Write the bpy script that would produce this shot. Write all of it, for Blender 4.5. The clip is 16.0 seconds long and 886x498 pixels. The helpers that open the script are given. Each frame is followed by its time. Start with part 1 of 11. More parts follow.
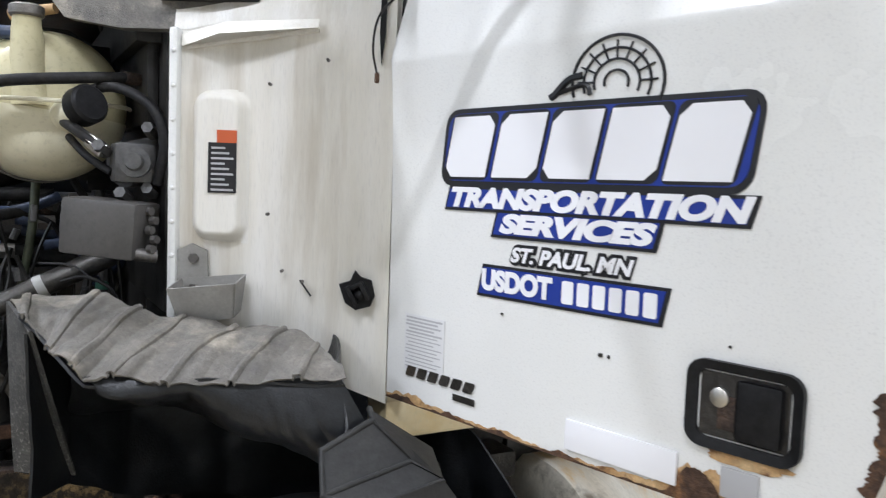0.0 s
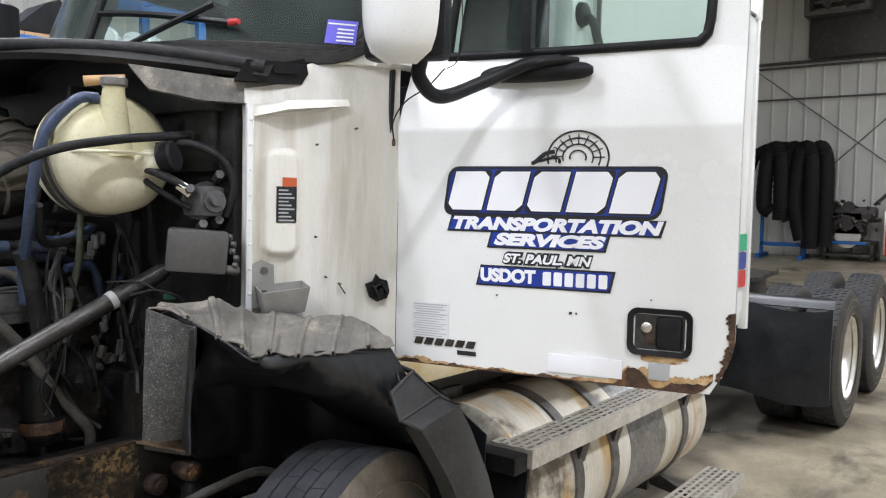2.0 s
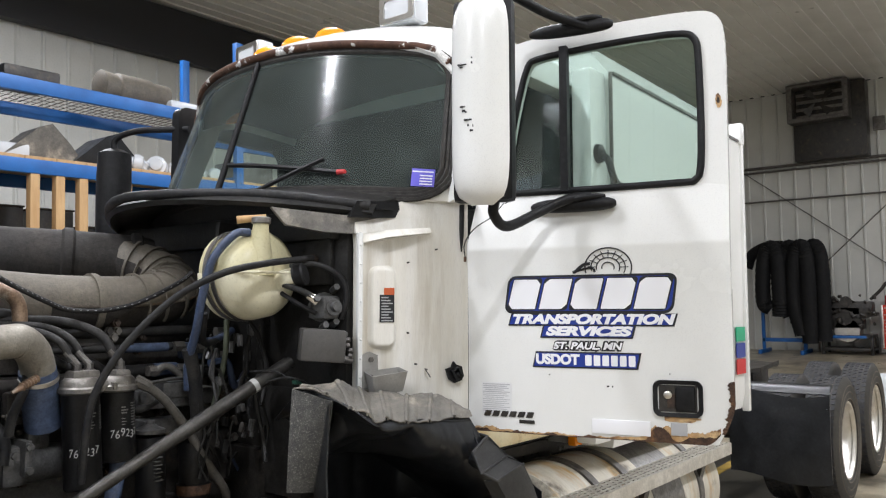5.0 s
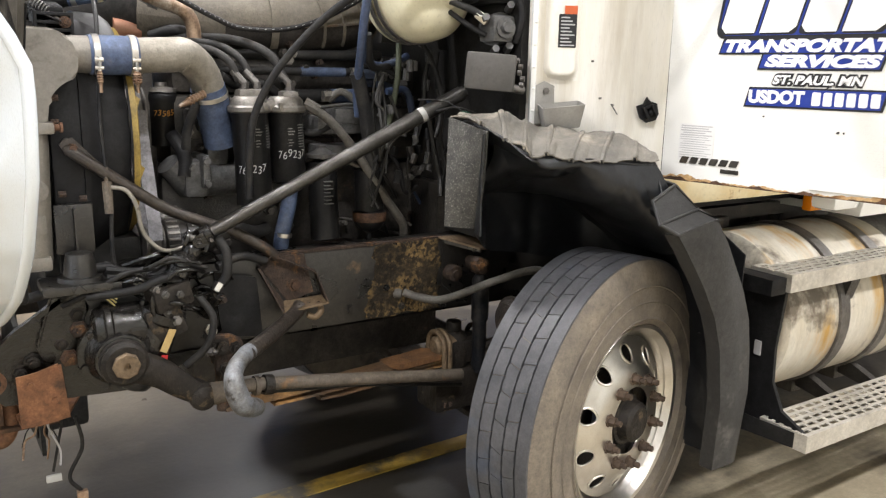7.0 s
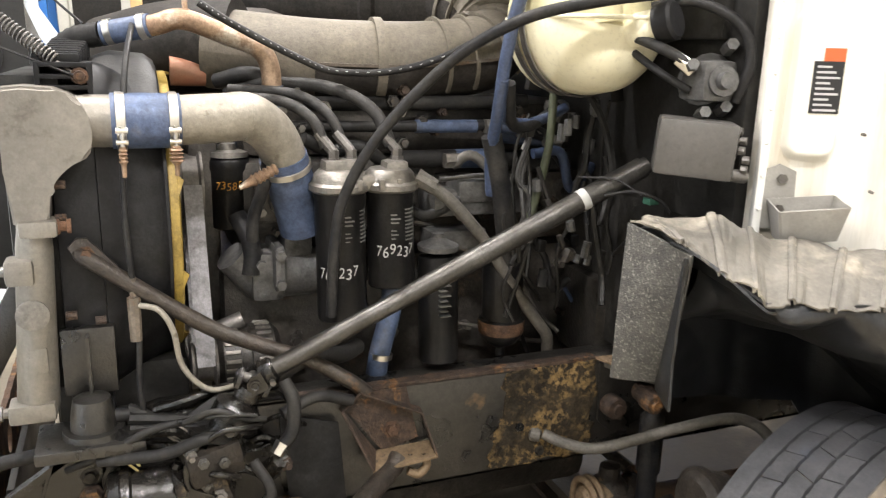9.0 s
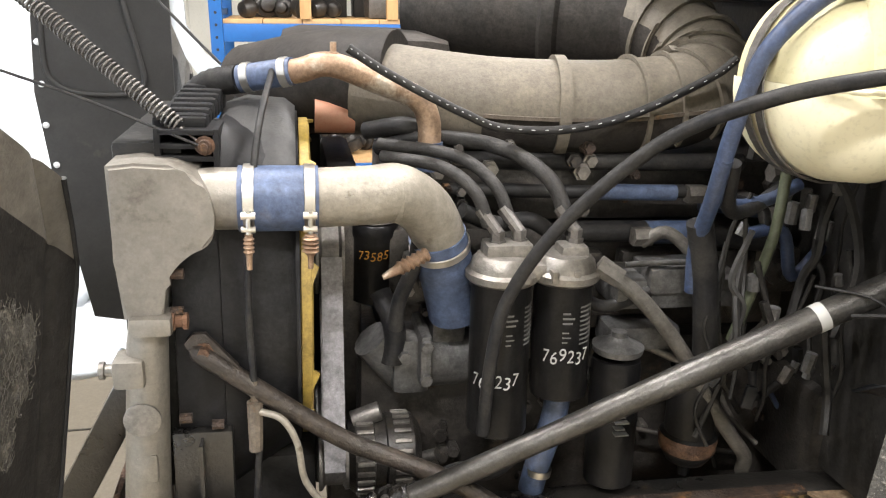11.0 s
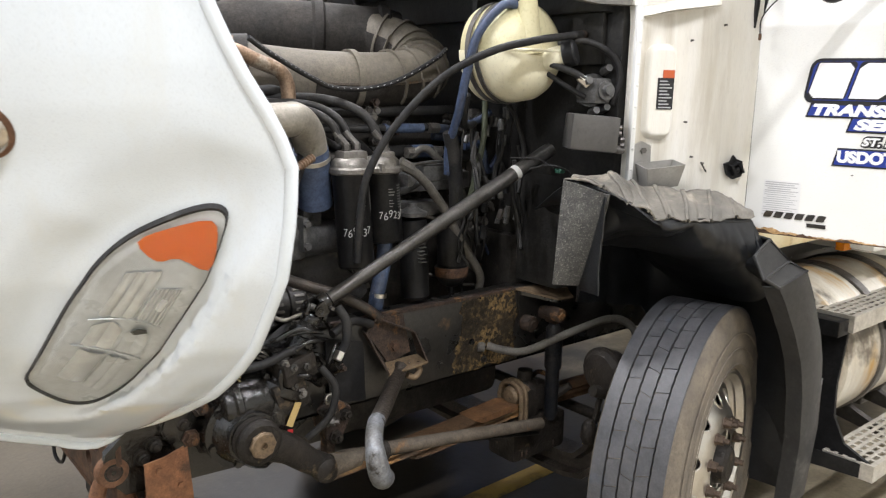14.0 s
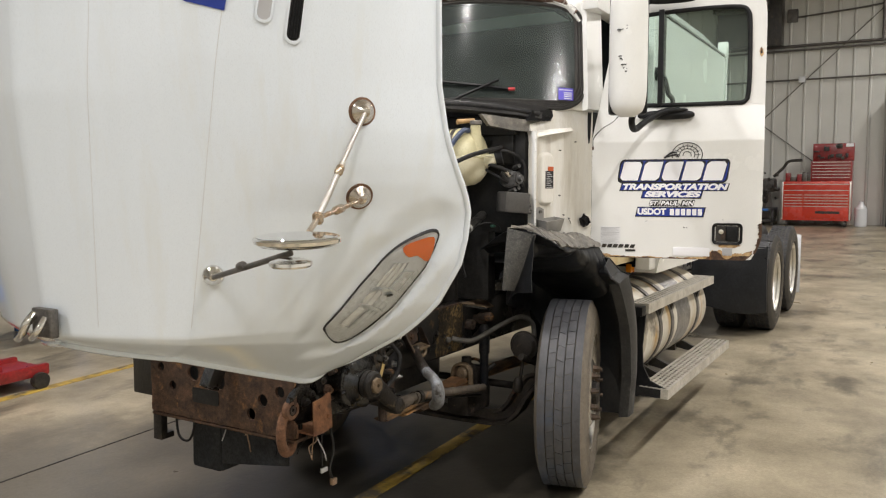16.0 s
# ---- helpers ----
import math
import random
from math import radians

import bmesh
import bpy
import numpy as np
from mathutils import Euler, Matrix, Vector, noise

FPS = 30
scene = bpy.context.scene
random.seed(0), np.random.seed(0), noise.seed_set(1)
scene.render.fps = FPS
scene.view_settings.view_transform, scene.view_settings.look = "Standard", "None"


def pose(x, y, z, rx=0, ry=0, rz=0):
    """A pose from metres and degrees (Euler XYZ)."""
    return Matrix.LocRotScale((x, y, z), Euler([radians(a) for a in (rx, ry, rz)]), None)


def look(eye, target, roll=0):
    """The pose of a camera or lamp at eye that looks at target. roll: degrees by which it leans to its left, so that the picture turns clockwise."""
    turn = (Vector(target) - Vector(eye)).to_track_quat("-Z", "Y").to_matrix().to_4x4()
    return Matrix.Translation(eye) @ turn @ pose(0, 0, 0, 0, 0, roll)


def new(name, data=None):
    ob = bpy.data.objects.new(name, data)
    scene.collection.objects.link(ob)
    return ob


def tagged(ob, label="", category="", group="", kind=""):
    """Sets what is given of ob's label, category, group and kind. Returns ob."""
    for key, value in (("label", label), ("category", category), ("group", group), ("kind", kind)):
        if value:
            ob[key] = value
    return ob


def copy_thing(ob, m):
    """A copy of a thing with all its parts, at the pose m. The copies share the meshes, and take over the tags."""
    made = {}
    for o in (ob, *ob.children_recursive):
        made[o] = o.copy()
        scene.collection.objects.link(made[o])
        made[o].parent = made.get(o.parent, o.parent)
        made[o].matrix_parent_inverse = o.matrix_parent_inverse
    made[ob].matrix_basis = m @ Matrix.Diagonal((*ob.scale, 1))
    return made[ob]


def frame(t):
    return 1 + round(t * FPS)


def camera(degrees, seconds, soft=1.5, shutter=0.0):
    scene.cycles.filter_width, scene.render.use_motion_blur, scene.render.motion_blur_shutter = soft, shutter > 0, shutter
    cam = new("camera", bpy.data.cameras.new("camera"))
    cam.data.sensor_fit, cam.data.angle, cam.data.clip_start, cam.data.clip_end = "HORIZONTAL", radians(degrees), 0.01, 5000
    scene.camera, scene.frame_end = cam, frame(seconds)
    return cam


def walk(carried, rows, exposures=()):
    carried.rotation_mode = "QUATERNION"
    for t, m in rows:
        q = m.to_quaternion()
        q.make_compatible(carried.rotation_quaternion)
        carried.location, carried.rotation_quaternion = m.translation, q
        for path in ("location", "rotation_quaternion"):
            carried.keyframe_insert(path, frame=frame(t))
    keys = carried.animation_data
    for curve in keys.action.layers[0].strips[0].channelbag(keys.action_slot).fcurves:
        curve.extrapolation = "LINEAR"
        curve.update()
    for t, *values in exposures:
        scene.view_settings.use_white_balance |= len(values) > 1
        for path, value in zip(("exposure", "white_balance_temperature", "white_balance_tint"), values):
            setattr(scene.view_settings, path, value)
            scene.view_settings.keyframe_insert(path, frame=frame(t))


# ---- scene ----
cam = camera(58.5, 16.0, soft=1.15, shutter=0.2)
PATH = [
    (0, (-0.433, -2.304, 1.716), (0.547, -0.571, 1.534), 0.6),
    (0.5, (-0.663, -2.166, 1.757), (0.447, -0.512, 1.577), 0.6),
    (1, (-0.971, -2.192, 1.741), (0.332, -0.684, 1.574), 0.6),
    (1.5, (-1.277, -2.264, 1.752), (0.226, -0.953, 1.601), 0.5),
    (2, (-1.474, -2.377, 1.776), (0.111, -1.168, 1.621), 0.3),
    (2.5, (-1.625, -2.444, 1.793), (-0.019, -1.262, 1.639), 0.3),
    (3, (-1.812, -2.501, 1.828), (-0.203, -1.322, 1.676), 0.2),
    (3.5, (-2.001, -2.58, 1.838), (-0.39, -1.404, 1.696), 0.3),
    (5.8, (-2.136, -2.607, 1.738), (-0.577, -1.371, 1.944), -1.1),
    (6, (-2.072, -2.59, 1.729), (-0.528, -1.327, 1.873), -0.2),
    (6.5, (-1.848, -2.65, 1.678), (-0.574, -1.13, 1.419), -0.4),
    (7, (-1.666, -2.642, 1.651), (-0.635, -0.993, 1.182), -0.3),
    (7.5, (-1.555, -2.575, 1.688), (-0.634, -0.876, 1.171), -0.2),
    (8, (-1.474, -2.341, 1.746), (-0.587, -0.628, 1.216), -0.1),
    (8.5, (-1.378, -2.109, 1.781), (-0.546, -0.367, 1.256), -0.2),
    (9, (-1.281, -1.905, 1.816), (-0.564, -0.109, 1.305), -0.1),
    (9.5, (-1.245, -1.72, 1.894), (-0.708, 0.134, 1.369), 0.1),
    (9.7, (-1.232, -1.651, 1.909), (-0.782, 0.232, 1.407), 0.2),
    (11.8, (-1.204, -1.513, 2.003), (-0.883, 0.344, 1.332), 0.6),
    (12, (-1.206, -1.517, 1.977), (-0.894, 0.34, 1.305), 0.5),
    (12.5, (-1.231, -1.71, 1.869), (-0.878, 0.141, 1.199), 0.7),
    (13, (-1.4, -2.035, 1.784), (-0.69, -0.274, 1.157), -0.1),
    (13.5, (-1.759, -2.182, 1.766), (-0.728, -0.559, 1.214), -0.3),
    (14, (-2.183, -2.251, 1.797), (-0.935, -0.75, 1.359), -0.1),
    (14.5, (-2.699, -2.354, 1.768), (-1.261, -1.012, 1.406), -0.4),
    (15, (-3.242, -2.397, 1.748), (-1.654, -1.231, 1.405), -0.7),
    (15.5, (-3.726, -2.429, 1.797), (-2.056, -1.365, 1.514), -0.7),
    (16, (-4.116, -2.502, 1.806), (-2.407, -1.483, 1.6), -0.8),
]
walk(cam, [(t, look(eye, target, roll)) for t, eye, target, roll in PATH], exposures=[(0.0, -0.40, 6000, 10), (2.0, -0.36, 6150, 10), (3.7, -0.28, 6300, 10), (5.8, -0.55, 6350, 10), (6.5, -0.25, 6500, 10), (7.0, 0.2, 6750, 10), (8.0, 0.62, 6850, 10), (9.0, 0.69, 7050, 10), (9.7, 0.64, 7050, 10), (12.2, 0.68, 6900, 10), (12.6, 1.12, 6900, 10), (13.1, 1.14, 6800, 10), (13.6, 0.68, 6600, 10), (14.0, 0.03, 6550, 10), (15.0, -0.39, 6950, 10), (16.0, -0.49, 7000, 10)])

# ---- world and light ----
world = bpy.data.worlds.new("shop_air")
scene.world = world
world.use_nodes = True
bg = world.node_tree.nodes["Background"]
bg.inputs["Color"].default_value = (0.80, 0.90, 1.0, 1)
bg.inputs["Strength"].default_value = 0.01


# ---- materials ----
def material(name, base, rough=0.5, metal=0.0, second=None, scale=6.0, amount=0.35, fine=60.0, bump=0.15,
             coat=0.0, stain=None, stain_scale=2.5, stain_at=0.58, stain_soft=0.08, stretch=(1, 1, 1),
             stain2=None, scale2=2.0, at2=0.6, soft2=0.1, stretch2=(1, 1, 1), patch=None, mottle=None, spec=None, spots=()):
    """A surface with grain and blotches at two scales, and stains of a second colour with an edge of their own."""
    m = bpy.data.materials.new(name)
    m.use_nodes = True
    nt = m.node_tree
    p = nt.nodes["Principled BSDF"]
    tc = nt.nodes.new("ShaderNodeTexCoord")
    mp = nt.nodes.new("ShaderNodeMapping")
    mp.inputs["Scale"].default_value = stretch
    nt.links.new(tc.outputs["Object"], mp.inputs["Vector"])

    def tex(s, detail=5.0, rough_=0.6):
        n = nt.nodes.new("ShaderNodeTexNoise")
        n.inputs["Scale"].default_value, n.inputs["Detail"].default_value, n.inputs["Roughness"].default_value = s, detail, rough_
        nt.links.new(mp.outputs["Vector"], n.inputs["Vector"])
        return n

    def ramp(src, a, b):
        r = nt.nodes.new("ShaderNodeMapRange")
        r.inputs["From Min"].default_value, r.inputs["From Max"].default_value = a, b
        r.clamp = True
        nt.links.new(src, r.inputs["Value"])
        return r.outputs["Result"]

    def mix(f, a, b):
        x = nt.nodes.new("ShaderNodeMix")
        x.data_type = "RGBA"
        nt.links.new(f, x.inputs[0])
        for sock, v in ((x.inputs[6], a), (x.inputs[7], b)):
            if isinstance(v, tuple):
                sock.default_value = (*v, 1)
            else:
                nt.links.new(v, sock)
        return x.outputs[2]

    if max(base) < 0.06:               # blacks are deep, and vary in gloss more than in colour
        base = tuple(c * 0.75 for c in base)
        second = tuple(c * 0.75 for c in second) if second else None
    if mottle is None:
        mottle = 0.45 if max(base) < 0.4 else 0.0
    if second is None:
        second = tuple(c * (1 - amount) for c in base)
    n1, n2 = tex(scale), tex(fine, 3.0)
    col = mix(ramp(n1.outputs["Fac"], 0.35, 0.68), base, second)
    dark = tuple(c * 0.72 for c in base)
    col = mix(ramp(n2.outputs["Fac"], 0.52, 0.95), col, dark)
    if stain is not None:
        n3 = tex(stain_scale, 7.0, 0.65)
        f = ramp(n3.outputs["Fac"], stain_at, stain_at + stain_soft)
        if patch is not None:              # stains gather in large patches
            n5 = tex(patch[0], 4.0, 0.6)
            g = nt.nodes.new("ShaderNodeMath")
            g.operation = "MULTIPLY"
            nt.links.new(f, g.inputs[0])
            nt.links.new(ramp(n5.outputs["Fac"], patch[1], patch[1] + patch[2]), g.inputs[1])
            f = g.outputs[0]
        col = mix(f, col, stain)
    if stain2 is not None:
        mp2 = nt.nodes.new("ShaderNodeMapping")
        mp2.inputs["Scale"].default_value, mp2.inputs["Location"].default_value = stretch2, (3.1, 7.7, 1.3)
        nt.links.new(tc.outputs["Object"], mp2.inputs["Vector"])
        n4 = tex(scale2, 8.0, 0.62)
        nt.links.new(mp2.outputs["Vector"], n4.inputs["Vector"])
        col = mix(ramp(n4.outputs["Fac"], at2, at2 + soft2), col, stain2)
    for cx, cy, rx, ry, tone in spots:     # spilt oil and painted-in shade: an uneven blot round a place on the floor
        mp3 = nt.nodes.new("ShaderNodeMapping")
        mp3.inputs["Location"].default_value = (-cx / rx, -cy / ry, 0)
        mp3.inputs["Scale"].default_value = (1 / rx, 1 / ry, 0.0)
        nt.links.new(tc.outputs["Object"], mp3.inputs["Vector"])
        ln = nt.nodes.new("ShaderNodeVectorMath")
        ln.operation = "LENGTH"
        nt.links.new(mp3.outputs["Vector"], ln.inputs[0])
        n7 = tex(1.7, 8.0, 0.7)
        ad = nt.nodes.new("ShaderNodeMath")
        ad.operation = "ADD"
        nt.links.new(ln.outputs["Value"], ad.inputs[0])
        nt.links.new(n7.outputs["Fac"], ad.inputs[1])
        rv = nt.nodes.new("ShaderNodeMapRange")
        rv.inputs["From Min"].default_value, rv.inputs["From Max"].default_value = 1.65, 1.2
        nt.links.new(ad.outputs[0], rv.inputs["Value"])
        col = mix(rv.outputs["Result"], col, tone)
    if mottle:
        for sc, k in ((11.0, 0.45), (48.0, 0.9), (150.0, 0.6)):
            n6 = tex(sc, 6.0, 0.7)
            r6 = nt.nodes.new("ShaderNodeMapRange")
            r6.inputs["From Min"].default_value, r6.inputs["From Max"].default_value = 0.3, 0.7
            r6.inputs["To Min"].default_value, r6.inputs["To Max"].default_value = 1 - mottle * k, 1 + mottle * k * 0.8
            nt.links.new(n6.outputs["Fac"], r6.inputs["Value"])
            x6 = nt.nodes.new("ShaderNodeMix")
            x6.data_type, x6.blend_type = "RGBA", "MULTIPLY"
            x6.inputs[0].default_value = 1.0
            nt.links.new(col, x6.inputs[6])
            nt.links.new(r6.outputs["Result"], x6.inputs[7])
            col = x6.outputs[2]
    nt.links.new(col, p.inputs["Base Color"])
    r = nt.nodes.new("ShaderNodeMapRange")
    r.inputs["To Min"].default_value, r.inputs["To Max"].default_value = max(0.03, rough - (0.10 if not mottle else 0.2)), min(1.0, rough + (0.14 if not mottle else 0.2))
    nt.links.new(n1.outputs["Fac"], r.inputs["Value"])
    nt.links.new(r.outputs["Result"], p.inputs["Roughness"])
    p.inputs["Metallic"].default_value = metal
    p.inputs["Coat Weight"].default_value = coat
    p.inputs["Specular IOR Level"].default_value = (0.2 if max(base) < 0.06 else 0.5) if spec is None else spec
    if bump:
        b = nt.nodes.new("ShaderNodeBump")
        b.inputs["Strength"].default_value, b.inputs["Distance"].default_value = bump, 0.004
        nt.links.new(n2.outputs["Fac"], b.inputs["Height"])
        nt.links.new(b.outputs["Normal"], p.inputs["Normal"])
    return m


def plain(name, base, rough=0.5, metal=0.0, alpha=1.0, transmission=0.0, emit=None, strength=0.0):
    m = bpy.data.materials.new(name)
    m.use_nodes = True
    p = m.node_tree.nodes["Principled BSDF"]
    p.inputs["Base Color"].default_value = (*base, 1)
    p.inputs["Roughness"].default_value, p.inputs["Metallic"].default_value = rough, metal
    p.inputs["Transmission Weight"].default_value = transmission
    if emit:
        p.inputs["Emission Color"].default_value, p.inputs["Emission Strength"].default_value = (*emit, 1), strength
    return m


def thin_glass(name, tint, gloss=0.02, share=0.12, ior=1.5, haze=0.0):
    """A tinted pane: mostly clear, with a mirror-like share."""
    m = bpy.data.materials.new(name)
    m.use_nodes = True
    nt = m.node_tree
    nt.nodes.remove(nt.nodes["Principled BSDF"])
    out = nt.nodes["Material Output"]
    t, g, x = nt.nodes.new("ShaderNodeBsdfTransparent"), nt.nodes.new("ShaderNodeBsdfGlossy"), nt.nodes.new("ShaderNodeMixShader")
    f = nt.nodes.new("ShaderNodeFresnel")
    f.inputs["IOR"].default_value = ior
    a = nt.nodes.new("ShaderNodeMath")
    a.operation, a.inputs[1].default_value = "ADD", share - 0.04
    a.use_clamp = True
    nt.links.new(f.outputs["Fac"], a.inputs[0])
    t.inputs["Color"].default_value, g.inputs["Roughness"].default_value = (*tint, 1), gloss
    nt.links.new(a.outputs[0], x.inputs[0])
    nt.links.new(t.outputs[0], x.inputs[1])
    nt.links.new(g.outputs[0], x.inputs[2])
    if haze:                           # a film of dust
        d, y = nt.nodes.new("ShaderNodeBsdfDiffuse"), nt.nodes.new("ShaderNodeMixShader")
        n = nt.nodes.new("ShaderNodeTexNoise")
        n.inputs["Scale"].default_value, n.inputs["Detail"].default_value = 4.0, 6.0
        k = nt.nodes.new("ShaderNodeMapRange")
        k.inputs["To Min"].default_value, k.inputs["To Max"].default_value = haze * 0.4, haze * 1.6
        nt.links.new(n.outputs["Fac"], k.inputs["Value"])
        d.inputs["Color"].default_value = (0.50, 0.60, 0.56, 1)
        nt.links.new(k.outputs["Result"], y.inputs[0])
        nt.links.new(x.outputs[0], y.inputs[1])
        nt.links.new(d.outputs[0], y.inputs[2])
        x = y
    nt.links.new(x.outputs[0], out.inputs["Surface"])
    return m


WHITE = material("white_truck_paint", (0.80, 0.80, 0.78), 0.22, 0, (0.74, 0.74, 0.71), 1.5, 0.1, 300, 0.02, 0.3)
HOODWHITE = material("white_hood_paint", (0.75, 0.81, 0.87), 0.10, 0, (0.71, 0.77, 0.82), 1.2, 0.1, 300, 0.012, 0.8, stain=(0.70, 0.735, 0.745), stain_scale=4, stain_at=0.54, stain_soft=0.25, stretch=(2.5, 2.5, 0.35))
COWLWHITE = material("streaked_white_paint", (0.80, 0.78, 0.73), 0.35, 0, (0.71, 0.68, 0.60), 5, 0.2, 120, 0.06, stain=(0.52, 0.47, 0.38), stain_scale=3.2, stain_at=0.53, stain_soft=0.25, stretch=(3.6, 3.6, 0.30))
CREAM = material("rusty_cream_sill", (0.72, 0.63, 0.42), 0.5, 0, (0.60, 0.45, 0.22), 8, 0.3, 90, 0.2, stain=(0.23, 0.09, 0.03), stain_scale=7, stain_at=0.60)
RUST = material("rust", (0.060, 0.036, 0.024), 0.8, 0, (0.026, 0.019, 0.015), 18, 0.4, 140, 1.0, stain=(0.20, 0.098, 0.036), stain_scale=16, stain_at=0.56, stain_soft=0.10, mottle=0.75)
RUSTPLATE = material("brown_rust_plate", (0.11, 0.055, 0.029), 0.8, 0, (0.048, 0.028, 0.018), 14, 0.3, 120, 0.9, stain=(0.25, 0.12, 0.042), stain_scale=13, stain_at=0.57, stain_soft=0.12, mottle=0.6)
ORANGERUST = material("orange_rust_sheet", (0.21, 0.10, 0.052), 0.8, 0, (0.12, 0.062, 0.036), 9, 0.4, 120, 0.5, stain=(0.045, 0.027, 0.018), stain_scale=8, stain_at=0.55, stain_soft=0.1)
RUSTSTAIN = material("rust_run_on_paint", (0.60, 0.42, 0.22), 0.5, 0, (0.42, 0.22, 0.075), 16, 0.3, 120, 0.2, stain=(0.13, 0.055, 0.02), stain_scale=26, stain_at=0.52, stain_soft=0.12, mottle=0.3)
BLACKPLAS = material("black_plastic", (0.013, 0.013, 0.014), 0.48, 0, (0.025, 0.025, 0.026), 9, 0.3, 160, 0.12)
OILBLACK = material("wet_oily_black", (0.010, 0.0095, 0.009), 0.22, 0.05, (0.022, 0.019, 0.016), 14, 0.3, 60, 0.7, stain=(0.06, 0.044, 0.03), stain_scale=12, stain_at=0.64, stain_soft=0.12, spec=0.6)
SEAL = material("ribbed_rubber_seal", (0.05, 0.047, 0.044), 0.6, 0, (0.075, 0.07, 0.064), 9, 0.3, 160, 0.1)
NUT = material("brown_wheel_nut", (0.11, 0.075, 0.052), 0.6, 0.3, (0.06, 0.042, 0.03), 20, 0.3, 160, 0.4)
SHAFTSTEEL = material("dark_shaft_steel", (0.10, 0.097, 0.092), 0.38, 0.7, (0.06, 0.056, 0.05), 12, 0.3, 140, 0.3)
FADEDPRINT = plain("faded_print", (0.13, 0.13, 0.125), 0.5)
YELLOWWIRE = plain("cream_wire", (0.62, 0.52, 0.24), 0.5)
FIBRE = plain("dusty_fibre", (0.085, 0.078, 0.066), 0.95)
TANRUST = material("tan_rust_shaft", (0.22, 0.155, 0.095), 0.65, 0.1, (0.13, 0.088, 0.05), 22, 0.3, 140, 0.5, stain=(0.05, 0.036, 0.024), stain_scale=20, stain_at=0.6)
PAD = material("matted_grey_pad", (0.055, 0.05, 0.043), 0.95, 0, (0.09, 0.083, 0.07), 30, 0.3, 260, 0.9, stain=(0.12, 0.11, 0.09), stain_scale=60, stain_at=0.55, stain_soft=0.12, mottle=0.5)
NOTICE = plain("faded_notice", (0.68, 0.68, 0.68), 0.4)
LEAF = material("brown_leaf_steel", (0.15, 0.085, 0.042), 0.7, 0, (0.07, 0.045, 0.028), 6, 0.3, 120, 0.5, stain=(0.30, 0.16, 0.055), stain_scale=5, stain_at=0.52, stain_soft=0.15)
BRACE = material("brown_black_brace", (0.042, 0.036, 0.031), 0.42, 0.25, (0.085, 0.068, 0.055), 16, 0.3, 120, 0.6, stain=(0.13, 0.068, 0.032), stain_scale=12, stain_at=0.62, spec=0.5)
GRIME = material("caked_brown_grime", (0.034, 0.027, 0.021), 0.6, 0, (0.016, 0.0135, 0.011), 16, 0.3, 90, 1.0, stain=(0.11, 0.08, 0.05), stain_scale=20, stain_at=0.6, spec=0.35)
LINER = material("dusty_fender_plastic", (0.013, 0.0145, 0.017), 0.36, 0, (0.024, 0.026, 0.03), 6, 0.3, 220, 0.25, stain=(0.055, 0.057, 0.06), stain_scale=5, stain_at=0.60, stain_soft=0.25, spec=0.45)
LINERTOP = material("scuffed_grey_plastic", (0.12, 0.113, 0.10), 0.48, 0, (0.20, 0.184, 0.158), 9, 0.3, 260, 0.5, stain=(0.40, 0.36, 0.29), stain_scale=5, stain_at=0.54, stain_soft=0.16, mottle=0.3)
RUBBER = material("tyre_rubber", (0.045, 0.046, 0.05), 0.68, 0, (0.075, 0.075, 0.078), 10, 0.3, 180, 0.2)
TREAD = material("worn_tread_rubber", (0.058, 0.060, 0.066), 0.5, 0, (0.088, 0.088, 0.095), 14, 0.3, 200, 0.2, stain=(0.055, 0.075, 0.115), stain_scale=2.2, stain_at=0.55, stain_soft=0.15, mottle=0.25)
SIDEWALL = material("brown_dusty_sidewall", (0.125, 0.108, 0.088), 0.75, 0, (0.20, 0.168, 0.128), 7, 0.3, 160, 0.25, stain=(0.06, 0.054, 0.048), stain_scale=3, mottle=0.25)
DRIVESIDE = material("black_drive_sidewall", (0.05, 0.048, 0.045), 0.6, 0, (0.085, 0.078, 0.068), 7, 0.3, 160, 0.25, mottle=0.2)
ALU = material("brushed_aluminium", (0.68, 0.66, 0.62), 0.32, 1.0, (0.55, 0.52, 0.47), 12, 0.2, 240, 0.1)
ALUDULL = material("dull_cast_aluminium", (0.27, 0.255, 0.235), 0.45, 0.7, (0.19, 0.175, 0.155), 9, 0.3, 120, 0.3, stain=(0.10, 0.085, 0.07), stain_scale=7, mottle=0.3)
PIPEALU = material("stained_pipe_aluminium", (0.32, 0.295, 0.25), 0.55, 0.45, (0.25, 0.225, 0.185), 8, 0.3, 110, 0.3, stain=(0.13, 0.108, 0.08), stain_scale=22, stain_at=0.60, stain_soft=0.06, patch=(7.0, 0.48, 0.1), mottle=0.22)
CUPGREY = material("dusty_grey_sheet", (0.34, 0.33, 0.31), 0.5, 0.2, (0.25, 0.24, 0.22), 12, 0.3, 120, 0.2, mottle=0.15)
TANKALU = material("cast_cooler_aluminium", (0.25, 0.23, 0.20), 0.5, 0.45, (0.185, 0.17, 0.145), 7, 0.3, 120, 0.25, stain=(0.12, 0.105, 0.085), stain_scale=7, stain_at=0.60, mottle=0.16)
LINKSTEEL = material("dusty_brown_link", (0.14, 0.115, 0.09), 0.7, 0.1, (0.08, 0.065, 0.05), 12, 0.3, 90, 0.5, stain=(0.19, 0.11, 0.055), stain_scale=9)
CHROME = material("chrome", (0.80, 0.79, 0.77), 0.08, 1.0, (0.72, 0.70, 0.66), 8, 0.1, 200, 0.03)
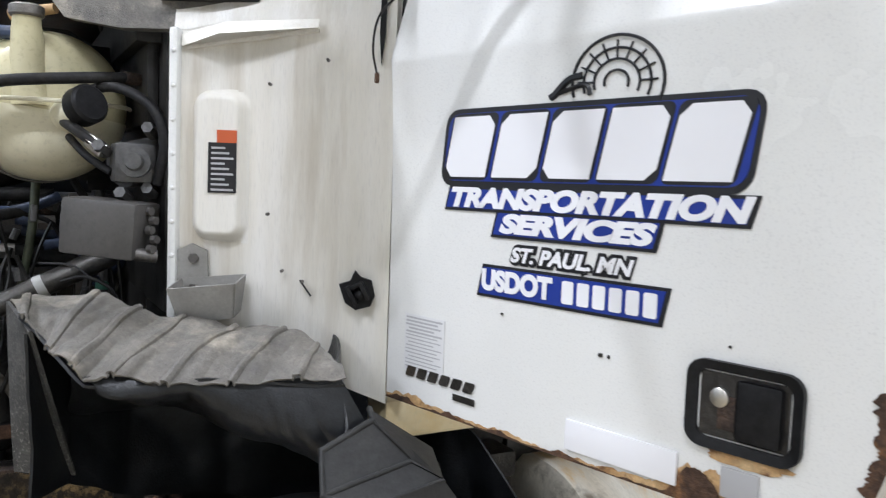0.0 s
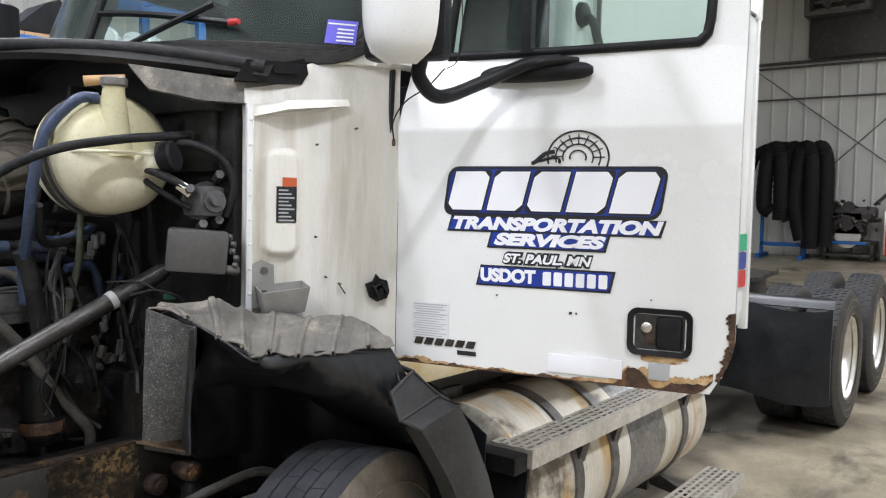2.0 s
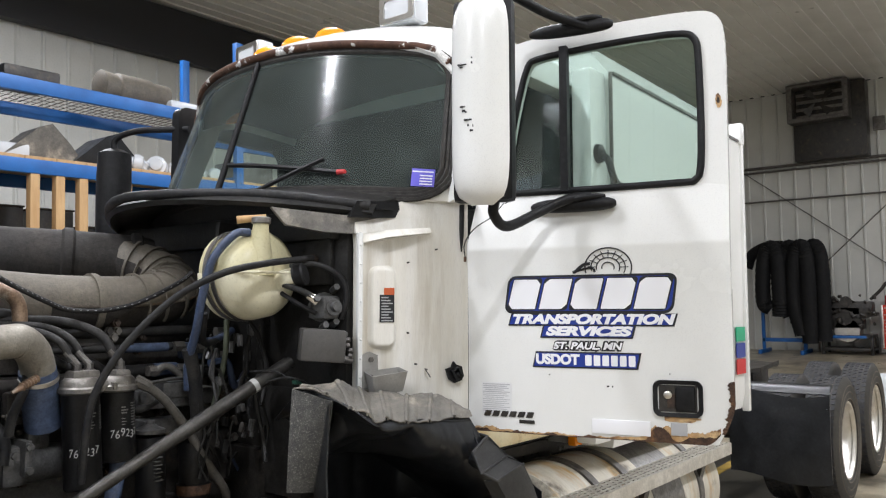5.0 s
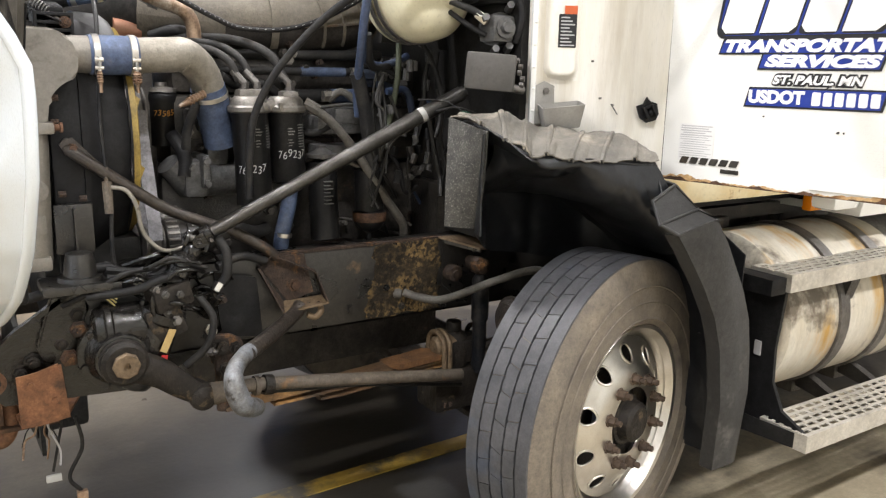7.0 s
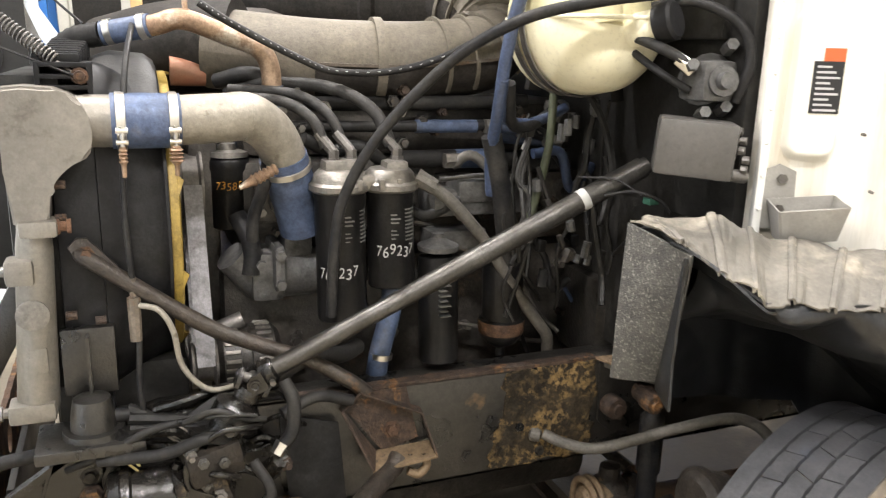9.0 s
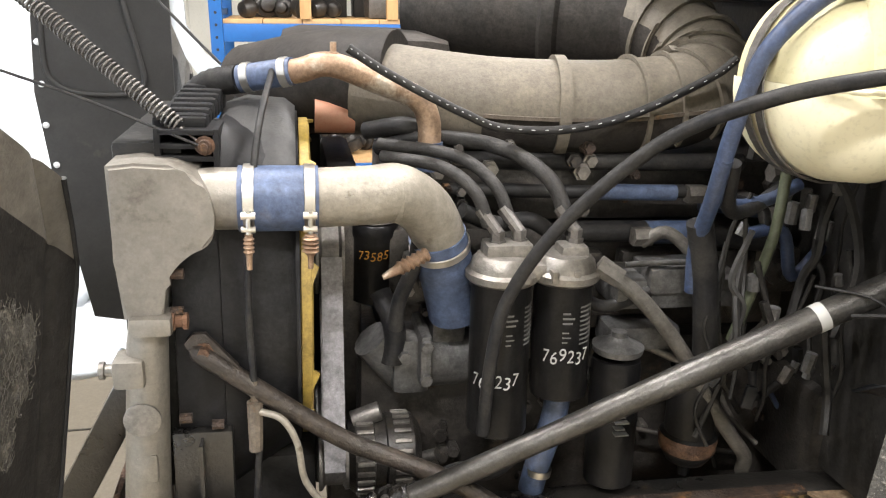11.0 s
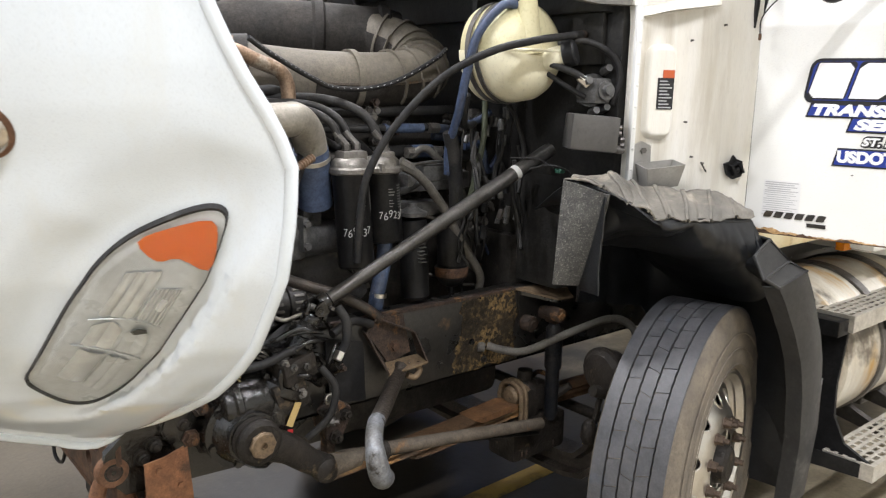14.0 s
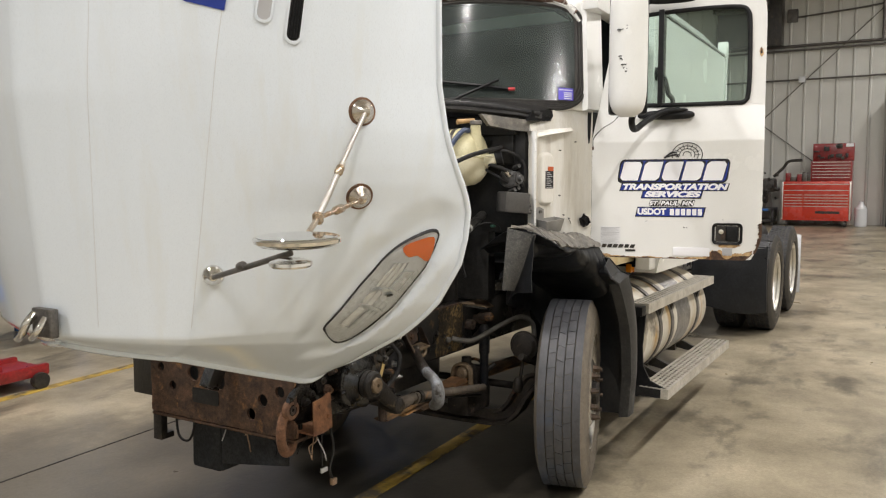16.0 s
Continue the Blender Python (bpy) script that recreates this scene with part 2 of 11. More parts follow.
WORNCHROME = material("tarnished_chrome", (0.62, 0.58, 0.53), 0.16, 1.0, (0.48, 0.41, 0.33), 24, 0.3, 200, 0.05)
OLDCHROME = material("browned_chrome", (0.55, 0.46, 0.36), 0.25, 1.0, (0.35, 0.22, 0.12), 20, 0.3, 200, 0.1)
STEEL = material("grimy_steel", (0.20, 0.19, 0.18), 0.5, 0.7, (0.11, 0.10, 0.09), 12, 0.3, 140, 0.3)
DARKSTEEL = material("oily_black_steel", (0.032, 0.03, 0.028), 0.36, 0.25, (0.065, 0.058, 0.05), 10, 0.3, 120, 0.5, stain=(0.13, 0.095, 0.06), stain_scale=7, stain_at=0.58, stain_soft=0.2, spec=0.55)
RAIL = material("black_frame_paint", (0.020, 0.0195, 0.019), 0.30, 0.1, (0.040, 0.036, 0.031), 6, 0.3, 160, 0.3, stain=(0.15, 0.095, 0.045), stain_scale=5, stain_at=0.66, stain_soft=0.08, spec=0.7)
RAILRUST = material("flaking_rusty_rail", (0.024, 0.021, 0.018), 0.55, 0, (0.06, 0.046, 0.03), 9, 0.3, 120, 0.9, stain=(0.21, 0.142, 0.064), stain_scale=55, stain_at=0.47, stain_soft=0.10, patch=(8.0, 0.41, 0.18), mottle=0.5)
ENGINE = material("grimy_engine_iron", (0.045, 0.042, 0.039), 0.40, 0.15, (0.09, 0.08, 0.07), 11, 0.3, 120, 0.45, stain=(0.13, 0.10, 0.07), stain_scale=8, stain_at=0.62, spec=0.4)
ENGINEGREY = material("greasy_grey_casting", (0.13, 0.13, 0.13), 0.45, 0.3, (0.075, 0.072, 0.068), 9, 0.3, 110, 0.3, stain=(0.03, 0.028, 0.025), stain_scale=7, stain_at=0.55)
FIREWALL = material("black_firewall", (0.019, 0.0185, 0.018), 0.5, 0, (0.035, 0.033, 0.03), 8, 0.3, 90, 0.3, spec=0.3)
HOSE = material("black_rubber_hose", (0.022, 0.022, 0.024), 0.5, 0, (0.045, 0.043, 0.04), 16, 0.3, 180, 0.2)
GREYHOSE = material("grey_braided_hose", (0.125, 0.115, 0.10), 0.6, 0, (0.075, 0.07, 0.062), 12, 0.3, 300, 0.4)
BLUEHOSE = material("blue_silicone_hose", (0.06, 0.09, 0.165), 0.5, 0, (0.085, 0.11, 0.175), 10, 0.3, 160, 0.15, stain=(0.11, 0.105, 0.11), stain_scale=8, stain_at=0.56, stain_soft=0.2)
BLUETUBE = material("dark_blue_tube", (0.04, 0.062, 0.125), 0.42, 0, (0.05, 0.065, 0.105), 8, 0.3, 120, 0.1)
COPPER = material("brown_coolant_pipe", (0.36, 0.25, 0.17), 0.5, 0.5, (0.27, 0.17, 0.11), 10, 0.3, 120, 0.2, stain=(0.42, 0.36, 0.29), stain_scale=6)
FILTER = material("black_filter_can", (0.011, 0.011, 0.012), 0.36, 0, (0.02, 0.019, 0.018), 10, 0.3, 160, 0.1, stain=(0.05, 0.046, 0.04), stain_scale=9, stain_at=0.66, stain_soft=0.15)
TANKPLAS = material("yellowed_tank_plastic", (0.74, 0.69, 0.49), 0.35, 0, (0.79, 0.75, 0.58), 4, 0.2, 100, 0.04, stain=(0.55, 0.47, 0.27), stain_scale=5, stain_at=0.62, stain_soft=0.25)
TANKOLIVE = material("translucent_olive_plastic", (0.52, 0.47, 0.27), 0.35, 0, (0.62, 0.57, 0.37), 4, 0.2, 100, 0.04, stain=(0.36, 0.30, 0.14), stain_scale=5, stain_at=0.62, stain_soft=0.25)
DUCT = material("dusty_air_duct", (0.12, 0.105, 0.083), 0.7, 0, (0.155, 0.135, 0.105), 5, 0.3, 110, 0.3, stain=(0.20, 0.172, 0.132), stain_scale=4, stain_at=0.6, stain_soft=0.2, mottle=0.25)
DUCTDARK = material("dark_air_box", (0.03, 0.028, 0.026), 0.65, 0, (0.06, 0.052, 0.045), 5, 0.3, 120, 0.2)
YELLOW = material("yellow_fan_paint", (0.31, 0.215, 0.05), 0.5, 0, (0.28, 0.19, 0.05), 9, 0.3, 120, 0.15)
BELT = material("worn_belt", (0.30, 0.29, 0.31), 0.6, 0, (0.20, 0.195, 0.2), 20, 0.3, 200, 0.2)
FUELTANK = material("painted_fuel_tank", (0.66, 0.63, 0.55), 0.38, 0.1, (0.52, 0.46, 0.35), 5, 0.3, 90, 0.08, stain=(0.46, 0.27, 0.065), stain_scale=3.0, stain_at=0.53, stain_soft=0.10, stretch=(1.8, 0.6, 0.45), stain2=(0.13, 0.105, 0.075), scale2=4.5, at2=0.55, soft2=0.10, mottle=0.12)
BAREALU = material("bare_tank_aluminium", (0.30, 0.29, 0.28), 0.4, 0.8, (0.22, 0.21, 0.2), 5, 0.3, 120, 0.1)
TREADPLATE = material("step_aluminium", (0.66, 0.63, 0.57), 0.42, 0.45, (0.50, 0.47, 0.41), 9, 0.3, 200, 0.2, mottle=0.2)
# the spots hold oil, and the truck's shade painted into the floor colour
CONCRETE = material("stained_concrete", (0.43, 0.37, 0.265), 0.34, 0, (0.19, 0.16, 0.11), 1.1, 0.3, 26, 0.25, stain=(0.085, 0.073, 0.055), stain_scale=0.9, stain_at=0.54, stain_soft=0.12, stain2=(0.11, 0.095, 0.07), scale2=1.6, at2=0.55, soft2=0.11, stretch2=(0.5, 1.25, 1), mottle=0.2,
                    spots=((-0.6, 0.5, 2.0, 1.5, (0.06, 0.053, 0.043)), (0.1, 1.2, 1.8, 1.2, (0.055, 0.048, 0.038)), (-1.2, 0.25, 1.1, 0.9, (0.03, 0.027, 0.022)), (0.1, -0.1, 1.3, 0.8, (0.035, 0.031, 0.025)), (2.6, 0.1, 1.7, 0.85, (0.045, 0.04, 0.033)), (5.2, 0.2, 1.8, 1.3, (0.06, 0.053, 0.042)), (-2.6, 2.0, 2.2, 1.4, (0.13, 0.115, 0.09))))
YELLOWLINE = material("worn_yellow_line", (0.50, 0.33, 0.05), 0.55, 0, (0.38, 0.25, 0.06), 6, 0.3, 60, 0.2, stain=(0.09, 0.075, 0.05), stain_scale=3.5, stain_at=0.49, stain_soft=0.12)
WALLSTEEL = material("off_white_wall_steel", (0.60, 0.60, 0.56), 0.45, 0.1, (0.54, 0.54, 0.50), 1.2, 0.15, 40, 0.05)
CEILSTEEL = material("pale_ceiling_steel", (0.74, 0.73, 0.69), 0.3, 0.1, (0.66, 0.65, 0.61), 1.0, 0.15, 40, 0.05)
DARKBAND = plain("dark_eave_steel", (0.018, 0.018, 0.02), 0.6)
RACKBLUE = material("blue_rack_paint", (0.015, 0.13, 0.42), 0.4, 0.1, (0.012, 0.10, 0.33), 5, 0.3, 90, 0.1)
PINE = material("pine_timber", (0.56, 0.36, 0.17), 0.65, 0, (0.45, 0.27, 0.12), 5, 0.3, 60, 0.2, stretch=(4, 4, 0.5))
REDTOOL = material("red_tool_enamel", (0.62, 0.045, 0.02), 0.25, 0, (0.55, 0.035, 0.018), 4, 0.2, 90, 0.03, 0.4)
DARKRED = material("dark_red_enamel", (0.30, 0.02, 0.02), 0.3, 0, (0.24, 0.015, 0.015), 4, 0.2, 90, 0.03, 0.3)
BLACKRUB = material("black_exhaust_hose", (0.010, 0.010, 0.011), 0.7, 0, (0.02, 0.02, 0.02), 8, 0.3, 90, 0.3)
HOODLINER = material("grey_hood_fibreglass", (0.022, 0.020, 0.0175), 0.6, 0, (0.02, 0.0185, 0.0165), 4, 0.3, 160, 0.4, stain=(0.085, 0.076, 0.062), stain_scale=5, stain_at=0.58, stain_soft=0.14)
DECALWHITE = plain("decal_white", (0.82, 0.82, 0.84), 0.3)
DECALBLUE = plain("decal_blue", (0.012, 0.035, 0.26), 0.3)
DECALBLACK = plain("decal_black", (0.012, 0.012, 0.014), 0.35)
DECALGREY = plain("decal_grey", (0.42, 0.42, 0.43), 0.4)
ORANGE = plain("orange_warning", (0.50, 0.10, 0.03), 0.4)
PURPLE = plain("violet_permit_paper", (0.13, 0.11, 0.62), 0.5)
GREENST = plain("green_sticker", (0.03, 0.35, 0.18), 0.5)
GREENDARK = plain("dark_green_plug", (0.03, 0.11, 0.075), 0.5)
REDST = plain("red_sticker", (0.5, 0.03, 0.03), 0.5)
AMBER = plain("amber_lens", (0.95, 0.30, 0.01), 0.2)
REDAMBER = plain("red_amber_lens", (0.85, 0.16, 0.006), 0.25)
CHALK = plain("white_paint_marker", (0.40, 0.40, 0.385), 0.8)
ORANGECHALK = plain("orange_paint_marker", (0.60, 0.28, 0.05), 0.8)
GLASS = thin_glass("green_window_glass", (0.80, 0.90, 0.86), 0.01, 0.07, 1.5, 0.03)
WSGLASS = thin_glass("tinted_windscreen", (0.68, 0.82, 0.76), 0.16, 0.04, 1.3, 0.07)
LENS = thin_glass("headlight_lens", (0.97, 0.97, 0.96), 0.12, 0.06, 1.12, 0.04)
MIRROR = plain("mirror_glass", (0.85, 0.87, 0.9), 0.02, 1.0)
CARDWHITE = plain("clear_grey_plastic", (0.62, 0.64, 0.66), 0.2)
LAMPGLOW = plain("lamp_glow", (1, 1, 1), 0.5, emit=(0.93, 0.97, 1.0), strength=14.0)


# ---- mesh helpers ----
def bx(bm, lo, hi, bevel=0.0, m=None):
    """A box from corner to corner, with rounded edges if bevel is given."""
    lo, hi = Vector(lo), Vector(hi)
    mat = Matrix.Translation((lo + hi) / 2) @ Matrix.Diagonal((*(hi - lo), 1))
    if m is not None:
        mat = m @ mat
    vs = bmesh.ops.create_cube(bm, size=1.0, matrix=mat)["verts"]
    if bevel:
        es = list({e for v in vs for e in v.link_edges})
        bmesh.ops.bevel(bm, geom=es, offset=bevel, segments=2, profile=0.6, affect="EDGES")
    return bm


def axis_frame(d):
    d = Vector(d).normalized()
    a = Vector((0, 0, 1)) if abs(d.z) < 0.9 else Vector((1, 0, 0))
    u = d.cross(a).normalized()
    return u, d.cross(u).normalized(), d


def lathe(bm, origin, axis, profile, seg=24, close=True):
    """Turns a profile of (distance along the axis, radius) round the axis."""
    o = Vector(origin)
    u, v, d = axis_frame(axis)
    rings = []
    for a, r in profile:
        rings.append([bm.verts.new(o + d * a + (u * math.cos(2 * math.pi * k / seg) + v * math.sin(2 * math.pi * k / seg)) * max(r, 1e-5)) for k in range(seg)])
    for p, q in zip(rings, rings[1:]):
        for k in range(seg):
            bm.faces.new((p[k], p[(k + 1) % seg], q[(k + 1) % seg], q[k]))
    if close:
        bm.faces.new(rings[0][::-1])
        bm.faces.new(rings[-1])
    return bm


def rod(bm, a, b, r, r2=None, seg=14):
    a, b = Vector(a), Vector(b)
    return lathe(bm, a, b - a, [(0, r), ((b - a).length, r if r2 is None else r2)], seg)


def smooth_path(pts, n=8):
    pts = [Vector(p) for p in pts]
    if len(pts) < 3:
        return pts
    q = [pts[0] * 2 - pts[1]] + pts + [pts[-1] * 2 - pts[-2]]
    out = []
    for i in range(1, len(q) - 2):
        for k in range(n):
            t = k / n
            a, b, c, d = q[i - 1], q[i], q[i + 1], q[i + 2]
            out.append(0.5 * ((2 * b) + (c - a) * t + (2 * a - 5 * b + 4 * c - d) * t * t + (3 * b - a - 3 * c + d) * t ** 3))
    return out + [pts[-1]]


def tube(bm, pts, r, seg=10, n=8, radius=None, ring=0.0, pitch=2):
    """A round pipe along a smooth path; radius(t) may vary it; ring gives corrugation."""
    path = smooth_path(pts, n)
    seg = 14 if 8 <= seg < 14 and r > 0.005 else seg
    prev = None
    u = None
    for i, p in enumerate(path):
        d = (path[min(i + 1, len(path) - 1)] - path[max(i - 1, 0)]).normalized()
        if u is None:
            u = axis_frame(d)[0]
        u = (u - d * u.dot(d)).normalized()
        v = d.cross(u)
        rr = r if radius is None else radius(i / (len(path) - 1))
        if ring and i % pitch == 0:
            rr += ring
        cur = [bm.verts.new(p + (u * math.cos(2 * math.pi * k / seg) + v * math.sin(2 * math.pi * k / seg)) * rr) for k in range(seg)]
        if prev:
            for k in range(seg):
                bm.faces.new((prev[k], prev[(k + 1) % seg], cur[(k + 1) % seg], cur[k]))
        else:
            bm.faces.new(cur[::-1])
        prev = cur
    bm.faces.new(prev)
    return bm


def slab(bm, loop, shift):
    """A closed flat loop of points, thickened by a shift."""
    s = Vector(shift)
    a = [bm.verts.new(Vector(p)) for p in loop]
    b = [bm.verts.new(Vector(p) + s) for p in loop]
    n = len(a)
    bm.faces.new(a[::-1])
    bm.faces.new(b)
    for i in range(n):
        bm.faces.new((a[i], a[(i + 1) % n], b[(i + 1) % n], b[i]))
    return bm


def frame_ring(bm, outer, inner, shift):
    """A frame between two loops of equal count, thickened by a shift."""
    s = Vector(shift)
    n = len(outer)
    o1, i1 = [bm.verts.new(Vector(p)) for p in outer], [bm.verts.new(Vector(p)) for p in inner]
    o2, i2 = [bm.verts.new(Vector(p) + s) for p in outer], [bm.verts.new(Vector(p) + s) for p in inner]
    for k in range(n):
        j = (k + 1) % n
        bm.faces.new((o1[k], o1[j], i1[j], i1[k]))
        bm.faces.new((o2[j], o2[k], i2[k], i2[j]))
        bm.faces.new((o1[j], o1[k], o2[k], o2[j]))
        bm.faces.new((i1[k], i1[j], i2[j], i2[k]))
    return bm


def rounded(x0, z0, x1, z1, r, n=6):
    """A loop of points of a rounded rectangle."""
    pts = []
    for cx, cz, a0 in ((x1 - r, z1 - r, 0), (x0 + r, z1 - r, 90), (x0 + r, z0 + r, 180), (x1 - r, z0 + r, 270)):
        for k in range(n + 1):
            a = radians(a0 + 90 * k / n)
            pts.append((cx + r * math.cos(a), cz + r * math.sin(a)))
    return pts


def sheet(bm, f, nu, nv, thick=0.0):
    """A curved sheet f(u, v) with a thickness along its normals."""
    g = [[Vector(f(i / nu, j / nv)) for j in range(nv + 1)] for i in range(nu + 1)]
    a = [[bm.verts.new(p) for p in row] for row in g]
    for i in range(nu):
        for j in range(nv):
            bm.faces.new((a[i][j], a[i + 1][j], a[i + 1][j + 1], a[i][j + 1]))
    if thick:
        def nrm(i, j):
            du = g[min(i + 1, nu)][j] - g[max(i - 1, 0)][j]
            dv = g[i][min(j + 1, nv)] - g[i][max(j - 1, 0)]
            return du.cross(dv).normalized()
        b = [[bm.verts.new(g[i][j] - nrm(i, j) * thick) for j in range(nv + 1)] for i in range(nu + 1)]
        for i in range(nu):
            for j in range(nv):
                bm.faces.new((b[i][j + 1], b[i + 1][j + 1], b[i + 1][j], b[i][j]))
        for i in range(nu):
            bm.faces.new((a[i + 1][0], a[i][0], b[i][0], b[i + 1][0]))
            bm.faces.new((a[i][nv], a[i + 1][nv], b[i + 1][nv], b[i][nv]))
        for j in range(nv):
            bm.faces.new((a[0][j], a[0][j + 1], b[0][j + 1], b[0][j]))
            bm.faces.new((a[nu][j + 1], a[nu][j], b[nu][j], b[nu][j + 1]))
    return bm


def finish(name, bm, mat, angle=35):
    bmesh.ops.recalc_face_normals(bm, faces=bm.faces[:])
    me = bpy.data.meshes.new(name)
    bm.to_mesh(me)
    bm.free()
    me.materials.append(mat)
    for p in me.polygons:
        p.use_smooth = True
    me.set_sharp_from_angle(angle=radians(angle))
    return me


def part(name, bm, mat, parent=None, label="", m=None, angle=35):
    ob = new(name, finish(name, bm, mat, angle))
    if parent is not None:
        ob.parent = parent
    if m is not None:
        ob.matrix_basis = m
    return tagged(ob, label) if label else ob


def pieces(name, bm, mat, parent=None, label="", m=None, angle=35):
    """Every loose piece of the bmesh becomes a part of its own."""
    bmesh.ops.recalc_face_normals(bm, faces=bm.faces[:])
    seen, out = set(), []
    for start in bm.verts:
        if start in seen:
            continue
        stack, group = [start], []
        seen.add(start)
        while stack:
            v = stack.pop()
            group.append(v)
            for e in v.link_edges:
                w = e.other_vert(v)
                if w not in seen:
                    seen.add(w)
                    stack.append(w)
        num = {v: i for i, v in enumerate(group)}
        faces = {f for v in group for f in v.link_faces}
        me = bpy.data.meshes.new(name)
        me.from_pydata([v.co[:] for v in group], [], [[num[v] for v in f.verts] for f in faces])
        me.materials.append(mat)
        for p in me.polygons:
            p.use_smooth = True
        me.set_sharp_from_angle(angle=radians(angle))
        ob = new(name, me)
        ob.parent = parent
        if m is not None:
            ob.matrix_basis = m
        out.append(tagged(ob, label) if label else ob)
    bm.free()
    return out


def thing(name, label, category, at=(0, 0, 0), group=""):
    ob = new(name)
    ob.location = at
    ob.empty_display_size = 0.1
    return tagged(ob, label, category, group)


def B():
    return bmesh.new()


def lettering(name, text, size, mat, parent, m, depth=0.0006, shear=0.0, width=1.0, label="", bold=0.0):
    """Letters of the built-in font as a mesh."""
    cu = bpy.data.curves.new(name, "FONT")
    cu.body, cu.size, cu.extrude, cu.shear, cu.offset = text, size, depth, shear, bold
    cu.align_x, cu.align_y = "CENTER", "CENTER"
    tmp = new(name, cu)
    bpy.context.view_layer.update()
    me = bpy.data.meshes.new_from_object(tmp.evaluated_get(bpy.context.evaluated_depsgraph_get()))
    bpy.data.objects.remove(tmp)
    me.materials.clear()
    me.materials.append(mat)
    xs = [v.co.x for v in me.vertices]
    k = width / (max(xs) - min(xs))
    me.transform(Matrix.Diagonal((k, 1, 1, 1)))
    ob = new(name, me)
    ob.parent = parent
    ob.matrix_basis = m
    return tagged(ob, label) if label else ob


# ---- the shop ----
def structure(name, bm, mat, label, angle=35):
    return tagged(part(name, bm, mat, angle=angle), label, kind="structure")


XW, YR, YL, XB, ZC = 21.3, 10.3, -8.0, -11.0, 7.2
structure("floor", bx(B(), (XB, YL, -0.2), (XW, YR, 0.0)), CONCRETE, "stained bare concrete shop floor with oil marks and painted-in shade under the truck")


def ribbed_wall(name, p0, p1, z0, z1, mat, label, inward, pitch=0.3):
    """Wall steel with narrow ribs every pitch."""
    a, b = Vector(p0), Vector(p1)
    d = (b - a).normalized()
    n = Vector(inward)
    prof = []
    s, length = 0.0, (b - a).length
    while s < length:
        prof += [(s, 0.0), (s + pitch * 0.80, 0.0), (s + pitch * 0.86, 0.035), (s + pitch * 0.94, 0.035)]
        s += pitch
    prof.append((length, 0.0))
    bm = B()
    lo = [bm.verts.new(a + d * s_ + n * h + Vector((0, 0, z0))) for s_, h in prof]
    hi = [bm.verts.new(a + d * s_ + n * h + Vector((0, 0, z1))) for s_, h in prof]
    for i in range(len(lo) - 1):
        bm.faces.new((lo[i], lo[i + 1], hi[i + 1], hi[i]))
    back = [bm.verts.new(p) for p in (a - n * 0.15 + Vector((0, 0, z0)), b - n * 0.15 + Vector((0, 0, z0)), b - n * 0.15 + Vector((0, 0, z1)), a - n * 0.15 + Vector((0, 0, z1)))]
    bm.faces.new(back)
    return structure(name, bm, mat, label, 20)


ribbed_wall("wall_east", (XW, YL, 0), (XW, YR, 0), 0, ZC, WALLSTEEL, "off-white ribbed steel wall of the shop", (-1, 0, 0), 0.42)
ribbed_wall("wall_north", (XB, YR, 0), (XW, YR, 0), 0, ZC, WALLSTEEL, "off-white ribbed steel side wall behind the racks", (0, -1, 0), 0.42)
ribbed_wall("wall_south", (XB, YL, 0), (XW, YL, 0), 0, ZC, WALLSTEEL, "off-white ribbed steel side wall", (0, 1, 0), 0.42)
ribbed_wall("wall_west", (XB, YL, 0), (XB, YR, 0), 0, ZC, WALLSTEEL, "off-white ribbed steel end wall", (1, 0, 0), 0.42)
bm = B()
y = YL
while y < YR:
    bx(bm, (XB, y, ZC), (XW, y + 0.18, ZC + 0.06))
    bx(bm, (XB, y + 0.18, ZC + 0.03), (XW, y + 0.3, ZC + 0.09))
    y += 0.3
structure("ceiling", bm, CEILSTEEL, "grey ribbed steel ceiling liner", 20)
structure("trim", bx(B(), (XB, YR - 0.25, 6.2), (XW, YR - 0.06, 7.15)), DARKBAND, "dark eave beam along the side wall")

# yellow floor lines and the floor joint
for i, (y0, w, x0, x1) in enumerate(((0.03, 0.10, -3.4, 6.5), (3.72, 0.10, -8.0, 12.0), (2.04, 0.012, -6.0, 9.0))):
    bm = B()
    bx(bm, (x0, y0 - w / 2, 0.0), (x1, y0 + w / 2, 0.004))
    structure("floor_marking" if w > 0.05 else "floor_joint", bm, YELLOWLINE if w > 0.05 else DARKSTEEL,
              "worn yellow painted line on the concrete" if w > 0.05 else "dark saw-cut joint in the concrete")

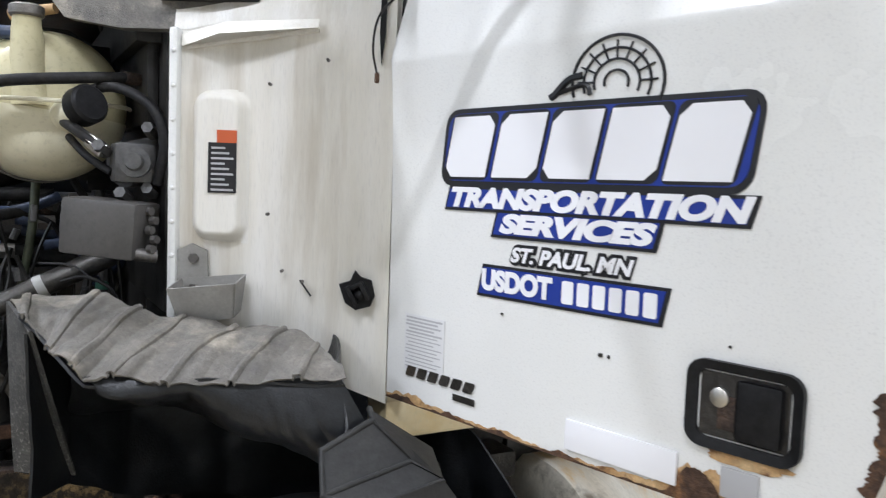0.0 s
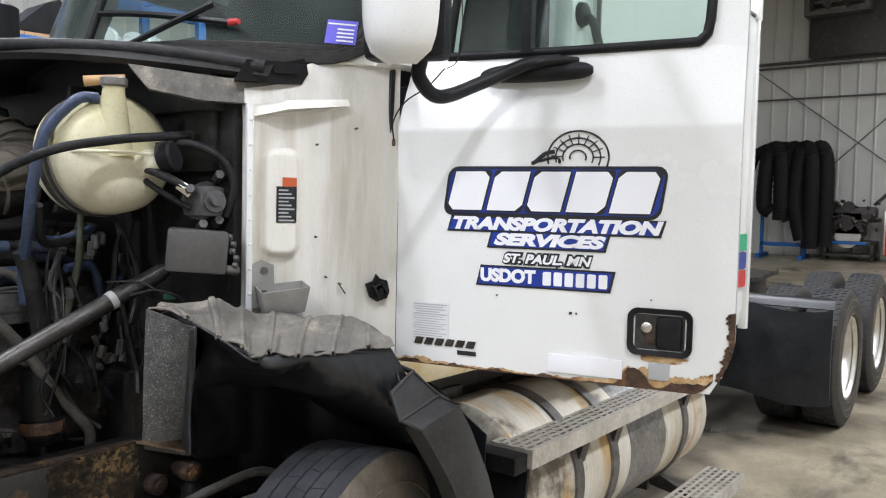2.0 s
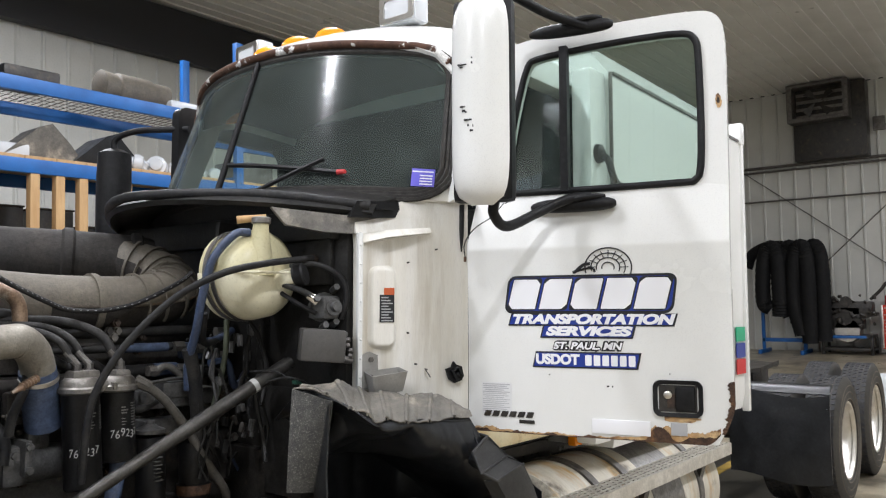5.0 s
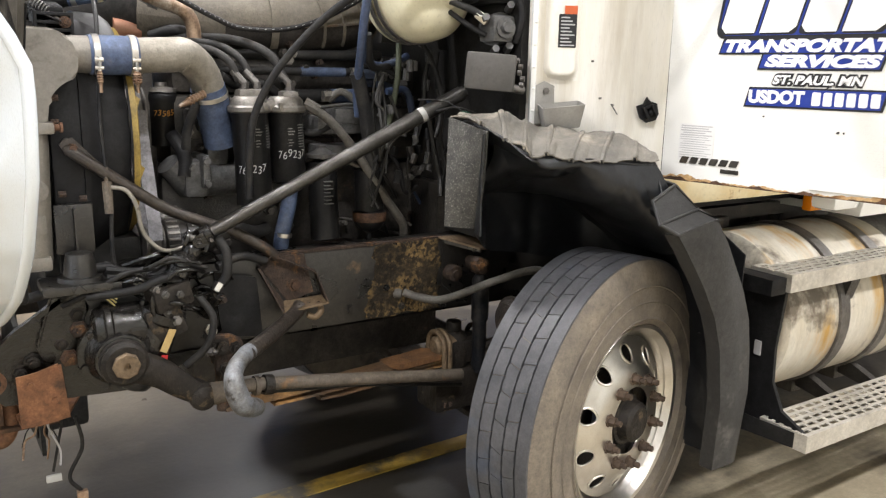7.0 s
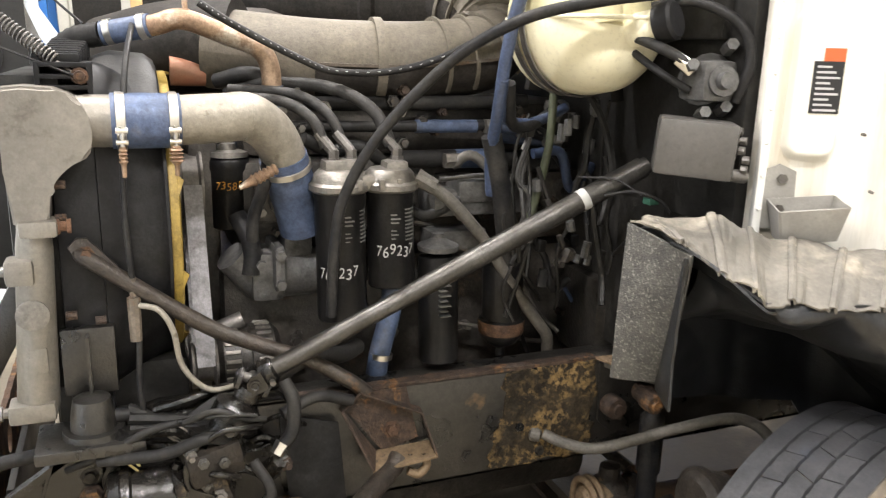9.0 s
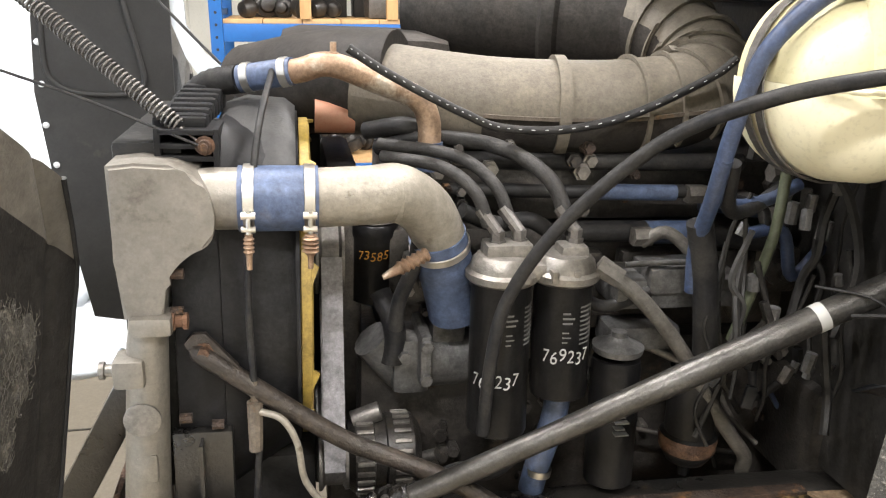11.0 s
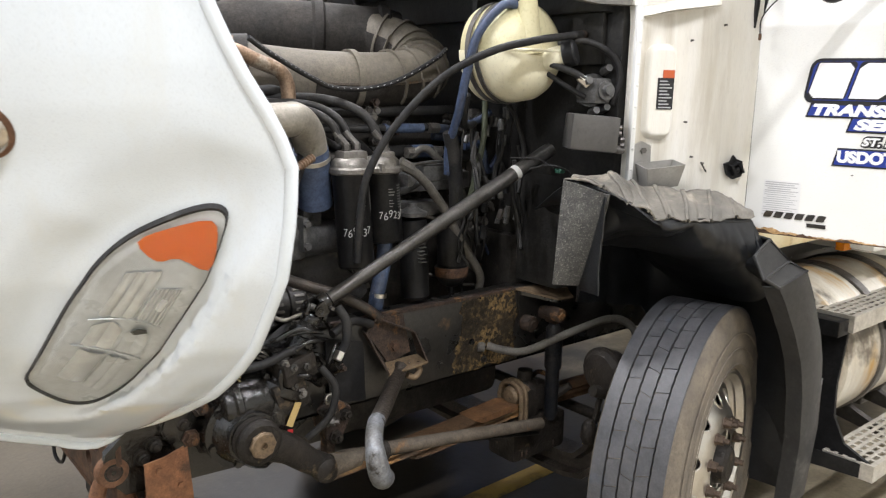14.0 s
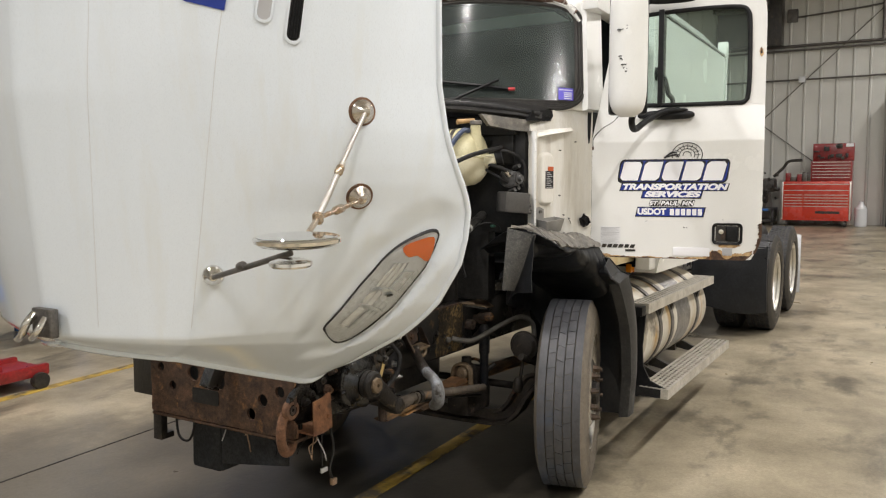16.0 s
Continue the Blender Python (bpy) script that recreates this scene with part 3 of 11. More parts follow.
# ceiling lamps: long high-bay fixtures
lamp_mesh = bx(B(), (-0.75, -0.16, -0.04), (0.75, 0.16, 0.06), 0.01)
first = None
# the lamp at x 18 is unseen, added to brighten the far wall
for x in (-7.0, -2.5, 2.0, 6.5, 13.0, 18.0):
    for y in (-4.6, 0.9, 6.4):
        if (x, y) in ((-7.0, 6.4), (-2.5, 6.4), (6.5, 6.4), (13.0, 0.9), (13.0, 6.4), (18.0, 0.9), (18.0, 6.4)):
            continue
        if first is None:
            first = thing("high_bay_lamp", "white rectangular high-bay lamp under the ceiling", "lamp", (x, y, ZC - 0.5), "shop ceiling lamps")
            part("housing", lamp_mesh, CARDWHITE, first)
            part("diffuser", bx(B(), (-0.70, -0.13, -0.052), (0.70, 0.13, -0.041)), LAMPGLOW, first, "glowing white diffuser")
            pieces("hanger", rod(rod(B(), (-0.6, 0, 0.06), (-0.6, 0, 0.52), 0.006, seg=6), (0.6, 0, 0.06), (0.6, 0, 0.52), 0.006, seg=6), STEEL, first)
        else:
            copy_thing(first, pose(x, y, ZC - 0.5))
        l = bpy.data.lights.new("lamp_light", "AREA")
        l.shape, l.size, l.size_y, l.energy, l.color = "RECTANGLE", 1.4, 0.26, 300, (0.98, 0.98, 1.03)
        lo = new("lamp_light", l)
        lo.matrix_basis = pose(x, y, ZC - 0.57)


# ---- the truck ----
YC = 0.06                      # the truck's middle line
truck = thing("truck", "white conventional truck tractor with its hood tilted forward, in repair", "truck")
truck.matrix_basis = pose(0, 0, 0.09, 0, 1.753, 0)      # the frame rakes down to the front


def side(y):
    return 2 * YC - y


# cab shell: cowl sides, pillars, roof, rear body, firewall
HX, HY = 0.195, -0.905         # door hinge line
for sgn in (-1, 1):
    yy = (lambda v: v) if sgn < 0 else side
    bm = B()
    c0, c1 = Vector((-0.185, yy(-0.70), 0)), Vector((0.193, yy(-0.9043), 0))
    d = (c1 - c0).normalized()
    n = Vector((d.y, -d.x, 0)) if sgn < 0 else Vector((-d.y, d.x, 0))

    def cowl_face(u, v, c0=c0, c1=c1, n=n):
        p = c0.lerp(c1, u)
        top = 1.965 + 0.085 * min(1, u / 0.55) ** 1.3
        z = 1.33 - 0.15 * u + v * (top - 1.33 + 0.15 * u)
        bulge = -0.012 * math.sin(math.pi * u) - max(0, z - 1.86) * 0.30 * (1 - u ** 3)
        return p + n * bulge + Vector((0, 0, z))
    sheet(bm, cowl_face, 10, 16, 0.03 if sgn < 0 else -0.03)
    part("cowl_panel", bm, COWLWHITE, truck, "streaked white cowl side panel")

# firewall behind the engine
bm = B()
bx(bm, (-0.19, -0.66, 1.34), (-0.10, side(-0.66), 2.0), 0.015)
bx(bm, (-0.19, -0.44, 0.95), (-0.10, side(-0.44), 1.36), 0.015)
bx(bm, (-0.215, -0.60, 1.72), (-0.19, -0.2, 1.92), 0.01)
bx(bm, (-0.24, -0.62, 1.88), (-0.12, side(-0.62), 1.99), 0.01)
pieces("firewall", bm, FIREWALL, truck, "black firewall")

# black cowl tray under the windscreen
bm = B()


def tray(u, v):
    y = -0.72 + u * 1.56
    k = ((y - YC) / 0.78) ** 2
    x0 = -0.55 + 0.42 * k
    x = x0 + (-0.20 + 0.315 * (abs(y - YC) / 0.905) ** 2.4 - x0) * v
    z = 2.035 - 0.05 * k + (0.055 - 0.012 * k) * v - (0.022 if v < 0.12 else 0)
    return (x, y, z)


sheet(bm, tray, 28, 8, 0.02)
part("cowl_tray", bm, FIREWALL, truck, "black plastic cowl tray with a rubber edge")
bm = B()
tube(bm, [(-0.14, -0.72, 1.995), (-0.35, -0.45, 2.035), (-0.53, -0.1, 2.05), (-0.56, 0.2, 2.05), (-0.36, 0.6, 2.03), (-0.14, 0.84, 2.0)], 0.018, 8)
part("cowl_seal", bm, HOSE, truck)
bm = B()
slab(bm, [(-0.185, -0.70, 2.012), (-0.10, -0.735, 2.016), (-0.015, -0.745, 2.020), (-0.012, -0.748, 1.995), (-0.03, -0.742, 1.964), (-0.12, -0.725, 1.958), (-0.21, -0.69, 1.955)], (0.012, 0.03, 0))
bx(bm, (-0.035, -0.006, -0.006), (0.035, 0.004, 0.006), 0.0, pose(-0.085, -0.738, 1.992, 0, -3, -18))
part("cowl_end_cap", bm, BLACKPLAS, truck)
bm = B()
slab(bm, [(-0.40, -0.50, 1.985), (-0.22, -0.66, 1.962), (-0.04, -0.728, 1.968), (-0.085, -0.715, 1.905), (-0.20, -0.69, 1.898), (-0.27, -0.63, 1.90), (-0.36, -0.53, 1.925)], (0.02, 0.03, 0))
part("cowl_gusset", bm, LINERTOP, truck)


# windscreen: two curved halves in a rubber seal
def ws(u, v):
    """u 0..1 across, v 0..1 up."""
    y = YC + (u - 0.5) * 2 * (0.905 - 0.09 * v)
    k = abs(u - 0.5) * 2
    x = -0.205 + 0.205 * v + (0.315 - 0.02 * v) * k ** 2.4
    z = 2.095 - 0.035 * k ** 2 + v * (0.60 - 0.02 * k ** 2)
    return Vector((x, y, z))


def wsr(u, v):
    """The same with rounded corners."""
    k = abs(u - 0.5) * 2
    lo = 0.10 * max(0, (k - 0.90) / 0.10) ** 2
    return ws(u, lo + v * (1 - 2 * lo))


def ws_loop(out, r, n=7):
    """A rounded loop round the windscreen, set out by some metres."""
    hw, z0, z1 = 0.905 + out, -out, 0.60 + out
    pts = []
    for cx, cz, a0 in ((-hw + r, z0 + r, 180), (hw - r, z0 + r, 270), (hw - r, z1 - r, 0), (-hw + r, z1 - r, 90)):
        for i in range(n):
            a = math.radians(a0 + 90 * i / (n - 1))
            pts.append((cx + r * math.cos(a), cz + r * math.sin(a)))
    dense = []
    for i, (x, z) in enumerate(pts):
        x2, z2 = pts[(i + 1) % len(pts)]
        m = max(1, int(math.hypot(x2 - x, z2 - z) / 0.05))
        dense += [(x + (x2 - x) * j / m, z + (z2 - z) * j / m) for j in range(m)]
    return [ws(0.5 + x / 1.81, z / 0.60) for x, z in dense]


def ws_glass(u, v):
    """Glass with round outer corners."""
    a = (abs(u - 0.5) * 2 - 0.88) / 0.12
    lo = 0.02 + (0.16 * (1 - math.sqrt(max(0, 1 - a * a))) if a > 0 else 0)
    return ws(u, lo + v * (1 - 2 * lo))


for a, b in ((0.004, 0.497), (0.503, 0.996)):
    part("windscreen", sheet(B(), lambda u, v, a=a, b=b: ws_glass(a + (b - a) * u, v), 30, 10), WSGLASS, truck, "dark tinted windscreen half")
bm = B()
for out, r, w in ((-0.004, 0.10, 0.011), (0.010, 0.112, 0.010), (0.022, 0.124, 0.010), (0.034, 0.136, 0.009)):
    lp = ws_loop(out, r)
    tube(bm, lp + [lp[0]], w, 6, 1)
part("windscreen_seal", bm, SEAL, truck, "black rubber windscreen seal")
# white body round the seal's lower corners
for sx in (-1, 1):
    def corner(u, v, sx=sx):
        a = math.radians(180 + 90 * u)
        x, z = -0.935 + 0.135 + 0.135 * math.cos(a), -0.03 + 0.135 + 0.135 * math.sin(a)
        ex, ez = -0.935, -0.03
        q = ws(0.5 - sx * (x + (ex - x) * v) / 1.81, (z + (ez - z) * v) / 0.60)
        return q + Vector((0.014, 0, 0))
    part("windscreen_corner", sheet(B(), corner, 10, 4, 0.01), COWLWHITE, truck)
part("windscreen_bar", tube(B(), [ws(0.5, v) + Vector((-0.008, 0, 0)) for v in (0, 0.33, 0.66, 1)], 0.013, 8, 3), BLACKPLAS, truck)

# pillars and lower scuttle in white, with the roof cap
bm = B()
for sgn in (0, 1):
    e = 0.0 if sgn == 0 else 1.0
    s = -1 if sgn == 0 else 1

    def pillar(u, v, e=e, s=s):
        p = ws(e, v * 1.12 - 0.06)
        return p + Vector((0.02 + 0.15 * u, s * (0.02 + 0.035 * u), 0))
    sheet(bm, pillar, 3, 10, 0.04 * s)
pieces("pillar", bm, WHITE, truck, "white windscreen pillar")
bm = B()


def scuttle(u, v):
    p = ws(u, 0.0)
    return p + Vector((-0.01 + 0.02 * v, 0, -0.03 - 0.10 * v))


sheet(bm, lambda u, v: scuttle(0.09 + 0.82 * u, v), 30, 3, 0.02)
part("scuttle", bm, FIREWALL, truck)
bm = B()


def roof(u, v):
    k = abs(u - 0.5) * 2
    p = wsr(u, 1.0)
    back = v * 1.02
    x = p.x + (1.12 - p.x) * v
    y = p.y * (1 - v) + (YC + (u - 0.5) * 2 * 0.97) * v
    z = p.z + 0.01 + 0.17 * (1 - (1 - min(1, v * 2.2)) ** 2) * (1 - 0.42 * k ** 6) - 0.05 * k ** 10
    return (x, y, z)


sheet(bm, roof, 30, 16, 0.03)
part("roof", bm, WHITE, truck, "white cab roof, paint flaking to rust over the windscreen")
FLAKED = material("flaked_rusty_edge", (0.11, 0.05, 0.028), 0.8, 0, (0.06, 0.03, 0.018), 14, 0.3, 120, 0.6, stain=(0.78, 0.77, 0.74), stain_scale=9, stain_at=0.57, stain_soft=0.03)
bm = B()
tube(bm, [wsr(i / 30, 1.0) + Vector((-0.008, 0, 0.028)) for i in range(31)], 0.017, 8, 1)
part("visor_edge", bm, FLAKED, truck, "rusty roof edge with flaking paint")


HEADLINER = B()
sheet(HEADLINER, lambda u, v: Vector(roof(0.02 + 0.96 * u, 0.02 + 0.95 * v)) + Vector((0, 0, -0.045)), 20, 10, 0.008)
part("headliner", HEADLINER, FIREWALL, truck, "dark headliner")


def marker(x, y):
    """A teardrop lamp lying along the roof's front slope."""
    v = (x - 0.0) / 1.12
    u = (y - YC) / (2 * 0.86) + 0.5
    p, q = Vector(roof(u, v - 0.03)), Vector(roof(u, v + 0.03))
    bm = B()
    bmesh.ops.create_uvsphere(bm, u_segments=18, v_segments=10, radius=1.0)
    tilt = math.degrees(math.atan2(q.z - p.z, q.x - p.x))
    mm = Matrix.Translation((p + q) / 2 + Vector((0, 0, 0.012))) @ pose(0, 0, 0, 0, -tilt, 0) @ Matrix.Diagonal((0.095, 0.062, 0.05, 1))
    for w in bm.verts:
        w.co = mm @ Vector((w.co.x, w.co.y * (0.75 + 0.25 * w.co.x), w.co.z))
    return part("marker_lamp", bm, AMBER, truck, "amber roof marker lamp")


for y in (0.27, 0.06, -0.15):
    marker(0.21, y)
marker(0.27, -0.77)
marker(0.27, 0.89)


def work_lamp(y, turn):
    p = Vector(roof((y - YC) / (2 * 0.815) + 0.5, 0.30))
    bm = B()
    bx(bm, (-0.05, -0.105, 0.05), (0.045, 0.105, 0.19), 0.018)
    bx(bm, (-0.02, -0.02, -0.02), (0.02, 0.02, 0.06))
    lamp = part("work_lamp", bm, CARDWHITE, truck, "clear square roof work lamp", pose(p.x, p.y, p.z - 0.02, 0, 0, turn))
    part("lens", frame_ring(B(), [(-0.056, a, b + 0.12) for a, b in rounded(-0.095, -0.06, 0.095, 0.06, 0.015)], [(-0.056, a, b + 0.12) for a, b in rounded(-0.07, -0.04, 0.07, 0.04, 0.01)], (0.008, 0, 0)), ALU, lamp)


work_lamp(-0.40, 0)
work_lamp(0.56, -6)

# body behind the door: cab rear and sleeper box
bm = B()
loop = [(-1.03, 1.02), (-1.05, 1.12), (-1.06, 2.70), (-1.00, 2.78), (-0.86, 2.93)]
full = loop + [(side(y), z) for y, z in loop[::-1]]
slab(bm, [(1.12, y, z) for y, z in full], (1.88, 0, 0))
part("sleeper_box", bm, WHITE, truck, "white sleeper box with a roof bevel")
bm = B()
bx(bm, (2.985, -1.075, 1.0), (3.03, -1.03, 2.72), 0.006)
bx(bm, (2.97, -1.08, 2.70), (3.04, -1.0, 2.84), 0.01)
pieces("corner_post", bm, WHITE, truck)
bm = B()
bx(bm, (1.10, -1.066, 1.15), (1.108, -1.05, 2.72))
bx(bm, (1.13, -1.064, 2.715), (2.97, -1.05, 2.728))
pieces("seam", bm, STEEL, truck)
# door opening frame, cab floor and interior
bm = B()
bx(bm, (0.20, -0.895, 1.10), (1.12, -0.80, 1.18), 0.01)
bx(bm, (0.20, side(-0.93), 0.98), (1.12, side(-0.80), 2.05), 0.01)
pieces("sill", bm, CREAM, truck, "cream sill, rusty along the edge")
bm = B()
bx(bm, (0.96, -1.03, 1.05), (1.12, -0.93, 2.72), 0.02)
bx(bm, (0.27, -0.90, 2.62), (1.12, -0.80, 2.74), 0.02)
pieces("door_frame", bm, WHITE, truck)
bm = B()
bx(bm, (0.30, -0.78, 1.06), (1.12, side(-0.78), 1.12))
bx(bm, (1.06, -0.92, 1.06), (1.11, side(-0.92), 2.74))
frame_ring(bm, [(x, side(-0.90), z) for x, z in rounded(0.25, 2.0, 1.06, 2.72, 0.05)], [(x, side(-0.90), z) for x, z in rounded(0.30, 2.10, 0.98, 2.58, 0.07)], (0, 0.06, 0))
bx(bm, (-0.05, -0.70, 1.85), (0.22, side(-0.70), 2.06), 0.05)
pieces("cab_interior", bm, BLACKPLAS, truck, "dark grey cab interior")
bm = B()
for y in (-0.45, 0.55):
    bx(bm, (0.55, y - 0.26, 1.3), (1.0, y + 0.26, 1.48), 0.05)
    bx(bm, (0.88, y - 0.24, 1.45), (1.03, y + 0.24, 2.12), 0.05)
pieces("cab_seat", bm, FIREWALL, truck)
bm = B()
lathe(bm, (0.36, -0.45, 2.0), (0.45, 0, 0.9), [(-0.012, 0.235), (-0.012, 0.205), (0.012, 0.205), (0.012, 0.235), (-0.012, 0.235)], 28, False)
part("steering_wheel", bm, BLACKPLAS, truck)
# grab handle and its bracket on the body
bm = B()
tube(bm, [(1.02, -1.05, 2.32), (1.0, -1.09, 2.29), (1.02, -1.11, 2.2), (1.12, -1.12, 2.1), (1.14, -1.12, 1.5), (1.12, -1.07, 1.45)], 0.016, 8)
lathe(bm, (1.02, -1.03, 2.33), (0, -1, 0), [(0, 0.045), (0.02, 0.04), (0.03, 0.02)], 14)
part("grab_handle", bm, HOSE, truck)
for i, mat in enumerate((GREENST, DECALBLUE, REDST)):
    part("sticker", bx(B(), (2.80, -1.066, 1.44 - i * 0.10), (2.97, -1.061, 1.53 - i * 0.10)), mat, truck)

# ---- door, swung open about its hinge ----
DA = math.degrees(math.atan2(-0.975, 0.22))
DM = pose(HX, HY, 0, 0, 0, DA) @ Matrix.Diagonal((1.024, 1, 1, 1))          # local x along the door, -y outward
door = part("door", B(), WHITE, truck, "open white cab door with a fleet decal and a rusty lower edge", DM)


def door_y(z):
    """The skin flares to a crease at 1.85 and leans in above it."""
    if z < 1.85:
        return -0.014 * math.exp((z - 1.85) / 0.11)
    return -0.014 + 0.18 * (z - 1.85) if z < 2.04 else 0.0202 + 0.045 * (z - 2.04)


low = [(0.0, 1.205), (0.12, 1.200), (0.34, 1.198), (0.62, 1.200), (0.80, 1.205), (0.845, 1.235), (0.865, 1.29), (0.89, 1.33), (0.893, 1.45)]
bm = B()
nv = 120


def skin(u, v):
    z = 1.20 + v * 0.84
    s0, s1 = 0.0, 0.893
    if z < 1.33:
        s1 = 0.893 - 0.05 * ((1.33 - z) / 0.13) ** 1.5
    if z > 1.87:
        s0 = 0.0 + (z - 1.87) * 0.17
    return (s0 + (s1 - s0) * u, door_y(z), z)


sheet(bm, skin, 12, nv, 0.045)
# upper frame round the window
wo = [(0.03, 2.035), (0.45, 2.035), (0.893, 2.035), (0.893, 2.30), (0.893, 2.56), (0.875, 2.62), (0.82, 2.648), (0.55, 2.648), (0.20, 2.632), (0.135, 2.60), (0.095, 2.40), (0.06, 2.20)]
wi = [(0.135, 2.055), (0.45, 2.052), (0.785, 2.055), (0.815, 2.085), (0.81, 2.50), (0.80, 2.55), (0.765, 2.575), (0.55, 2.575), (0.245, 2.555), (0.215, 2.53), (0.175, 2.36), (0.15, 2.20)]


def soften(pts, fixed):
    """Corner cutting, twice; the first points stay sharp."""
    for _ in range(2):
        out = []
        for k, p in enumerate(pts):
            q = pts[(k + 1) % len(pts)]
            out += [(p[0] * 0.75 + q[0] * 0.25, p[1] * 0.75 + q[1] * 0.25), (p[0] * 0.25 + q[0] * 0.75, p[1] * 0.25 + q[1] * 0.75)]
        pts = out
    return pts


wo, wi = soften([wo[0]] * 3 + wo[1:2] + [wo[2]] * 3 + wo[3:], 0), soften([wi[0]] * 3 + wi[1:2] + [wi[2]] * 3 + wi[3:], 0)
frame_ring(bm, [(s, door_y(z), z) for s, z in wo], [(s, door_y(z) + 0.004, z) for s, z in wi], (0, 0.05, 0))
part("door_shell", bm, WHITE, door)
bm = B()
ring_pts = [p for k, p in enumerate(wi) if (Vector(p) - Vector(wi[k - 1])).length > 0.002]
tube(bm, [(s, door_y(z) - 0.001, z) for s, z in ring_pts + [ring_pts[0]]], 0.012, 8, 1)
bx(bm, (0.345, 0.004, 2.05), (0.372, 0.04, 2.575))
part("window_seal", bm, BLACKPLAS, door, "black rubber window seal and bar")
pane = part("window_pane", slab(B(), [(s, door_y(z) + 0.02, z) for s, z in wi], (0, 0.005, 0)), GLASS, door, "green-tinted side glass")
# lower rust edge: a run of stained paint with flaking rust below it
def corner_s(z):
    return 0.894 - (0.05 * ((1.33 - z) / 0.13) ** 1.5 if z < 1.33 else 0.0)


def ragged(seed, n):
    random.seed(seed)
    v, out = 0.0, []
    for k in range(n):
        v = 0.86 * v + 0.14 * random.uniform(-1, 1) * 2.4
        out.append(v)
    return out


def rust_strip(seed, base, wobble, bulges, out, mat, name, label):
    n = 230
    r = ragged(seed, n)
    bm = B()
    top, low = [], []
    for k in range(n):
        s_ = 0.002 + 0.848 * k / (n - 1)
        h = base * (1 + wobble * r[k])
        for c, w, hh in bulges:
            h += hh * math.exp(-((s_ - c) / w) ** 4) * (1 + 0.22 * r[k])
        zl = 1.1965 + (0.035 * ((s_ - 0.80) / 0.05) ** 2 if s_ > 0.80 else 0)
        low.append(bm.verts.new((s_, -out, zl)))
        top.append(bm.verts.new((s_, -out, zl + max(0.001, h))))
    for k in range(n - 1):
        bm.faces.new((low[k], low[k + 1], top[k + 1], top[k]))
    part(name, bm, mat, door, label)


rust_strip(4, 0.009, 0.6, ((0.67, 0.05, 0.040), (0.79, 0.06, 0.030), (0.06, 0.05, 0.010)), 0.0012, RUSTSTAIN, "rust_run", "yellow-brown rust run on white paint")
rust_strip(11, 0.004, 0.8, ((0.665, 0.034, 0.036), (0.785, 0.045, 0.020), (0.05, 0.03, 0.008), (0.30, 0.02, 0.006), (0.44, 0.02, 0.005), (0.18, 0.015, 0.006)), 0.0028, RUSTPLATE, "rust_edge", "rust flaking along the door's lower edge")
bm = B()
n, r1, r2 = 70, ragged(21, 70), ragged(22, 70)
ins, outs = [], []
for k in range(n):
    z = 1.232 + 0.17 * k / (n - 1)
    w = 0.007 + 0.012 * math.exp(-((z - 1.30) / 0.05) ** 2) + 0.012 * math.exp(-((z - 1.385) / 0.014) ** 2)
    w *= 1 + 0.8 * r1[k]
    if k in (0, n - 1):
        w = 0.001
    outs.append(bm.verts.new((corner_s(z) + 0.0015, -0.0026, z)))
    ins.append(bm.verts.new((corner_s(z) - max(0.001, w), -0.0026, z)))
for k in range(n - 1):
    bm.faces.new((ins[k], outs[k], outs[k + 1], ins[k + 1]))
part("rust_corner", bm, RUSTPLATE, door, "rust eating the door's rear corner")


def blot(s_, z, w, h, seed, mat, name):
    r = ragged(seed, 40)
    slabm = slab(B(), [(s_ + w * (1 + 0.35 * r[k]) * math.cos(2 * math.pi * k / 40), door_y(z) - 0.0022, z + h * (1 + 0.35 * r[k]) * math.sin(2 * math.pi * k / 40)) for k in range(40)], (0, 0.002, 0))
    part(name, slabm, mat, door)


blot(0.868, 2.325, 0.010, 0.026, 31, RUSTSTAIN, "rust_spot")
blot(0.868, 2.322, 0.005, 0.013, 32, RUST, "rust_spot")
blot(0.735, 1.275, 0.055, 0.010, 33, RUSTSTAIN, "rust_spot")
blot(0.50, 1.372, 0.004, 0.003, 34, DARKSTEEL, "chip")
blot(0.515, 1.371, 0.002, 0.003, 35, DARKSTEEL, "chip")
blot(0.30, 1.405, 0.0025, 0.002, 36, DARKSTEEL, "chip")
blot(0.70, 1.42, 0.002, 0.002, 37, DARKSTEEL, "chip")
part("blank_plate", bx(B(), (0.445, -0.006, 1.214), (0.636, -0.001, 1.262), 0.001), DECALWHITE, door, "blank white plate over the door's edge")
part("torn_badge", bx(B(), (0.70, -0.006, 1.222), (0.75, -0.002, 1.262), 0.001), DECALGREY, door)

# latch: recessed black handle in a bezel
bm = B()
frame_ring(bm, [(s, -0.010, z) for s, z in rounded(0.646, 1.282, 0.800, 1.400, 0.024)], [(s, -0.006, z) for s, z in rounded(0.660, 1.295, 0.786, 1.387, 0.016)], (0, 0.014, 0))
part("latch_bezel", bm, BLACKPLAS, door, "black plastic latch bezel")
bm = B()
bx(bm, (0.664, -0.003, 1.298), (0.782, 0.001, 1.384))
part("latch_cup", bm, DARKSTEEL, door)
bm = B()
bx(bm, (0.716, -0.013, 1.301), (0.776, -0.002, 1.381), 0.008)
part("latch_paddle", bm, BLACKPLAS, door)
part("latch_rust", bx(B(), (0.69, -0.006, 1.31), (0.716, -0.002, 1.355), 0.001), RUST, door)
bm = B()
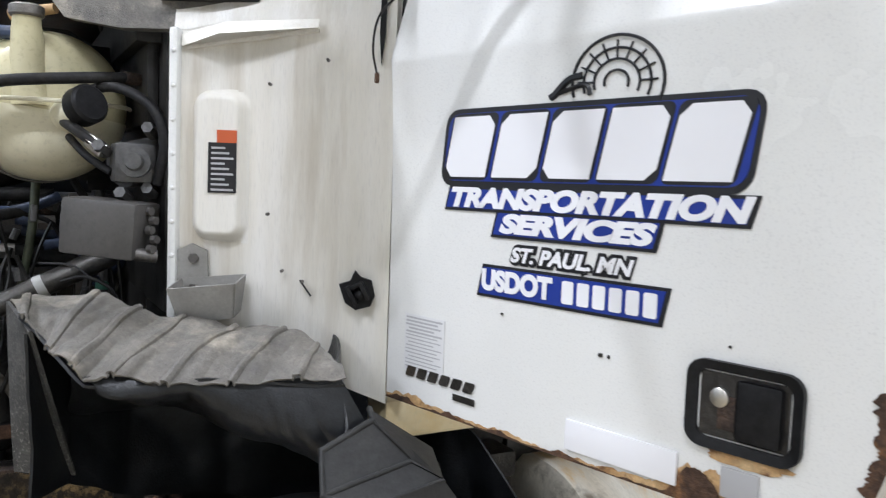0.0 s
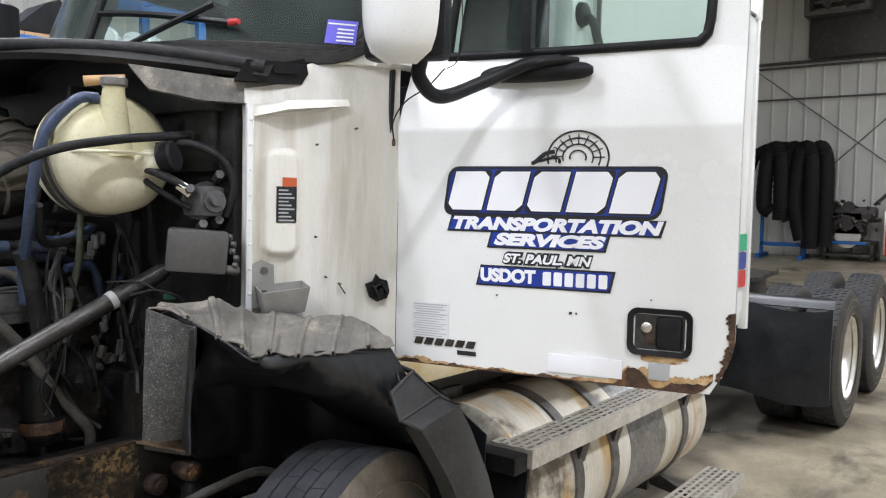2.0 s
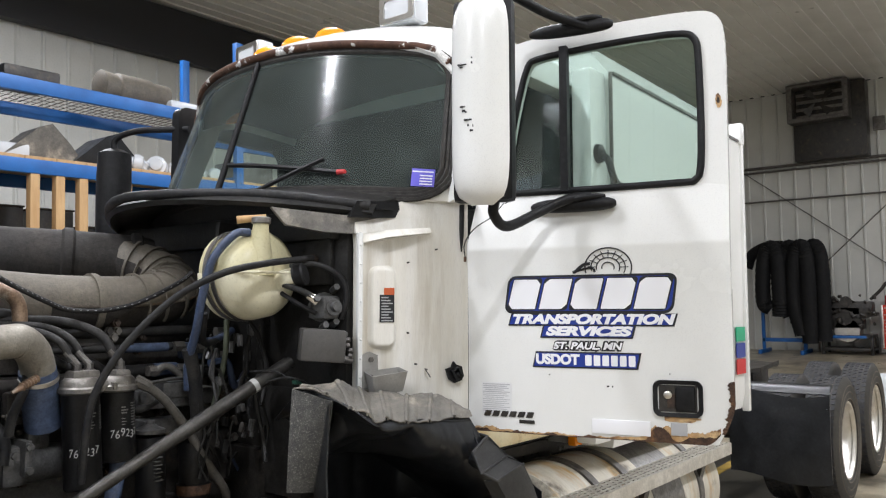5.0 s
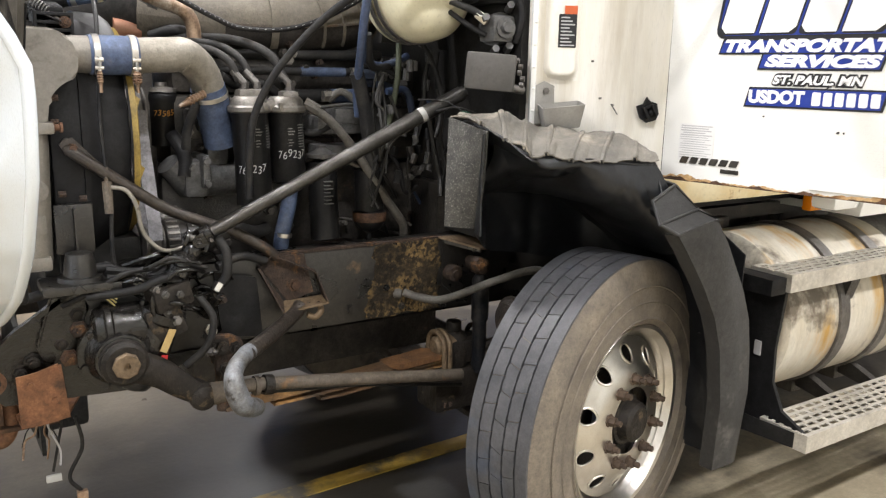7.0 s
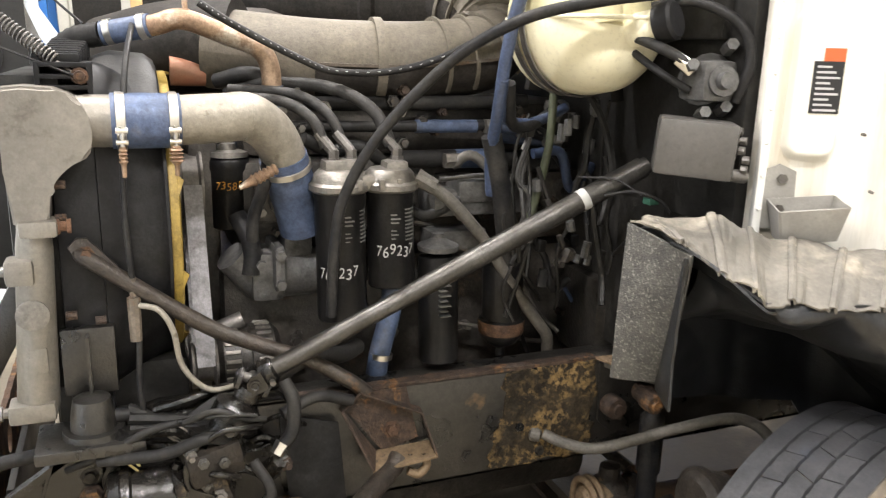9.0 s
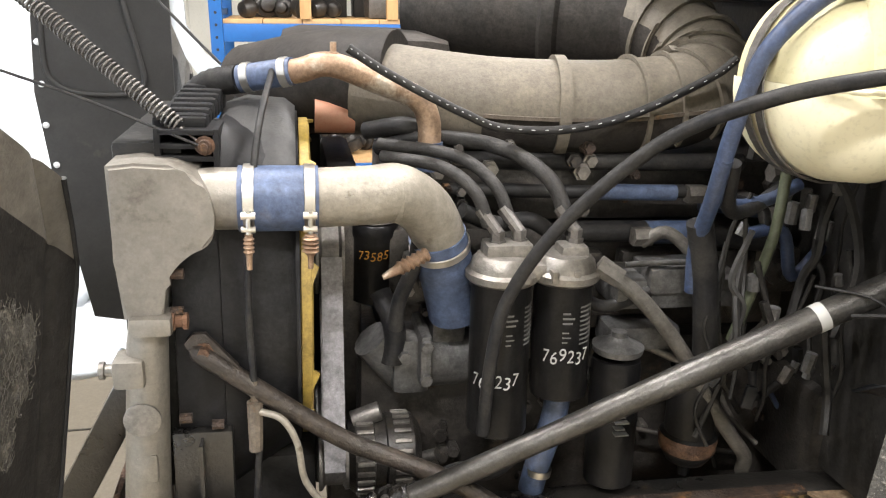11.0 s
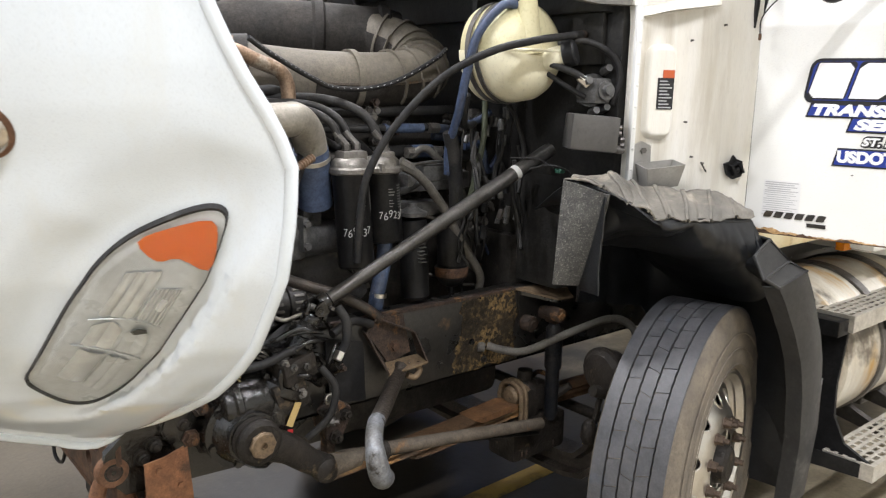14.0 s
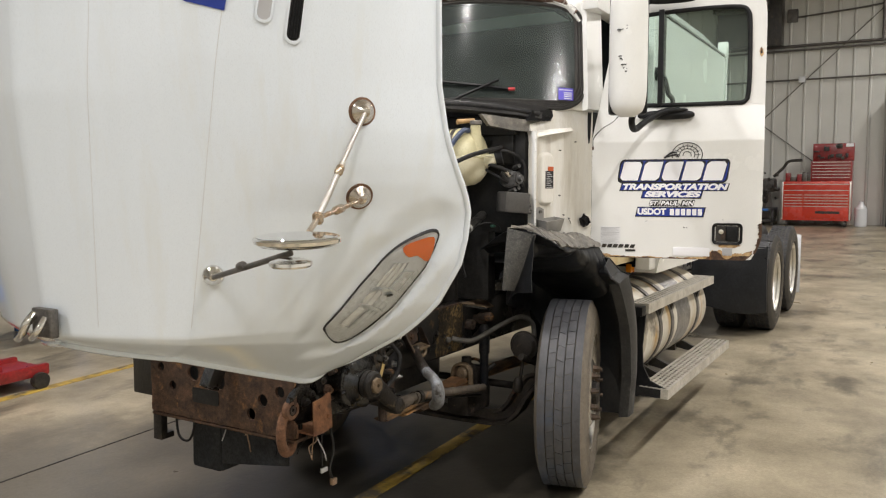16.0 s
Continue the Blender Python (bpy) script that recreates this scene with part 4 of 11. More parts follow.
lathe(bm, (0.692, -0.003, 1.352), (0, -1, 0), [(0, 0.013), (0.005, 0.013), (0.007, 0.009), (0.007, 0.0)], 16)
part("key_lock", bm, ALU, door)

# ---- fleet decal ----
def dm(s, z, out=0.0):
    return Matrix.Translation((s, door_y(z) - out, z)) @ pose(0, 0, 0, 90, 0, 0)


def blk(bm, s0, z0, s1, z1, out, slant=0.0):
    slab(bm, [(s0, door_y(z0) - out, z0), (s1, door_y(z0) - out, z0), (s1 + slant, door_y(z1) - out, z1), (s0 + slant, door_y(z1) - out, z1)], (0, -0.0008, 0))


def blk_soft(bm, s0, z0, s1, z1, out, slant, r):
    slab(bm, [(s + slant * (z - z0) / (z1 - z0), door_y(z) - out, z) for s, z in rounded(s0, z0, s1, z1, r, 4)], (0, -0.0008, 0))


# company mark: five plain slanted blocks on a blue, black-edged field
bm = B()
blk_soft(bm, 0.138, 1.618, 0.715, 1.752, 0.001, 0.018, 0.028)
part("mark_outline", bm, DECALBLACK, door)
bm = B()
blk_soft(bm, 0.147, 1.627, 0.708, 1.744, 0.0020, 0.017, 0.024)
part("mark_field", bm, DECALBLUE, door, "blue field of the company mark")
for i_, (a, b) in enumerate(((0.152, 0.255), (0.266, 0.364), (0.374, 0.470), (0.480, 0.580), (0.590, 0.694))):
    h0, h1 = 1.634, 1.738
    edge_ = B()
    slab(edge_, [(s + 0.026 * (z - h0) / (h1 - h0), door_y(z) - 0.0030, z) for s, z in rounded(a - 0.004, h0 - 0.005, b + 0.001, h1 + 0.005, 0.012, 4)], (0, -0.0006, 0))
    part("mark_edge", edge_, DECALBLACK, door)
    bm = B()
    b1 = b - 0.004
    q = 0.016
    cuts = ((1, 0, 1, 0), (0, 1, 0, 1), (1, 0, 0, 1), (0, 1, 1, 0), (0, 0, 1, 1))[i_]
    shape_ = []
    for (s0_, z0_), (ds, dz), cut in zip(((a, h0), (b1, h0), (b1, h1), (a, h1)), ((1, 1), (-1, 1), (-1, -1), (1, -1)), cuts):
        near, far_ = (s0_ + ds * q, z0_), (s0_, z0_ + dz * q)
        if not cut:
            shape_.append((s0_, z0_))
        else:
            shape_ += [far_, near] if (ds > 0) == (dz > 0) else [near, far_]
    slab(bm, [(s + 0.026 * (z - h0) / (h1 - h0), door_y(z) - 0.0038, z) for s, z in shape_], (0, -0.0008, 0))
    part("mark_block", bm, DECALWHITE, door)
bm = B()
cx, cz = 0.508, 1.785


def on_door(pts):
    return [(p[0], door_y(p[1]) - 0.0015, p[1]) for p in pts]


for r, w in ((0.068, 0.006), (0.050, 0.005), (0.034, 0.005), (0.018, 0.005)):
    tube(bm, on_door([(cx + r * 1.15 * math.cos(radians(a)), cz - 0.010 + r * 0.98 * math.sin(radians(a))) for a in range(-25, 196, 10)]), w * 0.42, 5, 1)
tube(bm, on_door([(0.448, 1.79), (0.423, 1.785), (0.398, 1.765), (0.388, 1.760)]), 0.006, 5, 4)
tube(bm, on_door([(0.403, 1.765), (0.453, 1.775), (0.463, 1.76)]), 0.004, 5, 4)
for a in range(0, 180, 22):
    tube(bm, on_door([(cx + r * 1.1 * math.cos(radians(a)), cz - 0.010 + r * 0.96 * math.sin(radians(a))) for r in (0.036, 0.062)]), 0.0016, 5, 2)
part("mark_emblem", bm, DECALBLACK, door, "black plain curled shape above the company mark")
# word lines
for text, s0, s1, z, size, bar in (("TRANSPORTATION", 0.163, 0.716, 1.597, 0.044, (0.152, 0.728, 1.575, 1.618)),
                                    ("SERVICES", 0.283, 0.580, 1.556, 0.041, (0.268, 0.595, 1.533, 1.580)),
                                    ("ST. PAUL, MN", 0.312, 0.548, 1.506, 0.033, None),
                                    ("USDOT", 0.252, 0.405, 1.458, 0.046, (0.240, 0.610, 1.430, 1.486))):
    if bar:
        bm = B()
        blk(bm, bar[0], bar[2], bar[1] - 0.01, bar[3], 0.0012 + (0.0004 if text == "SERVICES" else 0), 0.012)
        part("word_outline", bm, DECALBLACK, door)
        bm = B()
        blk(bm, bar[0] + 0.006, bar[2] + 0.005, bar[1] - 0.016, bar[3] - 0.005, 0.0024, 0.010)
        part("word_field", bm, DECALBLUE, door)
        lettering("word", text, size, DECALWHITE, door, dm((s0 + s1) / 2, z, 0.0042), 0.0004, 0.0 if text == "USDOT" else 0.25, s1 - s0, "white italic lettering", 0.0026)
    else:
        lettering("word_outline", text, size * 1.03, DECALBLACK, door, dm((s0 + s1) / 2, z, 0.0015), 0.0004, 0.25, (s1 - s0) * 1.03, "", 0.006)
        lettering("word", text, size, DECALWHITE, door, dm((s0 + s1) / 2, z, 0.0026), 0.0004, 0.25, s1 - s0, "small white lettering with black edges", 0.0012)
bm = B()
for k in range(6):
    s = 0.425 + k * 0.029
    blk_soft(bm, s, 1.440, s + 0.022, 1.476, 0.0036, 0.0, 0.004)
pieces("registration_bar", bm, DECALWHITE, door, "white bar in a row")
# small grey notice and badge, as bars
bm = B()
blk(bm, 0.052, 1.262, 0.162, 1.372, 0.0006)
part("notice_ground", bm, NOTICE, door, "pale fine-print notice")
bm = B()
for k in range(15):
    w = (0.10, 0.088, 0.096, 0.07)[k % 4]
    x0 = 0.056 + (0.008 if k % 4 == 3 else 0)
    z0 = 1.367 - k * 0.0068
    blk(bm, x0, z0 - (0.0034 if k < 5 else 0.0022), x0 + w, z0, 0.001)
pieces("notice_bar", bm, DECALGREY, door)
bm = B()
for k in range(6):
    blk_soft(bm, 0.058 + k * 0.031, 1.252, 0.082 + k * 0.031, 1.272, 0.002, 0.008, 0.003)
blk(bm, 0.19, 1.232, 0.245, 1.244, 0.002)
pieces("badge_bar", bm, DARKSTEEL, door, "dark model badge drawn as bars")

# mirror on its arms, fixed to the door
bm = B()


def mirror_shell(u, v):
    z = 1.955 + 0.665 * v
    a = radians(-66 + 161 * u)
    t = abs(v - 0.5) * 2
    k = (1 - t ** 7) ** 0.5 if t < 1 else 0
    r = 0.095 * (0.35 + 0.65 * k)
    return (-0.075 * math.cos(a) * (0.25 + 0.75 * k), r * math.sin(a), z)


MM = pose(-0.17, -1.225, 0, 0, 0, 22)
sheet(bm, mirror_shell, 14, 26, 0.004)
mir = part("mirror", bm, WHITE, truck, "tall white door mirror shell with black scuffs", MM)
bm = B()
bx(bm, (-0.012, -0.097, 1.965), (0.055, 0.097, 2.612), 0.02)
part("mirror_back", bm, BLACKPLAS, mir, "black mirror back")
part("mirror_glass", bx(B(), (0.056, -0.085, 1.99), (0.060, 0.085, 2.59)), MIRROR, mir)
bm = B()
random.seed(9)
for k in range(22):
    y0, z0 = random.uniform(-0.07, 0.05), random.choice((2.18, 2.2, 2.24, 2.38, 2.39, 2.40)) + random.uniform(-0.01, 0.01)
    x0 = -0.075 * math.sqrt(max(0, 1 - (y0 / 0.095) ** 2)) - 0.001
    w = random.uniform(0.006, 0.04)
    bx(bm, (x0 - 0.002, y0, z0), (x0 + 0.012, y0 + w, z0 + random.uniform(0.002, 0.008)))
pieces("scuff", bm, DECALBLACK, mir)


def dpt(s, out, z):
    return DM @ Vector((s, -out, z))


bm = B()
tube(bm, [dpt(0.46, 0.02, 2.02), dpt(0.38, 0.05, 2.01), dpt(0.30, 0.14, 1.955), Vector((-0.03, -1.22, 1.90)), Vector((-0.12, -1.23, 1.93)), Vector((-0.13, -1.24, 1.97))], 0.017, 10)
tube(bm, [dpt(0.46, 0.02, 2.62), dpt(0.34, 0.10, 2.66), Vector((-0.02, -1.23, 2.68)), Vector((-0.12, -1.24, 2.67)), Vector((-0.13, -1.24, 2.60))], 0.017, 10)
pieces("mirror_arm", bm, BLACKPLAS, truck, "black bent tube mirror arm")
for z in (1.995, 2.625):
    bm = B()
    tube(bm, [(0.245, -0.012, z - 0.002), (0.30, -0.014, z), (0.40, -0.014, z), (0.50, -0.014, z), (0.54, -0.008, z)], 0.022, 16, 8, lambda t: 0.008 + 0.018 * math.sin(math.pi * t) ** 0.6)
    tube(bm, [(0.37, -0.03, z + 0.01), (0.42, -0.045, z + 0.018), (0.47, -0.035, z + 0.024), (0.50, -0.01, z + 0.024)], 0.010, 8)
    lathe(bm, (0.32, -0.028, z), (0, -1, 0), [(0, 0.012), (0.008, 0.012), (0.008, 0)], 6)
    part("mirror_foot", bm, BLACKPLAS, door, "black mirror bracket")
bm = B()
tube(bm, [dpt(0.16, 0.06, 2.01), dpt(0.12, 0.08, 1.96), dpt(0.06, 0.09, 1.92), dpt(0.015, 0.07, 1.87), dpt(0.010, 0.055, 1.82)], 0.0022, 6)
tube(bm, [dpt(0.16, 0.05, 2.01), dpt(0.19, 0.05, 2.03), dpt(0.20, 0.045, 2.10), dpt(0.19, 0.03, 2.22)], 0.0016, 6)
ob = part("loose_wire", bm, HOSE, truck, "loose wire with a crimped end")
bm = B()
lathe(bm, dpt(0.010, 0.055, 1.825), (0, 0, -1), [(0, 0.003), (0.003, 0.005), (0.018, 0.005), (0.020, 0.003)], 8)
part("crimp", bm, RUSTPLATE, ob)
# far mirror, seen from its black back
bm = B()
lathe(bm, (0.10, 1.38, 2.02), (0, 0, 1), [(0, 0.05), (0.02, 0.085), (0.3, 0.09), (0.46, 0.085), (0.48, 0.05)], 18)
tube(bm, [(0.10, 1.38, 2.48), (0.10, 1.37, 2.56), (0.16, 1.25, 2.60), (0.30, 1.0, 2.60)], 0.017, 8)
part("far_mirror", bm, BLACKPLAS, truck, "black back of the far mirror")

# wipers
for y0, y1 in ((-0.06, -0.62), (0.80, 0.30)):
    bm = B()
    a, b = (0.36, 0.06) if y0 < 0.5 else (0.93, 0.80)
    tube(bm, [ws(a, -0.03) + Vector((-0.05, 0, 0)), ws(a + (b - a) * 0.3, 0.1) + Vector((-0.04, 0, 0)), ws(a + (b - a) * 0.5, 0.20) + Vector((-0.03, 0, 0))], 0.009, 6)
    tube(bm, [ws(a + (b - a) * t + 0.12, 0.11 + 0.10 * (1 - t)) + Vector((-0.02, 0, 0)) for t in (0, 0.35, 0.7, 1.0)], 0.010, 6)
    part("wiper", bm, BLACKPLAS, truck, "black wiper arm and blade")
    tip = ws(b + 0.12, 0.11) + Vector((-0.02, 0, 0))
    part("wiper_tip", rod(B(), tip, tip + Vector((0.004, -0.035, 0)), 0.011, 0.008, 8), REDST, truck)
part("permit_sticker", slab(B(), [ws(0.012 + a * 0.038, 0.035 + b * 0.12) + Vector((-0.010, -0.006, 0)) for a, b in ((0, 0), (1, 0), (1, 1), (0, 1))], (0.001, 0, 0)), PURPLE, truck, "violet permit sticker inside the windscreen")
for b in (0.10, 0.26, 0.42, 0.58, 0.80):
    q0, q1 = (0.08, 0.62) if b < 0.7 else (0.05, 0.95)
    part("permit_bar", slab(B(), [ws(0.012 + a * 0.038, 0.035 + bb * 0.12) + Vector((-0.0115, -0.006, 0)) for a, bb in ((q0, b), (q1, b), (q1, b + 0.07), (q0, b + 0.07))], (0.0005, 0, 0)), DECALWHITE, truck)

# cowl side details
def cm(s, z, out=0.0):
    c0, c1 = Vector((-0.185, -0.70, 0)), Vector((0.185, -0.90, 0))
    d = (c1 - c0).normalized()
    return c0 + d * s + Vector((d.y, -d.x, 0)) * out + Vector((0, 0, z))


CM = pose(-0.185, -0.70, 0, 0, 0, math.degrees(math.atan2(-0.20, 0.37)))     # local x along, -y out
def bump(u, v):
    """A soft pressing in the sheet metal."""
    s_, z = 0.036 + 0.114 * u, 1.49 + 0.30 * v
    dx, dz = min(u, 1 - u) * 0.114, min(v, 1 - v) * 0.30
    d = min(dx, dz) if max(dx, dz) > 0.04 else 0.04 - math.hypot(0.04 - dx, 0.04 - dz)
    k = max(0.0, min(1.0, d / 0.020))
    return (s_, 0.010 - 0.030 * k * k * (3 - 2 * k), z)


part("cowl_bump", sheet(B(), bump, 30, 60), COWLWHITE, truck, "", CM, 80)
part("warning_label", bx(B(), (0.078, -0.0225, 1.588), (0.132, -0.0205, 1.684)), DECALBLACK, truck, "black and orange warning label", CM)
bm = B()
bx(bm, (0.094, -0.0228, 1.684), (0.132, -0.0205, 1.708))
part("label_header", bm, ORANGE, truck, "", CM)
bm = B()
for k in range(9):
    bx(bm, (0.084, -0.0236, 1.592 + k * 0.010), (0.126 - 0.008 * (k % 3), -0.0226, 1.596 + k * 0.010))
pieces("label_line", bm, DECALGREY, truck, "", CM)
bm = B()
pts = [(0.03, 1.862), (0.28, 1.905), (0.28, 1.912), (0.03, 1.892)]
slab(bm, [(s, -0.004, z) for s, z in pts], (0, 0.02, 0))
slab(bm, [(0.02, -0.005, 1.865), (0.10, -0.045, 1.885), (0.28, -0.008, 1.91), (0.28, -0.004, 1.918), (0.10, -0.03, 1.90), (0.02, -0.004, 1.885)], (0, 0.012, 0.012))
part("cowl_rib", bm, COWLWHITE, truck, "", CM)
bm = B()
bx(bm, (0.0, -0.022, 1.34), (0.018, 0.03, 1.90), 0.008)
for k in range(8):
    lathe(bm, (0.010, -0.022, 1.40 + k * 0.065), (0, -1, 0), [(0, 0.005), (0.003, 0.0035), (0.004, 0.0)], 8)
part("cowl_flange", bm, WHITE, truck, "", CM)
bm = B()
for s, z in ((0.19, 1.80), (0.19, 1.55), (0.22, 1.44), (0.30, 1.85), (0.26, 1.42)):
    lathe(bm, (s, -0.0, z), (0, -1, 0), [(0, 0.0035), (0.0135, 0.003), (0.0145, 0.0)], 8)
pieces("cowl_rivet", bm, STEEL, truck, "", CM)
# grey bracket cup and the torn black latch on the cowl
bm = B()
slab(bm, [(0.018, -0.012, 1.36), (0.018, -0.012, 1.475), (0.045, -0.012, 1.488), (0.075, -0.012, 1.475), (0.08, -0.012, 1.36)], (0, 0.01, 0))
T_ = [(0.028, -0.014, 1.420), (0.150, -0.014, 1.432), (0.150, -0.098, 1.424), (0.028, -0.098, 1.410)]     # rim, and the floor below it
F_ = [(0.045, -0.018, 1.348), (0.142, -0.018, 1.362), (0.142, -0.075, 1.356), (0.045, -0.075, 1.342)]
for k in range(4):
    a, b, c, d = T_[k], T_[(k + 1) % 4], F_[(k + 1) % 4], F_[k]
    nrm = (Vector(b) - Vector(a)).cross(Vector(d) - Vector(a)).normalized()
    slab(bm, [a, b, c, d], nrm * 0.003)
slab(bm, F_, (0, 0, 0.003))
pieces("cup_plate", bm, CUPGREY, truck, "grey sheet-metal bracket cup plate", CM)
bm = B()
for z in (1.40, 1.46):
    lathe(bm, (0.05, -0.012, z), (0, -1, 0), [(0, 0.010), (0.006, 0.010), (0.006, 0)], 6)
pieces("cup_bolt", bm, STEEL, truck, "", CM)
bm = B()
LT = Matrix.Translation((0.372, -0.006, 1.41)) @ pose(0, 0, 0, 0, -28, 0)
slab(bm, [LT @ Vector(p) for p in ((-0.036, 0, -0.012), (-0.024, 0, -0.034), (0.006, 0, -0.040), (0.022, 0, -0.026), (0.030, 0, 0.004), (0.014, 0, 0.020), (0.010, 0, 0.036), (-0.008, 0, 0.022), (-0.030, 0, 0.026))], (0, -0.010, 0))
bx(bm, (-0.020, -0.030, -0.024), (-0.012, -0.008, 0.016), 0.002, LT)
bx(bm, (0.006, -0.032, -0.026), (0.014, -0.008, 0.012), 0.002, LT)
bx(bm, (-0.018, -0.026, 0.006), (0.012, -0.008, 0.013), 0.002, LT)
lathe(bm, (0.372, -0.012, 1.402), (0.3, -1, -0.2), [(0, 0.012), (0.016, 0.010), (0.020, 0.004)], 10)
part("torn_latch", bm, BLACKPLAS, truck, "torn black hood latch", CM)
bm = B()
bx(bm, (0.265, -0.006, 1.388), (0.268, -0.002, 1.426), 0.0, Matrix.Translation((0.266, 0, 1.407)) @ pose(0, 0, 0, 0, -35, 0) @ Matrix.Translation((-0.266, 0, -1.407)))
part("paint_chip", bm, DECALBLACK, truck, "", CM)
bm = B()
slab(bm, [(0.402, -0.008, 1.845), (0.398, -0.010, 1.90), (0.400, -0.012, 2.02), (0.411, -0.012, 2.02), (0.409, -0.008, 1.90)], (0, 0.02, 0))
part("door_gap", bm, BLACKPLAS, truck, "", CM)


# ---- hood, tilted forward onto its nose ----
def lerp_table(z, zs, vs):
    return float(np.interp(z, zs, vs))


EDGE_Z = (0.80, 0.88, 1.00, 1.15, 1.30, 1.42, 1.516, 1.60, 1.67, 1.78, 1.95, 2.30, 2.80)
EDGE_X = (-1.70, -1.640, -1.612, -1.593, -1.581, -1.578, -1.580, -1.628, -1.673, -1.722, -1.745, -1.758, -1.765)
EDGE_Y = (-0.48, -0.62, -0.79, -0.945, -1.035, -1.065, -1.075, -1.075, -1.07, -1.06, -1.045, -1.05, -1.05)


RIM = [(0.052, 0.308), (0.056, 0.282), (0.068, 0.25), (0.087, 0.208), (0.109, 0.165), (0.136, 0.122), (0.172, 0.100), (0.214, 0.106), (0.263, 0.138), (0.258, 0.162), (0.237, 0.2), (0.214, 0.237), (0.189, 0.266), (0.155, 0.289), (0.112, 0.305), (0.072, 0.314)]


def dish(u, v):
    """0..1: how far the side sinks round the headlight."""
    if u > 0.5 or v > 0.46:
        return 0.0
    q = ((u - 0.024) * 1.42, v * 2.0)
    best, inside = 9.0, False
    for k, (a, b) in enumerate(RIM):
        c, d = RIM[k - 1]
        a, b, c, d = a * 1.42, b * 2.0, c * 1.42, d * 2.0
        t = max(0.0, min(1.0, ((q[0] - a) * (c - a) + (q[1] - b) * (d - b)) / ((c - a) ** 2 + (d - b) ** 2)))
        best = min(best, math.hypot(q[0] - a - t * (c - a), q[1] - b - t * (d - b)))
        if (b > q[1]) != (d > q[1]) and q[0] < (c - a) * (q[1] - b) / (d - b) + a:
            inside = not inside
    if inside:
        return 1.0
    away = max(0.0, min(1.0, (u - 0.16) / 0.12))           # soft towards the shoulder, crisp towards the arch
    rise = max(0.0, min(1.0, (v - 0.26) / 0.08))
    lo, hi = 0.026 + 0.012 * away, 0.052 + 0.09 * max(away, rise)
    t = max(0.0, min(1.0, (best - lo) / (hi - lo)))
    return 1 - t * t * (3 - 2 * t)


def hood_point(u, v):
    """u 0 at the wheel-arch edge, 1 on the middle line; v 0 at the nose's lower edge, 1 at the cowl end."""
    z = 0.80 + v * 2.0
    e = Vector((lerp_table(z, EDGE_Z, EDGE_X), lerp_table(z, EDGE_Z, EDGE_Y), 0))
    c = Vector((-2.335 - 0.05 * min(1, max(0, z - 1.0)), -0.40 - 0.215 * (z - 1.0) if z > 1.0 else -0.40 + 0.5 * (1.0 - z), 0))
    f = Vector((-2.52 - 0.10 * min(1, max(0, z - 0.9)), YC, 0))
    # the side sweeps from the edge to the shoulder, bowed outward
    if u < 0.66:
        t = u / 0.66
        bow = 0.055 * max(0.25, min(1, (z - 0.9) / 0.7))
        p = e.lerp(c, t) + Vector((-0.7, -1.0, 0)).normalized() * bow * math.sin(math.pi * t) * 1.5
    else:
        t = (u - 0.66) / 0.34
        p = c.lerp(f, t) + Vector((-0.022 * math.sin(math.pi * t), 0, 0))
    lift = 0.0
    if v < 0.14:                       # lower lip rises towards the middle of the nose
        lift = (0.14 - v) / 0.14 * (0.19 * min(1, max(0, (u - 0.05) / 0.6)) + 0.05 * max(0, u - 0.66) / 0.34)
        p = p + Vector((0.045, 0.03, 0)) * ((0.14 - v) / 0.14) ** 2 * min(1, u * 6)
        lift += 0.055 * max(0.0, 1 - u / 0.16) ** 2 * (0.14 - v) / 0.14
    return Vector((p.x, p.y, z + lift)) + Vector((0.55, 0.83, 0)) * 0.032 * dish(u, v)


def hood_far(u, v):
    p = hood_point(u, v)
    k = min(1.0, max(0.0, YC - p.y) / 0.5)
    return Vector((p.x - 0.06 * k, YC + (YC - p.y) * (1 + 0.10 * k), p.z))


def hood_full(u, v):
    return hood_point(u * 2, v) if u <= 0.5 else hood_far(2 - 2 * u, v)


hood = part("hood", sheet(B(), hood_full, 170, 150, -0.012), HOODWHITE, truck, "white hood tilted fully forward, grille side down", angle=50)
# rolled edge along both arches and the nose
for fn in (hood_point, hood_far):
    part("hood_edge", tube(B(), [fn(0.0, 0.005 + k / 40 * 0.99) for k in range(41)], 0.012, 8, 1), HOODWHITE, hood)
part("nose_edge", tube(B(), [hood_full(k / 60, 0.0) for k in range(61)], 0.014, 8, 1), HOODWHITE, hood)


def hood_out(u, v, d):
    du = (hood_point(min(u + 0.01, 1), v) - hood_point(max(u - 0.01, 0), v))
    dv = (hood_point(u, min(v + 0.01, 1)) - hood_point(u, max(v - 0.01, 0)))
    n = du.cross(dv).normalized()
    if n.y > 0:
        n = -n
    return hood_point(u, v) + n * d


# the shoulder's shut lines
for u in (0.655, 0.86):
    part("hood_line", tube(B(), [hood_out(u, 0.12 + 0.86 * k / 20, -0.0004) for k in range(21)], 0.0014, 6, 2), CARDWHITE, hood)


def uv_of(p):
    """The place on the hood's side nearest to a point."""
    best = min(((hood_point(i / 60 * 0.7, j / 100) - Vector(p)).length, i / 60 * 0.7, j / 100) for i in range(61) for j in range(101))
    return best[1], best[2]


